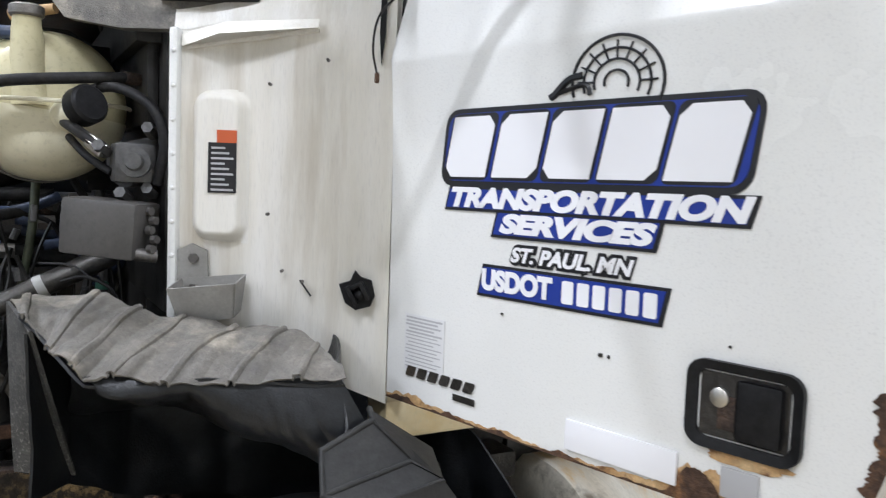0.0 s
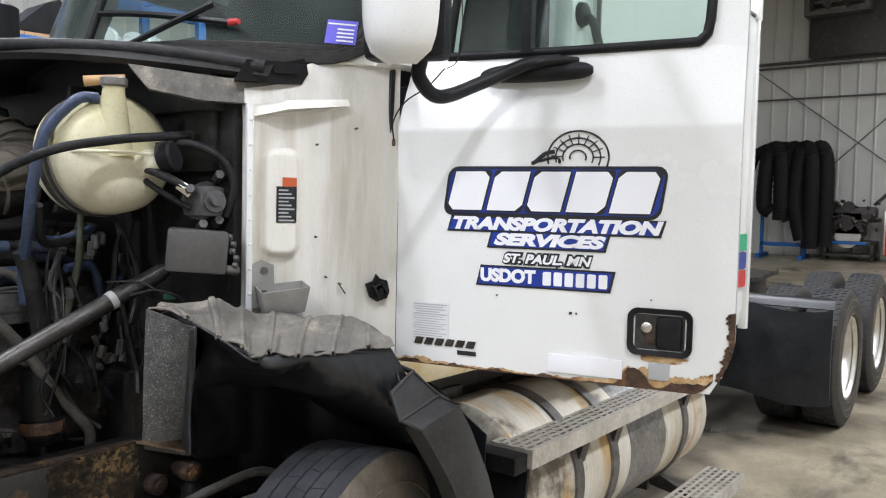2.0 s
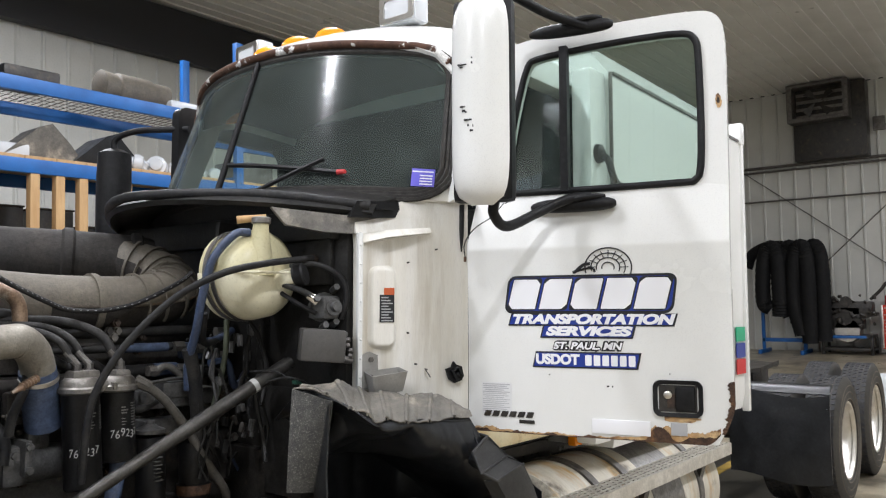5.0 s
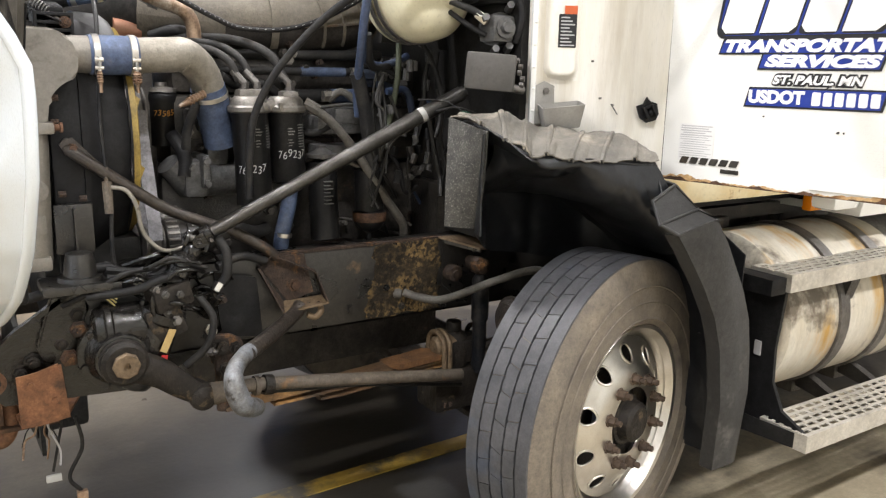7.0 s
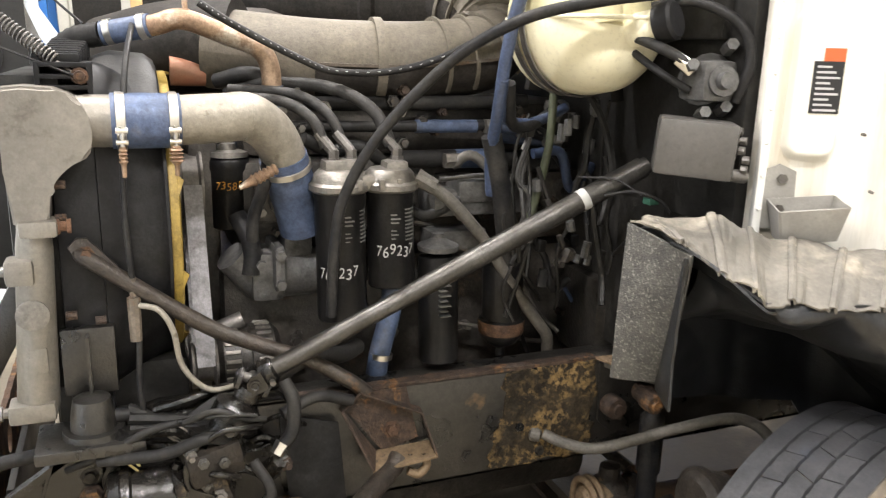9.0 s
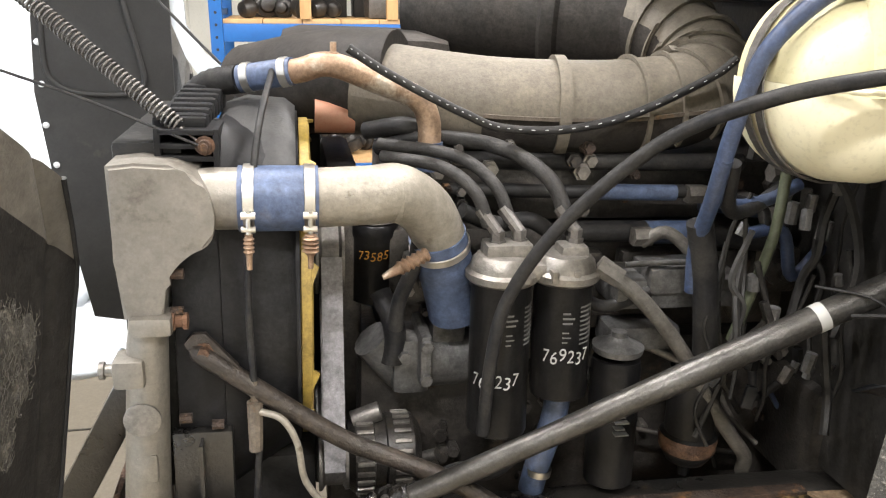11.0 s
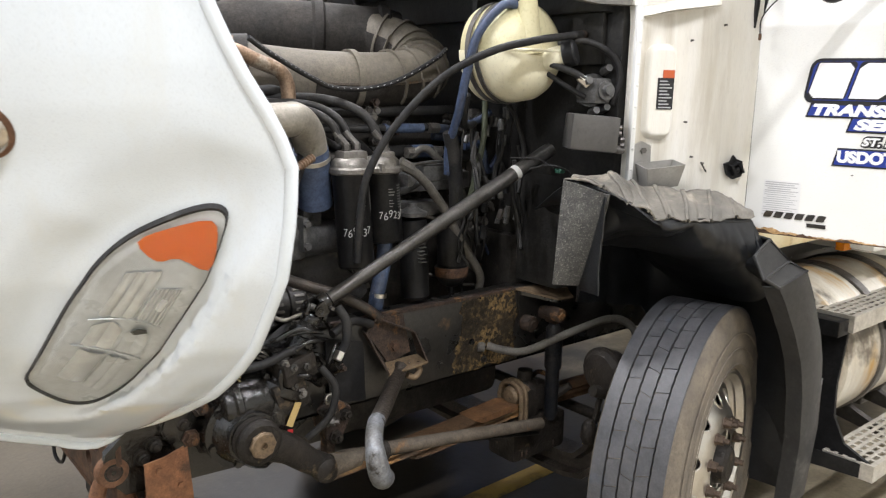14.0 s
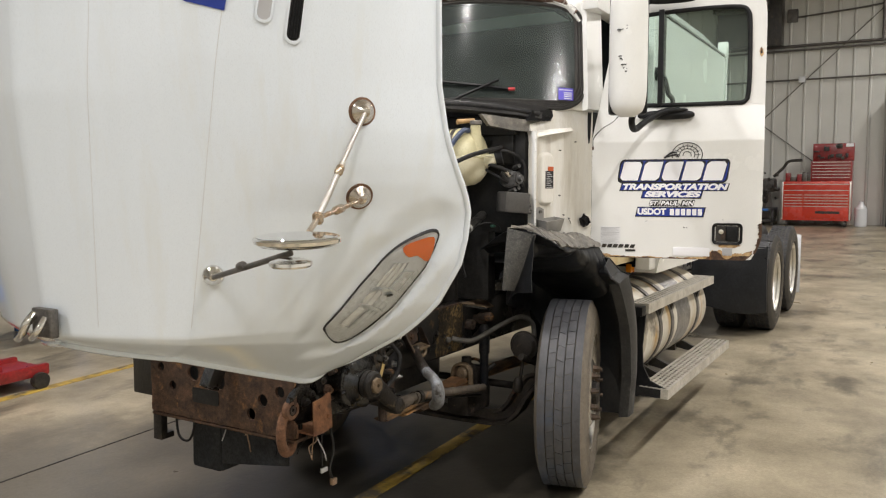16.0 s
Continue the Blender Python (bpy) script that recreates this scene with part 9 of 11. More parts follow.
for x in (-0.893, -0.775):
    lathe(bm, (x, -0.20, 1.372), (0, 0, 1), [(0, 0.060), (0.006, 0.067), (0.018, 0.067), (0.024, 0.060), (0.040, 0.056), (0.050, 0.046), (0.054, 0.0)], 28)
bx(bm, (-0.90, -0.238, 1.378), (-0.77, -0.16, 1.412), 0.014)
bx(bm, (-0.93, -0.225, 1.405), (-0.84, -0.165, 1.445), 0.012)
bx(bm, (-0.79, -0.225, 1.405), (-0.735, -0.17, 1.440), 0.012)
for x in (-0.86, -0.81, -0.77):
    bx(bm, (x - 0.006, -0.262, 1.382), (x + 0.006, -0.235, 1.405), 0.003)
part("filter_head", bm, ALUDULL, truck, "cast filter head")
bm = B()
for x, y in ((-0.905, -0.20), (-0.862, -0.19), (-0.755, -0.19)):
    lathe(bm, (x, y, 1.43), (0, 0, 1), [(0, 0.016), (0.018, 0.016), (0.018, 0.013), (0.035, 0.013)], 6)
    rod(bm, (x, y, 1.46), (x - 0.03, y + 0.02, 1.50), 0.012, 0.012, 10)
pieces("hose_fitting", bm, STEEL, truck)
bm = B()
tube(bm, [(-0.92, -0.19, 1.47), (-0.945, -0.17, 1.53), (-1.0, -0.12, 1.565), (-1.1, -0.05, 1.57)], 0.012, 10)
tube(bm, [(-0.875, -0.18, 1.47), (-0.905, -0.15, 1.54), (-0.97, -0.09, 1.58), (-1.1, 0.0, 1.585)], 0.012, 10)
tube(bm, [(-0.765, -0.18, 1.47), (-0.80, -0.14, 1.55), (-0.89, -0.06, 1.595), (-1.05, 0.02, 1.60)], 0.015, 10)
pieces("fuel_hose", bm, material("dark_fuel_hose", (0.04, 0.039, 0.038), 0.5, 0, (0.06, 0.057, 0.054), 14, 0.3, 240, 0.3), truck, "dark grey fuel hose")
bm = B()
tube(bm, [(-0.71, -0.22, 1.40), (-0.635, -0.24, 1.343), (-0.541, -0.24, 1.237), (-0.447, -0.24, 1.098), (-0.395, -0.24, 1.03), (-0.35, -0.22, 0.975), (-0.33, -0.19, 0.92)], 0.015, 14)
rod(bm, (-0.715, -0.215, 1.402), (-0.675, -0.233, 1.378), 0.021, 0.019, 8)
pieces("drain_hose", bm, GREYHOSE, truck)
# lower filter, cup and blue tube
f = part("coolant_filter", lathe(B(), (-0.655, -0.21, 1.215), (0, -0.08, -1), [(0, 0.02), (0.006, 0.046), (0.02, 0.048), (0.26, 0.048), (0.265, 0.04), (0.265, 0)], 28), FILTER, truck, "black coolant filter with fine print")
bm = B()
for k in range(7):
    bx(bm, (-0.672, -0.274 - 0.0013 * k, 1.150 - 0.012 * k), (-0.645 - 0.008 * (k % 2), -0.258 - 0.0013 * k, 1.1525 - 0.012 * k))
pieces("print_line", bm, FADEDPRINT, f)
bm = B()
lathe(bm, (-0.655, -0.21, 1.225), (0, 0, 1), [(0, 0.048), (0.012, 0.05), (0.02, 0.03), (0.03, 0.015), (0.04, 0.015)], 24)
bx(bm, (-0.67, -0.20, 1.215), (-0.52, -0.12, 1.265), 0.012)
part("filter_head", bm, ENGINEGREY, truck)
f = part("water_separator", lathe(B(), (-0.475, -0.20, 1.185), (0, -0.02, -1), [(0, 0.03), (0.01, 0.052), (0.15, 0.050), (0.155, 0.058), (0.19, 0.055), (0.215, 0.04), (0.23, 0.012), (0.25, 0.012)], 28), FILTER, truck, "black separator with a rusty bowl rim")
part("bowl_rim", lathe(B(), (-0.475, -0.203, 1.03), (0, -0.02, -1), [(0, 0.0585), (0.004, 0.0595), (0.03, 0.0575), (0.045, 0.048)], 28, False), RUSTPLATE, f)
bm = B()
tube(bm, [(-0.765, -0.21, 1.17), (-0.775, -0.215, 1.08), (-0.80, -0.22, 0.99), (-0.81, -0.22, 0.93)], 0.025, 16)
part("blue_tube", bm, BLUEHOSE, truck, "blue oil tube")
part("tube_band", lathe(B(), (-0.798, -0.22, 0.985), (-0.15, 0, -1), [(0, 0.026), (0.001, 0.028), (0.014, 0.028), (0.015, 0.026)], 20, False), ALU, truck)
# orange-marked oil filter behind the charge pipe
f = part("oil_filter", lathe(B(), (-1.105, 0.02, 1.43), (0, 0, -1), [(0, 0.03), (0.006, 0.046), (0.012, 0.050), (0.03, 0.050), (0.035, 0.047), (0.17, 0.047), (0.175, 0.04), (0.175, 0)], 28), FILTER, truck, "black oil filter with orange chalk figures")
bm = B()
bm.free()
for k, ch in enumerate("73585"):
    wrap_text("chalk_figure", ch, 0.026, ORANGECHALK, f, Vector((-1.105, 0.02, 1.362 + 0.002 * math.sin(2 * k))), Vector((0, 0, 1)), 0.047, -8, -0.026 + 0.013 * k, 0.0105)
part("filter_cap", lathe(B(), (-1.105, 0.02, 1.428), (0, 0, 1), [(0, 0.048), (0.012, 0.046), (0.016, 0.02), (0.03, 0.018)], 20), ALUDULL, truck)
# air compressor and pump castings
bm = B()
bx(bm, (-1.08, -0.12, 1.10), (-1.0, 0.05, 1.22), 0.02)
rod(bm, (-1.02, -0.06, 1.155), (-0.86, -0.06, 1.155), 0.06, 0.055, 20)
bx(bm, (-1.03, -0.15, 1.13), (-1.005, -0.0, 1.24), 0.012)
rod(bm, (-1.12, -0.08, 1.21), (-1.05, -0.06, 1.13), 0.04, 0.045, 16)
bx(bm, (-1.0, -0.10, 1.20), (-0.93, 0.02, 1.26), 0.015)
for x, z in ((-1.017, 1.15), (-1.017, 1.22), (-1.06, 1.20)):
    lathe(bm, (x, -0.15, z), (0, -1, 0), [(0, 0.013), (0.01, 0.012), (0.01, 0)], 6)
part("water_pump", bm, ENGINEGREY, truck, "greasy grey pump castings")
bm = B()
tube(bm, [(-1.10, -0.06, 1.30), (-1.075, -0.10, 1.24), (-1.08, -0.11, 1.17)], 0.022, 12)
tube(bm, [(-1.04, -0.17, 1.48), (-1.05, -0.175, 1.40), (-1.075, -0.16, 1.32), (-1.08, -0.15, 1.26)], 0.014, 10)
pieces("pump_hose", bm, HOSE, truck)
# block, head, manifold
bm = B()
bx(bm, (-1.14, -0.05, 0.80), (-0.10, 0.42, 1.18), 0.03)
part("engine_block", bm, ENGINE, truck, "grimy black engine block")
part("cylinder_head", bx(B(), (-1.10, -0.02, 1.18), (-0.10, 0.40, 1.42), 0.03), ENGINE, truck, "grimy cylinder head")
part("valve_cover", bx(B(), (-1.08, 0.0, 1.42), (-0.12, 0.38, 1.56), 0.04), ENGINE, truck)
# engine front and shroud side, added as dark backing behind the belt
part("timing_cover", bx(B(), (-1.20, 0.0, 0.72), (-1.13, 0.48, 1.52), 0.02), ENGINE, truck)
part("shroud_side", bx(B(), (-1.40, 0.40, 0.90), (-1.20, 0.46, 1.66), 0.01), FIREWALL, truck)
part("oil_pan", bx(B(), (-1.08, -0.08, 0.44), (-0.1, 0.40, 0.80), 0.05), ENGINE, truck, "grimy black oil pan")
for k in range(6):
    bm = B()
    x = -1.0 + 0.15 * k
    bx(bm, (x - 0.055, -0.075, 1.28), (x + 0.055, -0.03, 1.38), 0.012)
    lathe(bm, (x, -0.075, 1.33), (0, -1, 0), [(0, 0.03), (0.02, 0.028), (0.02, 0.012), (0.035, 0.012)], 12)
    part("unit_pump", bm, ENGINE, truck)
bm = B()
bx(bm, (-0.66, -0.19, 1.295), (-0.38, -0.06, 1.36), 0.02)
bx(bm, (-0.60, -0.20, 1.33), (-0.44, -0.10, 1.385), 0.015)
tube(bm, [(-0.64, -0.17, 1.385), (-0.55, -0.19, 1.395), (-0.47, -0.18, 1.385), (-0.45, -0.17, 1.35)], 0.006, 8)
part("manifold", bm, ENGINEGREY, truck, "grey cast intake manifold")
bm = B()
tube(bm, [(-0.98, -0.02, 1.50), (-0.7, -0.05, 1.50), (-0.42, -0.06, 1.50), (-0.30, -0.08, 1.47)], 0.014, 10)
tube(bm, [(-0.98, 0.02, 1.55), (-0.62, -0.02, 1.555), (-0.35, -0.04, 1.56)], 0.018, 10)
tube(bm, [(-1.0, 0.03, 1.62), (-0.8, 0.03, 1.625), (-0.5, 0.05, 1.62)], 0.016, 10)
tube(bm, [(-0.72, -0.06, 1.42), (-0.5, -0.07, 1.42), (-0.3, -0.08, 1.40)], 0.022, 10)
pieces("rail_tube", bm, HOSE, truck, "dark tube along the engine")
bm = B()
rod(bm, (-0.66, -0.05, 1.50), (-0.50, -0.06, 1.50), 0.0165, 0.0165, 14)
rod(bm, (-0.56, -0.07, 1.42), (-0.47, -0.072, 1.42), 0.0245, 0.0245, 14)
rod(bm, (-0.44, -0.06, 1.50), (-0.36, -0.065, 1.49), 0.0165, 0.0165, 14)
rod(bm, (-0.42, -0.02, 1.47), (-0.30, -0.05, 1.46), 0.018, 0.018, 14)
pieces("blue_sleeve", bm, BLUEHOSE, truck, "blue hose sleeve")
bm = B()
for x, y, z in ((-0.46, -0.07, 1.50), (-0.37, -0.08, 1.49), (-0.30, -0.10, 1.55), (-0.30, -0.10, 1.46), (-0.58, -0.10, 1.42), (-0.46, -0.09, 1.42)):
    rod(bm, (x - 0.02, y, z), (x + 0.02, y, z), 0.02, 0.02, 6)
pieces("tube_fitting", bm, ALUDULL, truck)
bm = B()
lathe(bm, (-0.12, YC + 0.12, 0.85), (1, 0, -0.04), [(0, 0.20), (0.02, 0.27), (0.10, 0.28), (0.14, 0.25), (0.30, 0.19), (0.9, 0.17), (0.95, 0.08)], 28)
part("gearbox", bm, DARKSTEEL, truck, "dark gearbox behind the engine")
part("bell_bracket", bx(B(), (-0.22, -0.24, 0.88), (-0.10, 0.0, 1.12), 0.03), DARKSTEEL, truck)
part("far_liner", bx(B(), (-0.75, side(-0.62), 0.85), (0.0, side(-0.58), 1.66), 0.01), LINER, truck, "far wheel-house liner")
# air intake duct
ductpath = smooth_path([(-1.12, 0.16, 1.675), (-0.88, 0.07, 1.655), (-0.66, 0.04, 1.655), (-0.54, 0.04, 1.665), (-0.45, 0.05, 1.68), (-0.375, 0.115, 1.72), (-0.38, 0.22, 1.78), (-0.45, 0.33, 1.825)], 8)


def duct_shell(r, a0, a1, i0, i1):
    """Part of the duct's wall between two angles round its run, 0 towards the camera side, 90 up."""
    def f(u, v):
        t = i0 + (i1 - i0) * u
        i = min(int(t), len(ductpath) - 2)
        p = ductpath[i].lerp(ductpath[i + 1], t - i)
        d = (ductpath[min(i + 2, len(ductpath) - 1)] - ductpath[max(i - 1, 0)]).normalized()
        out = Vector((d.y, -d.x, 0)).normalized()
        up = out.cross(d).normalized()
        up = up if up.z > 0 else -up
        a = math.radians(a0 + (a1 - a0) * v)
        return p + (out * math.cos(a) + up * math.sin(a)) * r
    return f


last = len(ductpath) - 1
duct = part("air_duct", sheet(B(), duct_shell(0.097, -4, 356, 0, last), 90, 40), DUCT, truck, "dusty grey air intake duct")
# the duct's shaded underside is coloured in as a darker lower shell
part("duct_underside", sheet(B(), duct_shell(0.0995, -190, -6, 8, last), 80, 20, 0.001), DUCTDARK, duct, "lower half of the duct, its shade put into the dark colour")
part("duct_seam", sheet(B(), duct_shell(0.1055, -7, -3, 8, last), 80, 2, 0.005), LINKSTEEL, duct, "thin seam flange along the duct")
for i in (13, 21, 27, 32, 37, 41, 45, 49, 53):
    w = 0.55 if i > 14 else 0.8
    part("duct_rib", sheet(B(), duct_shell(0.1065, -50, 220, i - w * 0.5, i + w * 0.5), 3, 36, 0.008), DUCT, duct)
bm = B()
lathe(bm, (-0.33, 0.30, 1.815), (-0.62, 0.30, 0.02), [(0, 0.06), (0.01, 0.105), (0.05, 0.115), (0.06, 0.128), (0.09, 0.128), (0.10, 0.118), (0.30, 0.122), (0.31, 0.132), (0.34, 0.132), (0.35, 0.122), (0.62, 0.12), (0.70, 0.09), (0.72, 0.0)], 36)
bx(bm, (-1.3, 0.25, 1.55), (-0.9, 0.7, 1.78), 0.06)
tube(bm, [(-1.35, 0.35, 1.64), (-1.2, 0.22, 1.68), (-1.05, 0.14, 1.69)], 0.105, 28)
part("air_cleaner", bm, DUCTDARK, truck, "dark air cleaner canister")
bm = B()
loom_run = [(-1.167, -0.09, 1.769), (-1.108, -0.09, 1.733), (-1.025, -0.09, 1.691), (-0.951, -0.09, 1.657), (-0.88, -0.09, 1.632), (-0.755, -0.09, 1.631), (-0.624, -0.09, 1.662), (-0.475, -0.09, 1.733), (-0.424, -0.09, 1.771)]
tube(bm, loom_run, 0.0085, 14)
loom = part("wire_loom", bm, HOSE, truck, "black wire loom along the duct")
stitch = B()
run = smooth_path(loom_run, 5)
for a, b in zip(run, run[1:]):
    rod(stitch, a.lerp(b, 0.35) + Vector((0, -0.0088, 0.002)), a.lerp(b, 0.6) + Vector((0, -0.0088, 0.002)), 0.0009, 0.0009, 6)
tagged(part("loom_stitch", stitch, DECALGREY, loom), kind="stuff")
bm = B()
tube(bm, [(-1.12, 0.06, 1.60), (-1.05, 0.0, 1.62), (-0.98, 0.03, 1.59), (-1.0, 0.08, 1.55), (-1.08, 0.1, 1.56)], 0.018, 8)
tube(bm, [(-1.10, 0.04, 1.57), (-1.02, -0.01, 1.60), (-0.94, 0.03, 1.57)], 0.016, 8)
pieces("wire_loom", bm, HOSE, truck)
bm = B()
rod(bm, (-1.22, 0.12, 1.62), (-1.14, 0.12, 1.62), 0.035, 0.035, 18)
part("red_boot", bm, material("faded_red_silicone", (0.42, 0.15, 0.085), 0.55, 0, (0.34, 0.20, 0.13), 10, 0.3, 120, 0.1), truck, "faded red silicone boot")
# surge tank
bm = B()
TC = Vector((-0.375, -0.405, 1.752))
lathe(bm, TC + Vector((-0.02, 0.13, 0)), (0.12, -1, 0.05), [(0, 0.135), (0.01, 0.152), (0.10, 0.157), (0.16, 0.150), (0.185, 0.137), (0.21, 0.112), (0.225, 0.080), (0.235, 0.0)], 48)
low_half = bm.copy()
bmesh.ops.bisect_plane(bm, geom=bm.verts[:] + bm.edges[:] + bm.faces[:], plane_co=TC + Vector((0, 0, -0.012)), plane_no=(0.10, 0, 1), clear_inner=True)
bmesh.ops.bisect_plane(low_half, geom=low_half.verts[:] + low_half.edges[:] + low_half.faces[:], plane_co=TC + Vector((0, 0, -0.012)), plane_no=(0.10, 0, 1), clear_outer=True)
for v in low_half.verts:
    v.co += (v.co - TC) * 0.022
rod(bm, TC + Vector((-0.05, -0.07, 0.12)), TC + Vector((-0.05, -0.075, 0.180)), 0.030, 0.026, 18)
col = rod(B(), TC + Vector((-0.05, -0.072, 0.150)), TC + Vector((-0.045, -0.082, -0.006)), 0.029, 0.040, 18)
tank = part("surge_tank", bm, TANKOLIVE, truck, "yellowed translucent coolant tank")
part("neck_column", col, TANKOLIVE, tank)
part("tank_lower", low_half, TANKPLAS, tank, "cream lower half of the coolant tank")
part("filler_neck", rod(B(), TC + Vector((0.02, -0.09, -0.02)), TC + Vector((0.055, -0.17, 0.0)), 0.034, 0.032, 18), TANKPLAS, tank)
bm = B()
tube(bm, [TC + Vector((0.150 * math.cos(a), -0.04 - 0.11 * math.sin(a), 0.005)) for a in np.linspace(math.pi * 0.98, 0.02, 13)], 0.0045, 8, 3)
pieces("tank_seam", bm, TANKPLAS, tank)
bm = B()
lathe(bm, TC + Vector((-0.05, -0.075, 0.172)), (0, 0, 1), [(0, 0.030), (0.004, 0.033), (0.020, 0.033), (0.024, 0.028), (0.024, 0.006), (0.027, 0)], 24)
part("pressure_cap", bm, ALUDULL, tank, "pale pressure cap")
bm = B()
lathe(bm, TC + Vector((0.042, -0.145, -0.006)), (0.45, -0.85, 0.25), [(0, 0.036), (0.002, 0.040), (0.034, 0.040), (0.040, 0.034), (0.040, 0)], 24)
part("fill_cap", bm, BLACKPLAS, tank, "black screw cap")
bm = B()
for k, y in enumerate((0.05, 0.09)):
    lathe(bm, TC + Vector((-0.02, y, 0)), (0.12, -1, 0.05), [(0, 0.158), (0.001, 0.161), (0.018, 0.161), (0.019, 0.158)], 40, False)
pieces("tank_strap", bm, STEEL, tank)
bm = B()
slab(bm, [(-0.44, -0.22, 1.60), (-0.28, -0.22, 1.60), (-0.24, -0.22, 1.90), (-0.33, -0.22, 1.95), (-0.40, -0.22, 1.95)], (0, 0.02, 0))
slab(bm, [(-0.30, -0.36, 1.58), (-0.24, -0.30, 1.58), (-0.24, -0.22, 1.92), (-0.30, -0.22, 1.92)], (0.012, 0, 0))
part("tank_bracket", bm, FIREWALL, truck, "black tank bracket")
bm = B()
rod(bm, (-0.45, -0.38, 1.943), (-0.37, -0.44, 1.956), 0.014, 0.011, 12)
part("capped_hose", bm, PINE, truck, "tan hose stub")
bm = B()
tube(bm, [(-0.45, -0.45, 1.895), (-0.50, -0.435, 1.885), (-0.56, -0.40, 1.80), (-0.575, -0.37, 1.68), (-0.57, -0.33, 1.56), (-0.555, -0.27, 1.45), (-0.54, -0.25, 1.36)], 0.014, 12)
part("blue_hose", bm, BLUETUBE, truck, "dark blue coolant hose")
part("blue_hose", tube(B(), [(-0.575, -0.36, 1.63), (-0.55, -0.31, 1.555), (-0.48, -0.26, 1.525), (-0.41, -0.25, 1.535), (-0.35, -0.24, 1.56)], 0.012, 14), BLUETUBE, truck, "dark blue branch hose")
bm = B()
tube(bm, [(-0.56, -0.28, 1.50), (-0.53, -0.27, 1.40), (-0.50, -0.25, 1.28), (-0.47, -0.22, 1.15)], 0.024, 12)
tube(bm, [(-0.555, -0.35, 1.62), (-0.52, -0.30, 1.53), (-0.45, -0.26, 1.52), (-0.36, -0.22, 1.56)], 0.013, 10)
pieces("heater_hose", bm, HOSE, truck)
# long curved black hoses over the engine
bm = B()
tube(bm, [(-0.94, -0.31, 1.12), (-0.935, -0.32, 1.27), (-0.915, -0.33, 1.386), (-0.843, -0.36, 1.522), (-0.721, -0.42, 1.664), (-0.623, -0.53, 1.745), (-0.484, -0.57, 1.782), (-0.34, -0.57, 1.803), (-0.238, -0.54, 1.816)], 0.0115, 10)
part("long_hose", bm, HOSE, truck, "long black hose arching over the engine")
bm = B()
rod(bm, (-0.25, -0.545, 1.815), (-0.20, -0.52, 1.815), 0.013)
part("hose_end", bm, RUST, truck)
# brake valve with hoses on the firewall
bm = B()
rod(bm, (-0.20, -0.56, 1.645), (-0.26, -0.60, 1.635), 0.05, 0.045, 16)
bx(bm, (-0.28, -0.64, 1.60), (-0.20, -0.56, 1.68), 0.012)
lathe(bm, (-0.24, -0.64, 1.64), (-0.3, -1, 0.1), [(0, 0.03), (0.015, 0.03), (0.015, 0.018), (0.035, 0.016)], 12)
for x, z in ((-0.29, 1.66), (-0.20, 1.58), (-0.25, 1.57), (-0.20, 1.70)):
    rod(bm, (x, -0.60, z), (x - 0.02, -0.64, z + 0.012), 0.014, 0.012, 6)
pieces("brake_valve", bm, ENGINEGREY, truck, "aluminium brake valve on the firewall")
bm = B()
tube(bm, [(-0.30, -0.62, 1.665), (-0.33, -0.60, 1.69), (-0.36, -0.52, 1.72), (-0.36, -0.42, 1.74)], 0.011, 10)
tube(bm, [(-0.20, -0.64, 1.60), (-0.19, -0.66, 1.68), (-0.21, -0.64, 1.75), (-0.27, -0.58, 1.79), (-0.33, -0.52, 1.78)], 0.0105, 10)
tube(bm, [(-0.28, -0.60, 1.62), (-0.32, -0.56, 1.65), (-0.35, -0.50, 1.69)], 0.008, 10)
pieces("air_hose", bm, HOSE, truck, "black air hose")
part("hose_nut", rod(B(), (-0.295, -0.622, 1.66), (-0.322, -0.606, 1.682), 0.016, 0.014, 6), ALU, truck)
# grey control box by the shaft
bm = B()
bx(bm, (-0.075, -0.055, -0.055), (0.075, 0.055, 0.055), 0.010, pose(-0.285, -0.635, 1.512, 0, 4, -35))
part("control_box", bm, material("grey_box_plastic", (0.065, 0.062, 0.058), 0.4, 0, (0.085, 0.08, 0.075), 8, 0.3, 80, 0.1, mottle=0.12), truck, "dark grey control box")
bm = B()
for k in range(5):
    lathe(bm, Vector((-0.225 + 0.008 * (k % 2), -0.705 + 0.006 * k, 1.475 + 0.018 * k)), (0.6, -0.8, 0), [(0, 0.009), (0.012, 0.008), (0.012, 0)], 8)
rod(bm, (-0.25, -0.70, 1.465), (-0.21, -0.70, 1.46), 0.013)
pieces("box_plug", bm, STEEL, truck)

# bolts and fittings over the castings
random.seed(44)
for k in range(70):
    zone = random.choice(((-1.06, -0.70, -0.055, 0.85, 1.40), (-0.60, -0.20, -0.06, 0.95, 1.55), (-1.0, -0.55, -0.03, 1.43, 1.60)))
    p = (random.uniform(zone[0], zone[1]), zone[2] + random.uniform(-0.02, 0.0), random.uniform(zone[3], zone[4]))
    r = random.uniform(0.007, 0.015)
    part("engine_bolt", lathe(B(), p, (0, -1, 0), [(-0.02, r * 1.3), (0.004, r * 1.3), (0.004, r), (0.014, r * 0.9), (0.014, 0)], 6), random.choice((STEEL, RUST, ENGINE, ALUDULL)), truck)
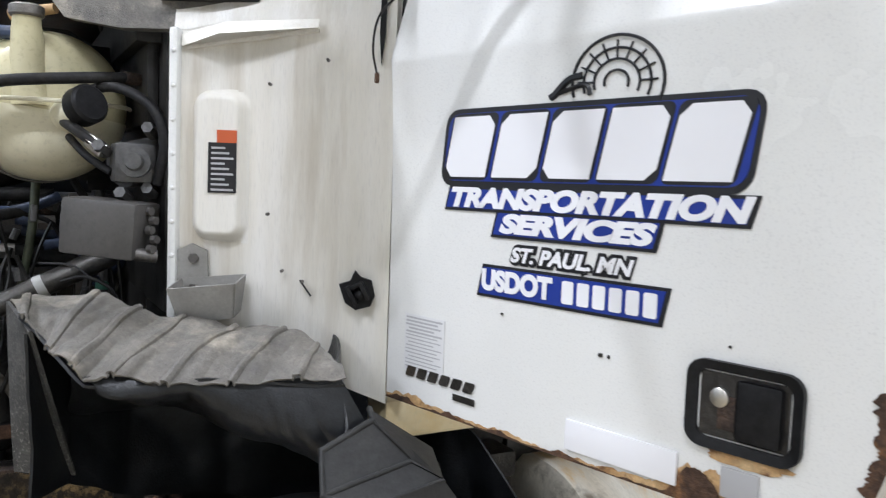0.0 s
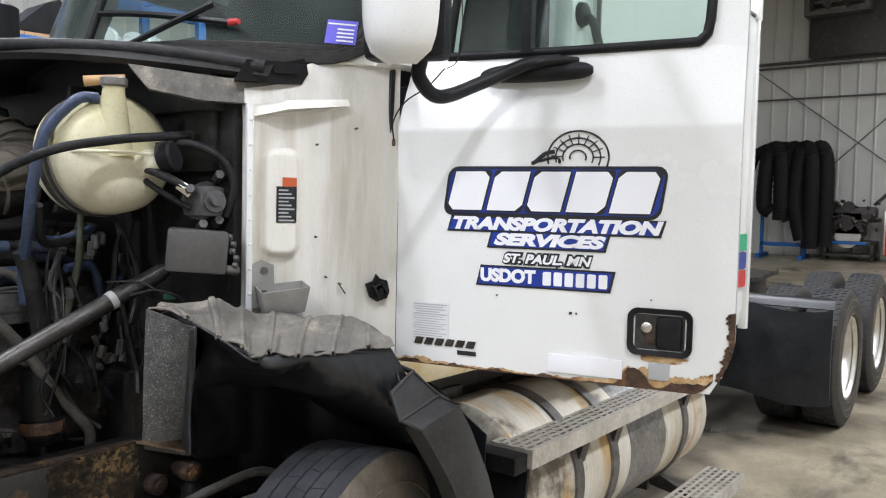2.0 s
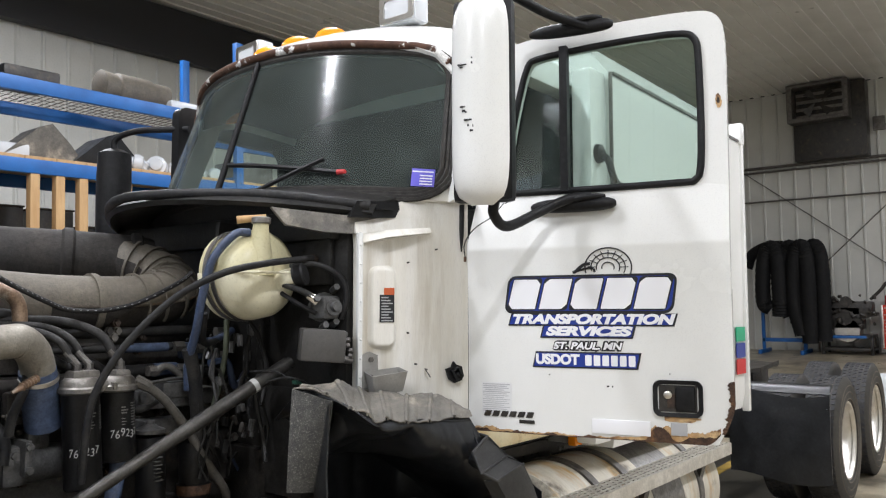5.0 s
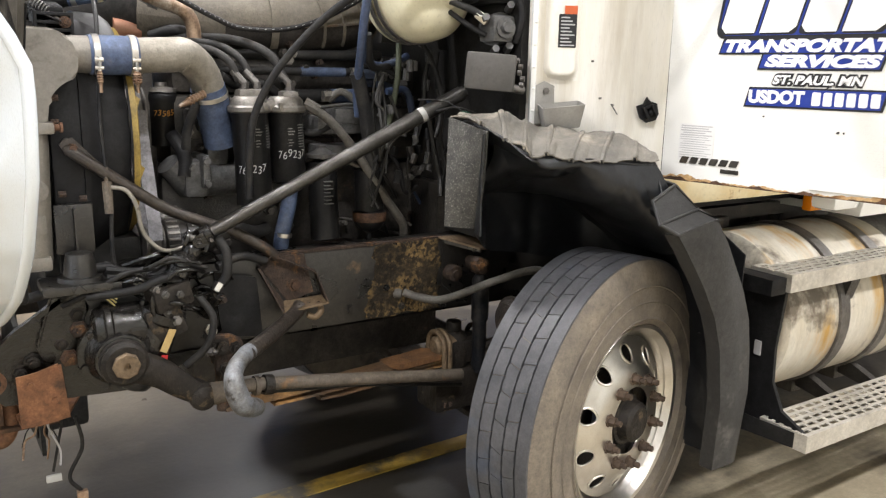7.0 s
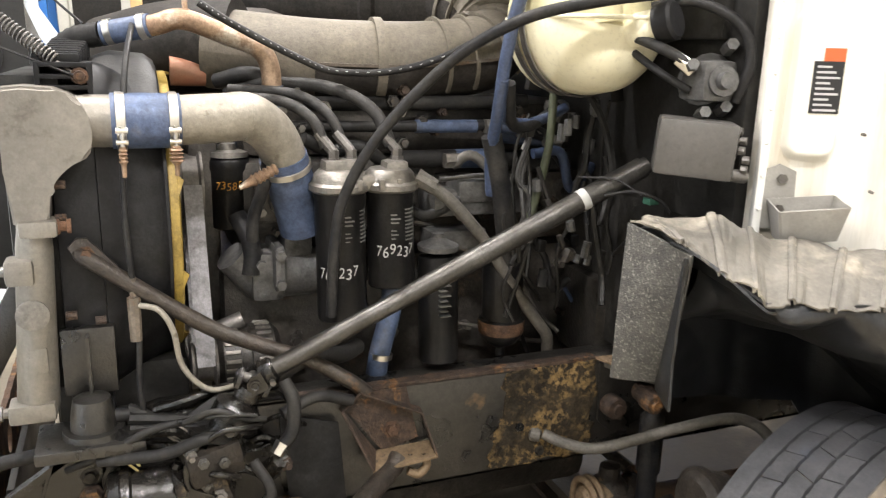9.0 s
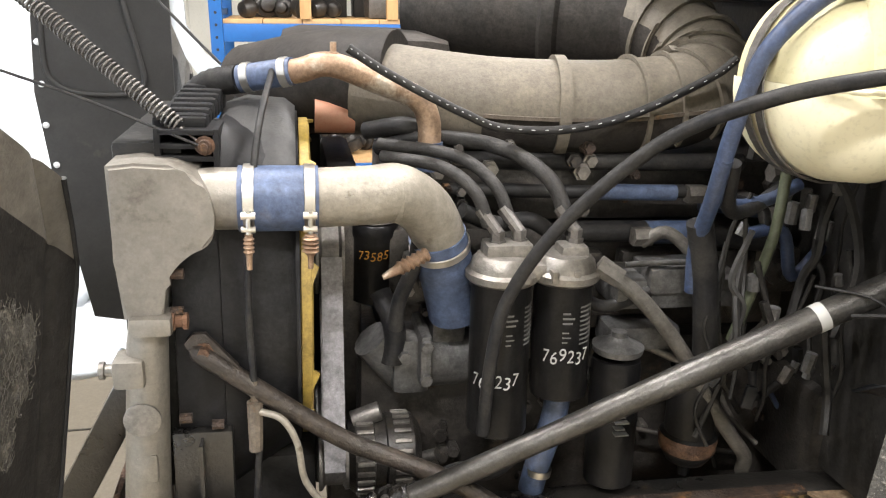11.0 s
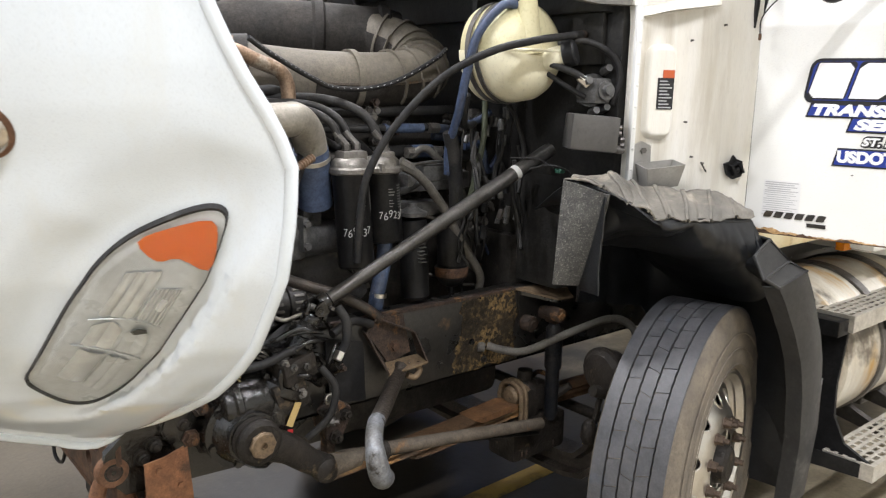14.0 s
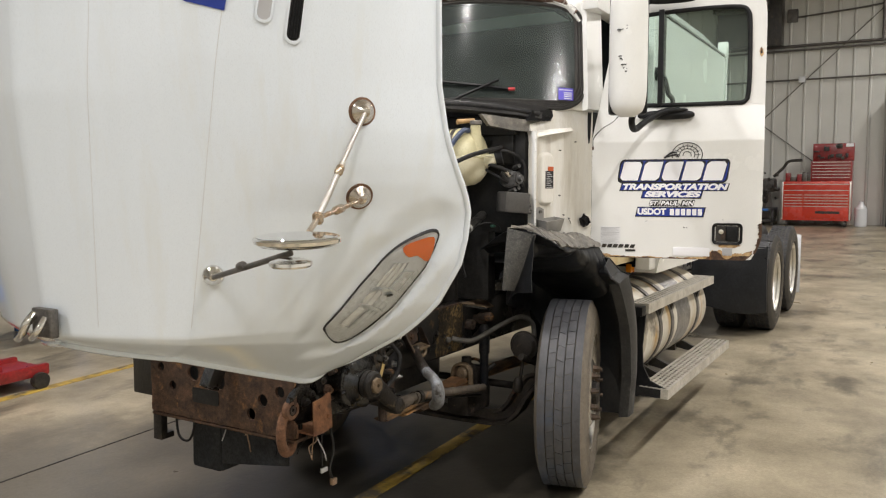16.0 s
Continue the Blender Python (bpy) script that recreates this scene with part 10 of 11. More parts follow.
for k in range(14):
    x, z = random.uniform(-1.0, -0.25), random.uniform(1.0, 1.55)
    y = random.uniform(-0.16, -0.08)
    pts = [Vector((x, y, z))]
    for j in range(3):
        pts.append(pts[-1] + Vector((random.uniform(0.03, 0.12), random.uniform(-0.03, 0.03), random.uniform(-0.10, 0.06))))
    part("engine_hose", tube(B(), pts, random.choice((0.006, 0.009, 0.013, 0.016)), 8, 6), random.choice((HOSE, HOSE, GREYHOSE, STEEL, BLUETUBE)), truck)
for k in range(9):
    x, y, z = random.uniform(-0.50, -0.24), random.uniform(-0.36, -0.26), random.uniform(1.08, 1.55)
    w, h, d_ = random.uniform(0.012, 0.026), random.uniform(0.02, 0.045), 0.008
    part("plug_box", bx(B(), (-w / 2, -d_, -h / 2), (w / 2, d_, h / 2), 0.004, pose(x, y, z, random.uniform(-20, 20), random.uniform(-25, 25), random.uniform(-30, 30))), random.choice((BLACKPLAS, ENGINE, ENGINEGREY, BLACKPLAS)), truck)

# ---- small loose wiring ----
bm = B()
random.seed(12)
for k in range(16):
    x, y = random.uniform(-0.50, -0.22), random.uniform(-0.34, -0.16)
    z = random.uniform(1.25, 1.62)
    p = [Vector((x, y, z))]
    for j in range(4):
        p.append(p[-1] + Vector((random.uniform(-0.04, 0.04), random.uniform(-0.03, 0.03), -random.uniform(0.04, 0.11))))
    tube(bm, p, random.choice((0.004, 0.006, 0.009)), 6, 5)
tagged(part("firewall_wiring", bm, FIREWALL, truck), kind="stuff")
bm = B()
for k in range(16):
    x, y, z = random.uniform(-0.46, -0.24), random.uniform(-0.33, -0.20), random.uniform(1.15, 1.6)
    rod(bm, (x, y, z), (x + random.uniform(-0.01, 0.01), y, z + random.uniform(0.02, 0.045)), random.uniform(0.008, 0.014), seg=8)
pieces("wire_connector", bm, ENGINEGREY, truck)
part("green_hose", tube(B(), [(-0.40, -0.27, 1.60), (-0.41, -0.28, 1.48), (-0.43, -0.27, 1.36), (-0.45, -0.26, 1.26)], 0.010, 8), material("green_hose", (0.065, 0.075, 0.045), 0.5), truck)
bm = B()
tube(bm, [(-0.36, -0.45, 1.385), (-0.32, -0.50, 1.40), (-0.28, -0.54, 1.385), (-0.26, -0.55, 1.36)], 0.004, 6)
tube(bm, [(-0.40, -0.40, 1.42), (-0.34, -0.46, 1.42), (-0.30, -0.50, 1.39)], 0.0025, 6)
pieces("fender_wire", bm, HOSE, truck)
part("green_plug", bx(B(), (-0.30, -0.53, 1.375), (-0.275, -0.505, 1.39), 0.003), GREENDARK, truck)
# wiring at the radiator foot and over the steering gear
bm = B()
random.seed(21)
for k in range(12):
    p0 = Vector((-1.34 + random.uniform(-0.03, 0.03), -0.29, 1.13 - 0.02 * k))
    p = [Vector((-1.36, -0.30 + random.uniform(-0.02, 0.02), 0.93 + random.uniform(-0.02, 0.03))), Vector((-1.27, -0.31, 0.91 + random.uniform(-0.02, 0.02))), Vector((-1.17, -0.30, 0.94 + random.uniform(-0.03, 0.03))), Vector((-1.05, -0.28, 0.96 + random.uniform(-0.03, 0.05)))]
    tube(bm, p, random.choice((0.005, 0.008, 0.011)), 6, 5)
tagged(part("gear_wiring", bm, HOSE, truck), kind="stuff")
bm = B()
tube(bm, [(-1.33, -0.285, 1.175), (-1.29, -0.30, 1.165), (-1.265, -0.305, 1.12), (-1.25, -0.305, 1.04), (-1.20, -0.31, 0.985), (-1.13, -0.31, 0.99)], 0.0062, 8)
for k in range(4):
    tube(bm, [(-1.30, -0.31, 0.925 - 0.006 * k), (-1.265, -0.335, 0.92 - 0.012 * k), (-1.24, -0.33, 0.895 - 0.008 * k)], 0.0035, 6)
pieces("cream_wire", bm, PIPEALU, truck, "cream wire spilling from a loom")
bm = B()
rod(bm, (-1.335, -0.28, 1.19), (-1.335, -0.285, 1.10), 0.014, 0.012, 10)
rod(bm, (-1.335, -0.28, 1.23), (-1.335, -0.28, 1.19), 0.007, 0.007, 8)
part("line_valve", bm, LINKSTEEL, truck)
bm = B()
tube(bm, [(-1.30, -0.02, 1.72), (-1.32, -0.20, 1.64), (-1.335, -0.27, 1.50), (-1.34, -0.275, 1.35), (-1.335, -0.28, 1.22)], 0.006, 8)
tube(bm, [(-1.33, -0.285, 1.10), (-1.335, -0.29, 1.0), (-1.33, -0.29, 0.94)], 0.006, 8)
pieces("control_line", bm, HOSE, truck)
bm = B()
tube(bm, [(-1.06, -0.39, 1.02), (-1.045, -0.41, 0.98), (-1.05, -0.42, 0.92), (-1.07, -0.42, 0.89)], 0.014, 10)
tube(bm, [(-1.60, -0.30, 0.88), (-1.50, -0.31, 0.90), (-1.42, -0.31, 0.95), (-1.36, -0.30, 0.95)], 0.014, 10)
tube(bm, [(-1.15, -0.30, 0.93), (-1.0, -0.29, 1.02), (-0.9, -0.24, 1.0), (-0.85, -0.20, 1.0)], 0.020, 10)
pieces("power_steering_hose", bm, HOSE, truck)
part("hose_nut", rod(B(), (-1.07, -0.42, 0.895), (-1.085, -0.425, 0.875), 0.016, 0.014, 6), ALU, truck)
# radiator mount
bm = B()
lathe(bm, (-1.425, -0.31, 0.925), (0, 0, 1), [(0, 0.06), (0.012, 0.058), (0.014, 0.044), (0.05, 0.040), (0.075, 0.035), (0.08, 0.02)], 20)
bx(bm, (-1.475, -0.27, 0.99), (-1.375, -0.245, 1.13), 0.004)
bx(bm, (-1.428, -0.30, 0.99), (-1.422, -0.255, 1.12))
bx(bm, (-1.53, -0.38, 0.90), (-1.33, -0.24, 0.925), 0.006)
part("radiator_mount", bm, RAIL, truck, "rubber radiator mount")
# hood pivot arm and hanging wires at the nose
bm = B()
bx(bm, (-0.035, -0.03, 0), (0.035, 0.03, 0.65), 0.006, pose(-1.78, 0.10, 0.72, 0, 28, 0))
part("hood_pivot", bm, RAIL, truck)
bm = B()
tube(bm, [(-1.47, -0.32, 0.53), (-1.46, -0.33, 0.44), (-1.50, -0.34, 0.36), (-1.47, -0.33, 0.30)], 0.006, 6)
tube(bm, [(-1.50, -0.30, 0.53), (-1.52, -0.31, 0.45), (-1.54, -0.33, 0.38)], 0.004, 6)
tube(bm, [(-1.62, 0.50, 0.55), (-1.64, 0.46, 0.42), (-1.63, 0.40, 0.40), (-1.62, 0.36, 0.50)], 0.006, 6)
pieces("hanging_wire", bm, HOSE, truck, "loose wire hanging under the nose")
random.seed(61)
for k in range(11):
    p = Vector((random.uniform(-1.64, -1.47), random.choice((random.uniform(-0.33, -0.20), random.uniform(0.0, 0.55))), 0.545))
    run = [p]
    for j in range(3):
        run.append(run[-1] + Vector((random.uniform(-0.025, 0.025), random.uniform(-0.025, 0.025), -random.uniform(0.02, 0.06))))
    part("frayed_wire", tube(B(), run, random.uniform(0.0016, 0.0035), 6, 5), random.choice((HOSE, HOSE, COPPER, DECALGREY)), truck)
part("wire_tag", bx(B(), (-1.485, -0.345, 0.275), (-1.455, -0.325, 0.305), 0.004), COPPER, truck)
part("paper_tag", bx(B(), (-1.56, -0.345, 0.355), (-1.52, -0.335, 0.375), 0.001), CHALK, truck)

# torn yellow wire ends and pale tube by the steering gear
bm = B()
for k in range(5):
    a = Vector((-1.396, -0.340, 0.891)) + Vector((0.002 * k, 0.004 * k, 0.004 * k))
    b = Vector((-1.349, -0.360, 0.862)) + Vector((0.004 * k, 0.006 * k, 0.008 * k - 0.012))
    tube(bm, [a, a.lerp(b, 0.5) + Vector((0, -0.01, 0.006)), b], 0.0024, 6)
pieces("wire_end", bm, YELLOWWIRE, truck, "torn cream wire end")
bm = B()
random.seed(21)
for k in range(16):
    x0 = random.uniform(-1.36, -1.12)
    z0 = random.uniform(0.80, 0.95)
    y0 = random.uniform(-0.36, -0.28)
    tube(bm, [(x0, y0, z0), (x0 + 0.07, y0 - 0.02, z0 + random.uniform(-0.03, 0.04)), (x0 + 0.14, y0 + 0.01, z0 + random.uniform(-0.05, 0.05)), (x0 + 0.20, y0 + 0.05, z0 + random.uniform(-0.06, 0.04))], random.choice((0.004, 0.006, 0.009)), 7)
pieces("harness_wire", bm, OILBLACK, truck, "oily black cable")


# ---- things along the far wall ----
def tool_cabinet():
    t = thing("tool_cabinet", "large red roller tool cabinet with many drawers by the wall", "tool cabinet", (20.35, -0.12, 0))
    W = 0.88
    part("body", bx(B(), (0, -W, 0.16), (0.75, W, 1.26), 0.01), REDTOOL, t)
    z = 0.22
    for k, (h, split) in enumerate(((0.36, True), (0.08, True), (0.08, True), (0.08, True), (0.08, True), (0.13, False), (0.17, False))):
        for a, b in (((-W + 0.06, 0.30), (0.34, W - 0.06)) if split else ((-W + 0.06, W - 0.06),)):
            dr = part("drawer", bx(B(), (-0.014, a, z + 0.01), (0.0, b, z + h - 0.01), 0.004), REDTOOL, t)
            part("pull", bx(B(), (-0.026, a, z + h - 0.028), (-0.014, b, z + h - 0.010)), ALU, dr)
        z += h
    for y in (-W - 0.005, W - 0.035):
        part("trim", bx(B(), (-0.012, y, 0.18), (0.02, y + 0.04, 1.26), 0.004), ALU, t)
    part("brand_bar", bx(B(), (-0.017, -0.62, 0.36), (-0.0145, 0.0, 0.43)), DARKSTEEL, t)
    for y in (-0.75, 0.75):
        part("caster", lathe(B(), (0.12, y - 0.03, 0.08), (0, 1, 0), [(0, 0.05), (0, 0.08), (0.06, 0.08), (0.06, 0.05)], 16), STEEL, t)
    c = thing("tool_chest", "dark red top chest with an open lid on the cabinet", "tool chest", (20.5, -0.38, 1.26))
    part("body", bx(B(), (0, -0.62, 0.0), (0.5, 0.42, 0.56), 0.01), DARKRED, c)
    for k in range(6):
        dr = part("drawer", bx(B(), (-0.012, -0.58, 0.04 + 0.085 * k), (0, 0.38, 0.115 + 0.085 * k), 0.003), DARKRED, c)
        part("pull", bx(B(), (-0.022, -0.58, 0.10 + 0.085 * k), (-0.012, 0.38, 0.115 + 0.085 * k)), ALU, dr)
    part("lid", bx(B(), (0.42, -0.64, 0.56), (0.5, 0.42, 1.06), 0.01), DARKRED, c)
    part("paper", bx(B(), (0.40, -0.62, 0.96), (0.415, -0.42, 1.05)), DECALWHITE, c)
    bm = B()
    random.seed(5)
    for k in range(12):
        y, z_ = random.uniform(-0.5, 0.3), random.uniform(0.58, 0.95)
        bx(bm, (0.30, y, z_), (0.41, y + random.uniform(0.03, 0.15), z_ + random.uniform(0.03, 0.12)), 0.01)
    pieces("tool", bm, DARKSTEEL, c)
    random.seed(6)
    for k in range(4):
        o = thing("parts_box", "small grimy part lying on the tool cabinet", "part", (20.5, 0.12 + 0.15 * k, 1.26))
        part("body", bx(B(), (0, 0, 0), (0.2, 0.13, random.uniform(0.12, 0.3)), 0.02), random.choice((STEEL, DARKRED, DARKSTEEL)), o)


tool_cabinet()


def engine_on_stand():
    t = thing("engine_stand", "low blue and black steel engine stand", "stand", (20.2, 1.55, 0))
    bm = B()
    for y in (-0.6, 0.53):
        for x in (0, 0.7):
            bx(bm, (x, y, 0), (x + 0.07, y + 0.07, 0.5), 0.006)
    bx(bm, (0, -0.6, 0.42), (0.77, 0.6, 0.5), 0.01)
    bx(bm, (0, -0.6, 0.1), (0.77, 0.6, 0.17), 0.01)
    pieces("leg", bm, DARKSTEEL, t)
    part("beam", bx(B(), (-0.012, -0.45, 0.42), (0, 0.45, 0.49), 0.004), RACKBLUE, t)
    e = thing("loose_engine", "bare dark engine standing on a stand", "engine", (20.2, 1.55, 0.5))
    bm = B()
    bx(bm, (0.1, -0.35, 0.12), (0.7, 0.4, 0.75), 0.06)
    bx(bm, (0.1, -0.6, 0.45), (0.6, 0.65, 0.85), 0.08)
    rod(bm, (0.08, 0.05, 0.45), (0.14, 0.05, 0.45), 0.2, 0.2, 20)
    rod(bm, (0.05, 0.50, 0.75), (0.14, 0.50, 0.75), 0.16, 0.16, 20)
    rod(bm, (0.05, 0.0, 0.85), (0.12, 0.0, 0.85), 0.14, 0.14, 20)
    random.seed(8)
    for k in range(50):
        p = Vector((random.uniform(0.0, 0.2), random.uniform(-0.72, 0.78), random.uniform(0.25, 1.0)))
        r = random.uniform(0.03, 0.08)
        rod(bm, p, p + Vector((random.uniform(-0.06, 0.02), random.uniform(-0.1, 0.1), random.uniform(-0.1, 0.1))), r, r * 0.8, 8)
    tube(bm, [(0.2, -0.55, 0.9), (0.2, -0.8, 1.15), (0.2, -0.95, 1.33), (0.2, -1.3, 1.36)], 0.04, 8)
    part("block", bm, ENGINE, e)
    part("pan", lathe(B(), (0.1, 0.0, 0.12), (1, 0, 0), [(0, 0.05), (0, 0.30), (0.1, 0.32), (0.4, 0.32), (0.4, 0.1)], 20), ALU, e, "bright oil pan")
    part("pulley", lathe(B(), (0.0, 0.50, 0.78), (-1, 0, 0), [(0, 0.14), (0.04, 0.14), (0.04, 0.10), (0.05, 0.05)], 18), ALUDULL, e)


engine_on_stand()


def hose_rack():
    t = thing("hose_rack", "blue steel rack hung with fat black exhaust hoses", "rack", (20.2, 3.0, 0))
    bm = B()
    for y in (-0.5, 0.55):
        bx(bm, (0, y, 0), (0.08, y + 0.08, 2.75), 0.006)
        bx(bm, (-0.4, y, 0), (0.6, y + 0.08, 0.1), 0.006)
    bx(bm, (0, -0.5, 2.65), (0.08, 0.63, 2.73), 0.006)
    bx(bm, (0, -0.5, 0.3), (0.08, 0.63, 0.4), 0.006)
    pieces("upright", bm, RACKBLUE, t)
    for y, n, z0, dx in ((-0.95, 0.35, 0.35, -0.1), (-0.65, 0.3, 0.3, -0.3), (-0.35, 0.3, 0.8, -0.2), (0.05, 0.35, 1.0, -0.35)):
        o = thing("exhaust_hose", "fat ribbed black exhaust hose draped over a rack", "hose", (20.2, 3.0, 0), "exhaust hoses")
        bm = B()
        tube(bm, [(dx, y, z0), (dx - 0.05, y - 0.02, 1.6), (dx, y + 0.02, 2.5), (dx + 0.05, y + n * 0.5, 2.82), (dx, y + n, 2.5), (dx - 0.03, y + n + 0.05, 1.4), (dx, y + n * 0.6, z0 + 0.2)], 0.185, 16, 14, None, 0.015)
        part("tube", bm, BLACKRUB, o)
    o = thing("exhaust_hose", "fat ribbed black exhaust hose draped over a rack", "hose", (20.2, 3.0, 0), "exhaust hoses")
    part("tube", tube(B(), [(0.0, 0.95, 2.3), (0.0, 0.8, 2.65), (0.0, 0.4, 2.85), (0, 0.0, 2.85)], 0.14, 14, 14, None, 0.015), BLACKRUB, o)


hose_rack()
# wall exhaust fan with its duct, conduits
fan = thing("wall_fan", "dark square wall exhaust fan in a sheet-metal housing", "fan", (20.3, 2.03, 6.66))
bm = B()
frame_ring(bm, [(0, a, b) for a, b in rounded(-0.75, -0.52, 0.75, 0.50, 0.02)], [(0, a, b) for a, b in rounded(-0.62, -0.42, 0.62, 0.42, 0.02)], (0.45, 0, 0))
part("housing", bm, STEEL, fan)
part("duct", bx(B(), (0.46, -1.08, -1.50), (0.95, 0.70, 0.50), 0.015), DARKSTEEL, fan)
bm = B()
for k in range(4):
    a = math.pi / 4 + math.pi / 2 * k
    slab(bm, [(0.2, 0.08 * math.cos(a + 0.5), 0.08 * math.sin(a + 0.5)), (0.16, 0.44 * math.cos(a + 0.3), 0.44 * math.sin(a + 0.3)), (0.24, 0.44 * math.cos(a - 0.25), 0.44 * math.sin(a - 0.25))], (0.02, 0, 0))
pieces("blade", bm, DARKSTEEL, fan)
for k in range(4):
    part("louvre", bx(B(), (0.42, -0.6, -0.36 + 0.2 * k), (0.44, 0.6, -0.28 + 0.2 * k)), ALUDULL, fan)
for nm, pts, r in (("a", [(21.2, -7.5, 5.14), (21.2, 10.0, 5.14)], 0.04), ("b", [(21.2, -7.5, 5.02), (21.2, 10.0, 5.02)], 0.03),
                   ("c", [(21.2, 9.5, 4.18), (21.2, 2.0, 4.18), (21.2, -1.3, 4.18), (21.2, -1.75, 4.22), (21.2, -1.8, 4.5), (21.2, -1.8, 5.0)], 0.025),
                   ("d", [(21.2, -1.6, 5.1), (21.2, -1.6, 7.1)], 0.04), ("e", [(21.2, 0.6, 5.95), (21.2, -1.5, 6.1), (21.2, -1.8, 6.3), (21.2, -1.8, 7.1)], 0.025)):
    tagged(part("conduit", tube(B(), pts, r, 8, 5), STEEL), "grey steel conduit along the wall", kind="structure")
bx_ = thing("junction_box", "small grey wall junction box", "box", (21.1, 0.72, 6.0))
part("box", bx(B(), (0, -0.14, -0.18), (0.14, 0.14, 0.18), 0.01), STEEL, bx_)
bx_ = thing("junction_box", "small white wall junction box", "box", (21.12, 0.42, 4.18))
part("box", bx(B(), (0, -0.09, -0.09), (0.12, 0.09, 0.09), 0.01), CARDWHITE, bx_)
for (y0, z0), (y1, z1) in (((4.3, 5.1), (-0.6, 1.3)), ((3.0, 1.6), (-2.2, 6.6))):
    tagged(part("wall_brace", rod(B(), (21.25, y0, z0), (21.25, y1, z1), 0.014, 0.014, 6), STEEL), "thin steel cross brace on the wall", kind="structure")
can = thing("jug", "pale plastic jug on the floor by the wall", "jug", (20.6, -1.25, 0))
part("body", lathe(B(), (0, 0, 0), (0, 0, 1), [(0, 0.14), (0.02, 0.16), (0.5, 0.16), (0.6, 0.08), (0.68, 0.06), (0.70, 0.06), (0.70, 0)], 18), CARDWHITE, can)
cab = thing("steel_locker", "dark steel locker against the wall", "locker", (20.6, -2.45, 0))
part("body", bx(B(), (0, -0.6, 0), (0.6, 0.6, 2.9), 0.01), DARKSTEEL, cab)
part("panel", bx(B(), (-0.01, -0.5, 2.95), (0.5, 0.6, 3.6), 0.01), CARDWHITE, cab)
mat_ = thing("floor_jack", "red low garage jack on the floor", "jack", (-0.92, 4.02, 0), "")
bm = B()
slab(bm, [(-0.7, -0.25, 0.10), (0.75, -0.22, 0.10), (0.75, 0.22, 0.10), (-0.7, 0.25, 0.10)], (0, 0, 0.06))
bx(bm, (-0.5, -0.18, 0.16), (0.4, 0.18, 0.24), 0.03)
bx(bm, (-0.7, -0.26, 0.10), (0.75, -0.20, 0.20), 0.02)
bx(bm, (-0.7, 0.20, 0.10), (0.75, 0.26, 0.20), 0.02)
part("frame", bm, DARKRED, mat_)
for x in (-0.6, 0.65):
    for y in (-0.27, 0.27):
        part("wheel", lathe(B(), (x, y - 0.03, 0.07), (0, 1, 0), [(0, 0.02), (0, 0.07), (0.06, 0.07), (0.06, 0.02)], 16), DARKSTEEL, mat_)

# ---- blue pallet racking beyond the truck ----
RY = 5.2


def upright(x):
    bm = B()
    for y in (RY, RY + 1.1):
        bx(bm, (x - 0.05, y - 0.04, 0), (x + 0.05, y + 0.04, 4.9), 0.008)
    for k in range(6):
        bx(bm, (x - 0.015, RY + 0.05, 0.4 + 0.7 * k), (x + 0.015, RY + 1.05, 0.45 + 0.7 * k))
    return bm


rack = thing("pallet_rack", "blue pallet rack with timber decks, full of truck parts", "rack")
for x in (-1.8, 1.1, 4.0, 6.9):
    up = part("upright", upright(x), RACKBLUE, rack)
    bm = B()
    for k in range(42):
        lathe(bm, (x, RY - 0.041, 0.6 + 0.095 * k), (0, -1, 0), [(0, 0.012), (0.001, 0.012), (0.001, 0)], 8)
    pieces("slot_hole", bm, DARKBAND, up)
for x0, x1 in ((-1.75, 1.05), (1.15, 3.95), (4.05, 6.85)):
    for z in (0.6, 1.75, 3.16, 3.95):
        for y in (RY - 0.03, RY + 1.07):
            part("beam", bx(B(), (x0, y, z - 0.14), (x1, y + 0.06, z), 0.008), RACKBLUE, rack)
        if z < 3.5:
            bm = B()
            n = 9
            for k in range(n):
                a = x0 + (x1 - x0) * k / n
                bx(bm, (a, RY + 0.0, z), (a + (x1 - x0) / n - 0.006, RY + 1.1, z + 0.035), 0.004)
            pieces("deck_board", bm, PINE, rack, "raw timber deck board")
        else:
            bm = B()
            for k in range(36):
                a = x0 + (x1 - x0) * k / 36
                rod(bm, (a, RY, z), (a, RY + 1.1, z), 0.005, 0.005, 5)
            for k in range(8):
                rod(bm, (x0, RY + 0.15 * k, z - 0.005), (x1, RY + 0.15 * k, z - 0.005), 0.005, 0.005, 5)
            part("wire_deck", bm, ALUDULL, rack, "steel wire deck")
for x in (1.55, 1.80, 2.04, 2.53, 0.3, -0.4, -1.1, 3.2):
    part("timber_post", bx(B(), (x - 0.045, RY - 0.02, 1.785), (x + 0.045, RY + 0.07, 3.02), 0.004), PINE, rack)
random.seed(31)


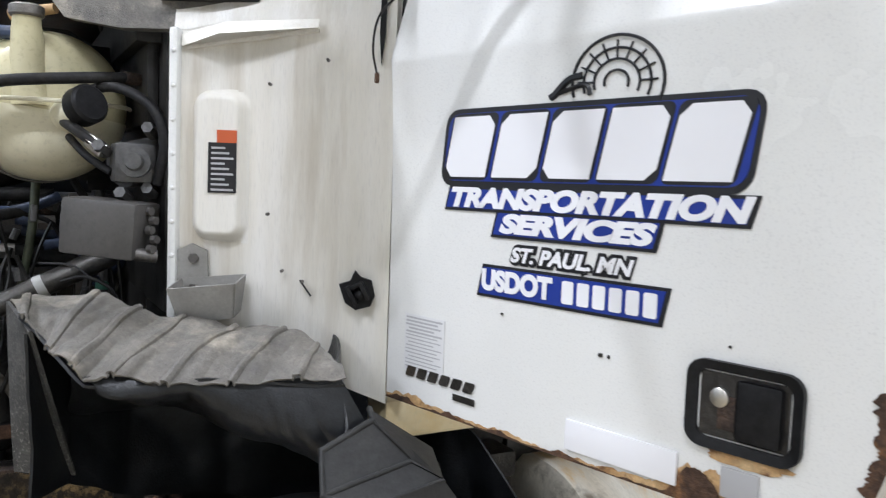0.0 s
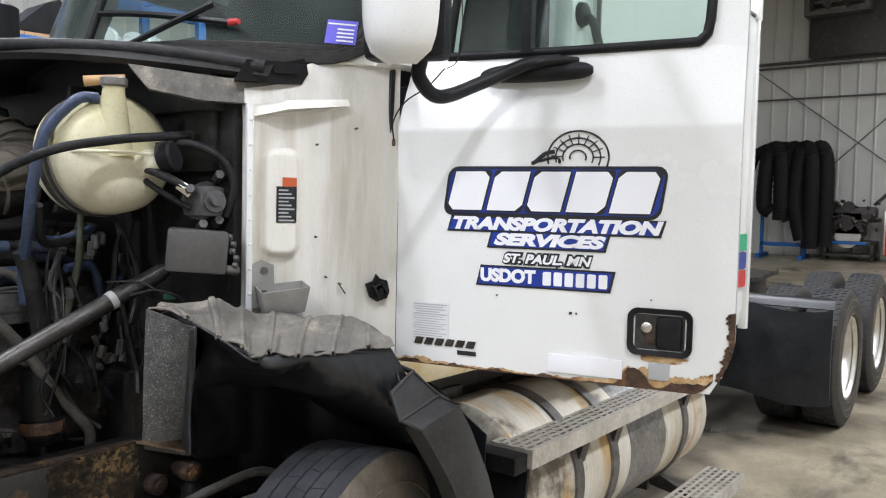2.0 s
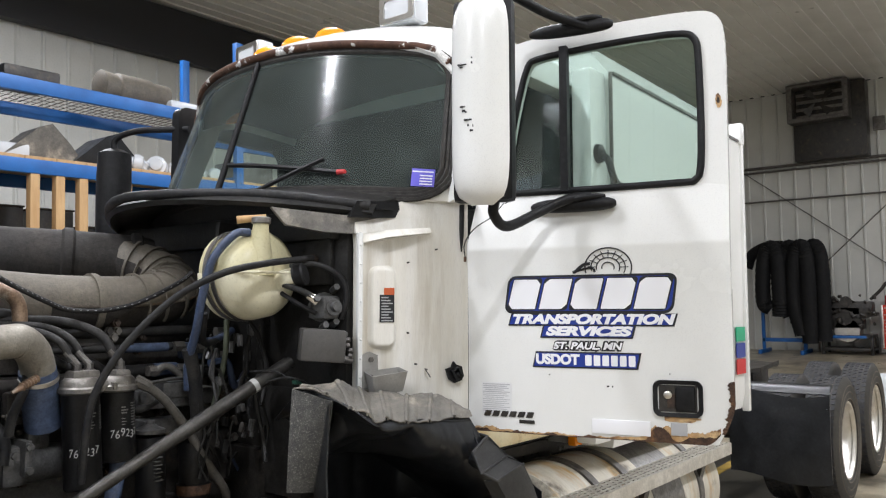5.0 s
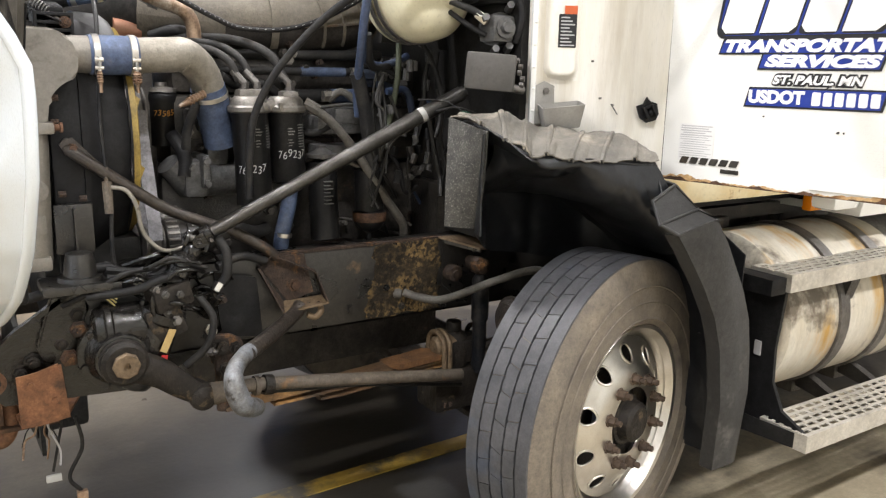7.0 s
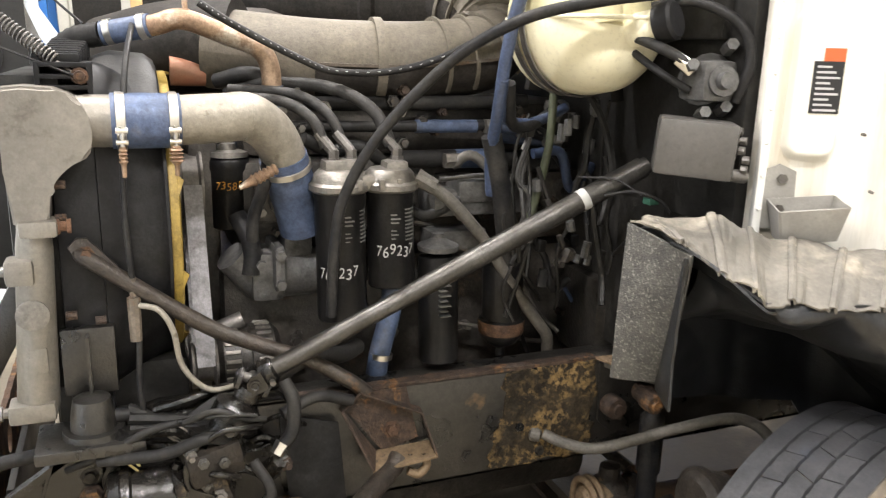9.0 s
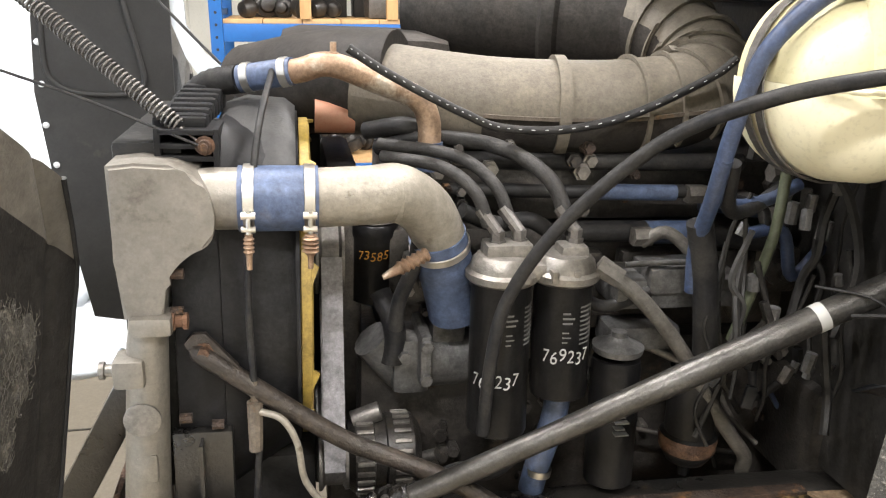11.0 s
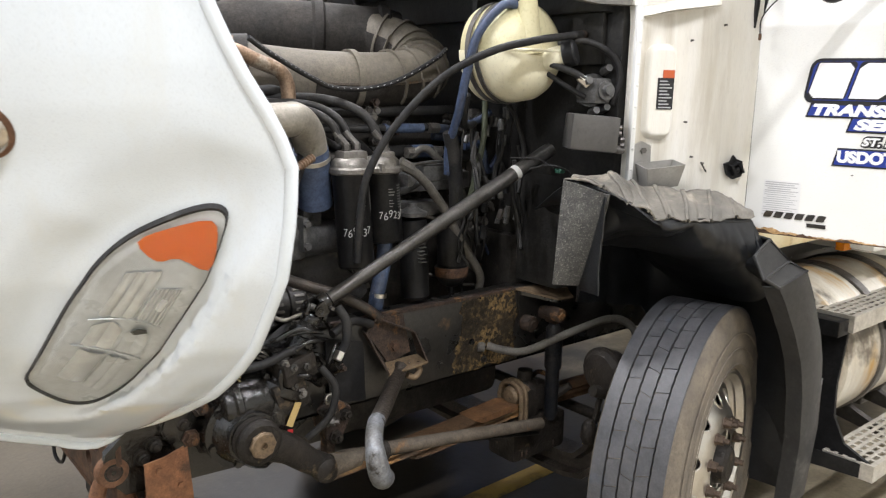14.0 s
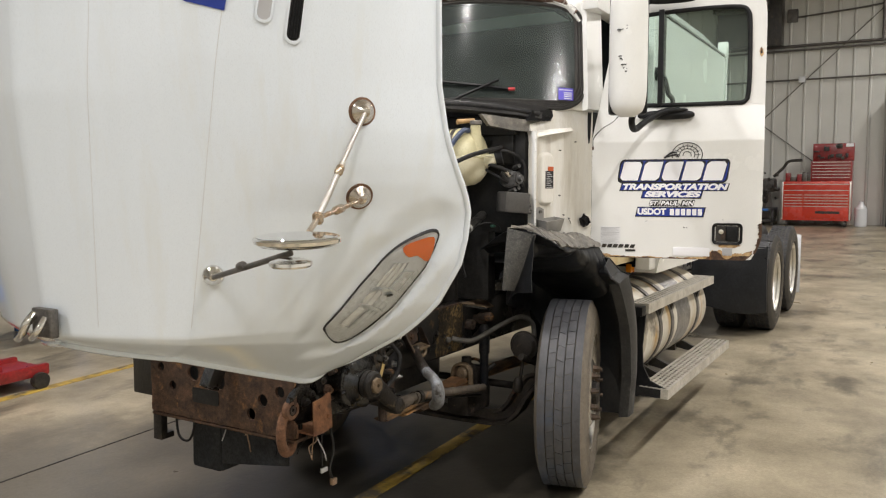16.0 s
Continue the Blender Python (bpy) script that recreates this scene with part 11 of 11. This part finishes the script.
def rack_part(x, z, kind, mat, name, label, cat):
    if kind == 3:
        for k in range(6):
            o = thing(name, "small used casting lying among others on the rack", cat, (x - 0.36 + 0.14 * k, RY + 0.25 + random.uniform(-0.1, 0.2), z), "small parts on the rack")
            r = random.uniform(0.07, 0.11)
            part("body", lathe(B(), (0, 0, r), (random.uniform(-1, 1), random.uniform(-1, 1), 0.1), [(-0.07, 0.03), (-0.06, r * 0.8), (-0.02, r), (0.03, r), (0.04, r * 0.7), (0.08, r * 0.6), (0.09, 0.02)], 14), mat, o)
        return
    o = thing(name, label, cat, (x, RY + 0.35, z))
    bm = B()
    if kind == 0:
        bx(bm, (-0.28, -0.2, 0), (0.28, 0.3, random.uniform(0.12, 0.3)), 0.03)
    elif kind == 1:
        slab(bm, [(-0.45, -0.2, 0.0), (-0.1, -0.25, 0.32), (0.05, -0.2, 0.38), (0.3, -0.1, 0.20), (0.45, -0.1, 0.0)], (0.05, 0.5, 0.02))
    elif kind == 2:
        lathe(bm, (-0.42, 0.0, 0.17), (1, 0, 0), [(0, 0.12), (0.03, 0.17), (0.2, 0.15), (0.22, 0.17), (0.6, 0.165), (0.64, 0.14), (0.84, 0.14), (0.84, 0.05)], 20)
    part("body", bm, mat, o)


rack_part(2.8, 3.96, 2, DUCT, "muffler", "wrapped tan muffler lying on the wire deck", "muffler")
rack_part(3.45, 3.96, 0, CARDWHITE, "filter_housing", "pale boxy housing beside the muffler", "housing")
for x, z, k, mt in ((1.75, 3.195, 1, LINERTOP), (2.45, 3.195, 1, LINER), (1.3, 3.195, 0, CARDWHITE), (3.0, 3.195, 3, CARDWHITE), (3.5, 3.195, 3, CARDWHITE), (4.4, 3.195, 0, STEEL), (5.1, 3.195, 3, CARDWHITE), (-0.5, 3.195, 1, STEEL),
                    (0.9, 1.785, 3, STEEL), (1.5, 1.785, 0, DARKSTEEL), (2.2, 1.785, 3, CARDWHITE), (-0.3, 1.785, 0, STEEL), (-1.2, 1.785, 3, DARKSTEEL), (3.9, 1.785, 0, DARKSTEEL), (1.6, 3.955, 0, DARKSTEEL),
                    (-0.8, 0.635, 3, DARKSTEEL), (0.2, 0.635, 0, STEEL), (1.4, 0.635, 3, STEEL)):
    rack_part(x, z, k, mt, "spare_part", "used truck part stored on the rack", "truck part")


# dark crates and parts, added on the lower shelves to dim the space behind
CRATE = material("dark_crate_board", (0.05, 0.043, 0.035), 0.8, 0, (0.09, 0.075, 0.058), 6, 0.3, 60, 0.3)
random.seed(61)
for z in (0.635, 1.785):
    x = -1.6
    while x < 6.4:
        w, h = random.uniform(0.35, 0.75), random.uniform(0.55, 0.95)
        if z > 1:
            h = random.uniform(0.75, 1.2)
        o = thing("storage_crate", "dark crate added at the back of the rack to dim the shelf", "crate", (x, RY + 0.62, z), "crates on the rack")
        part("body", bx(B(), (0, 0, 0), (w, 0.42, h), 0.015), random.choice((CRATE, DARKSTEEL, FIREWALL)), o)
        part("lid", bx(B(), (-0.01, -0.01, h), (w + 0.01, 0.43, h + 0.02), 0.005), CRATE, o)
        x += w + random.uniform(0.03, 0.12)
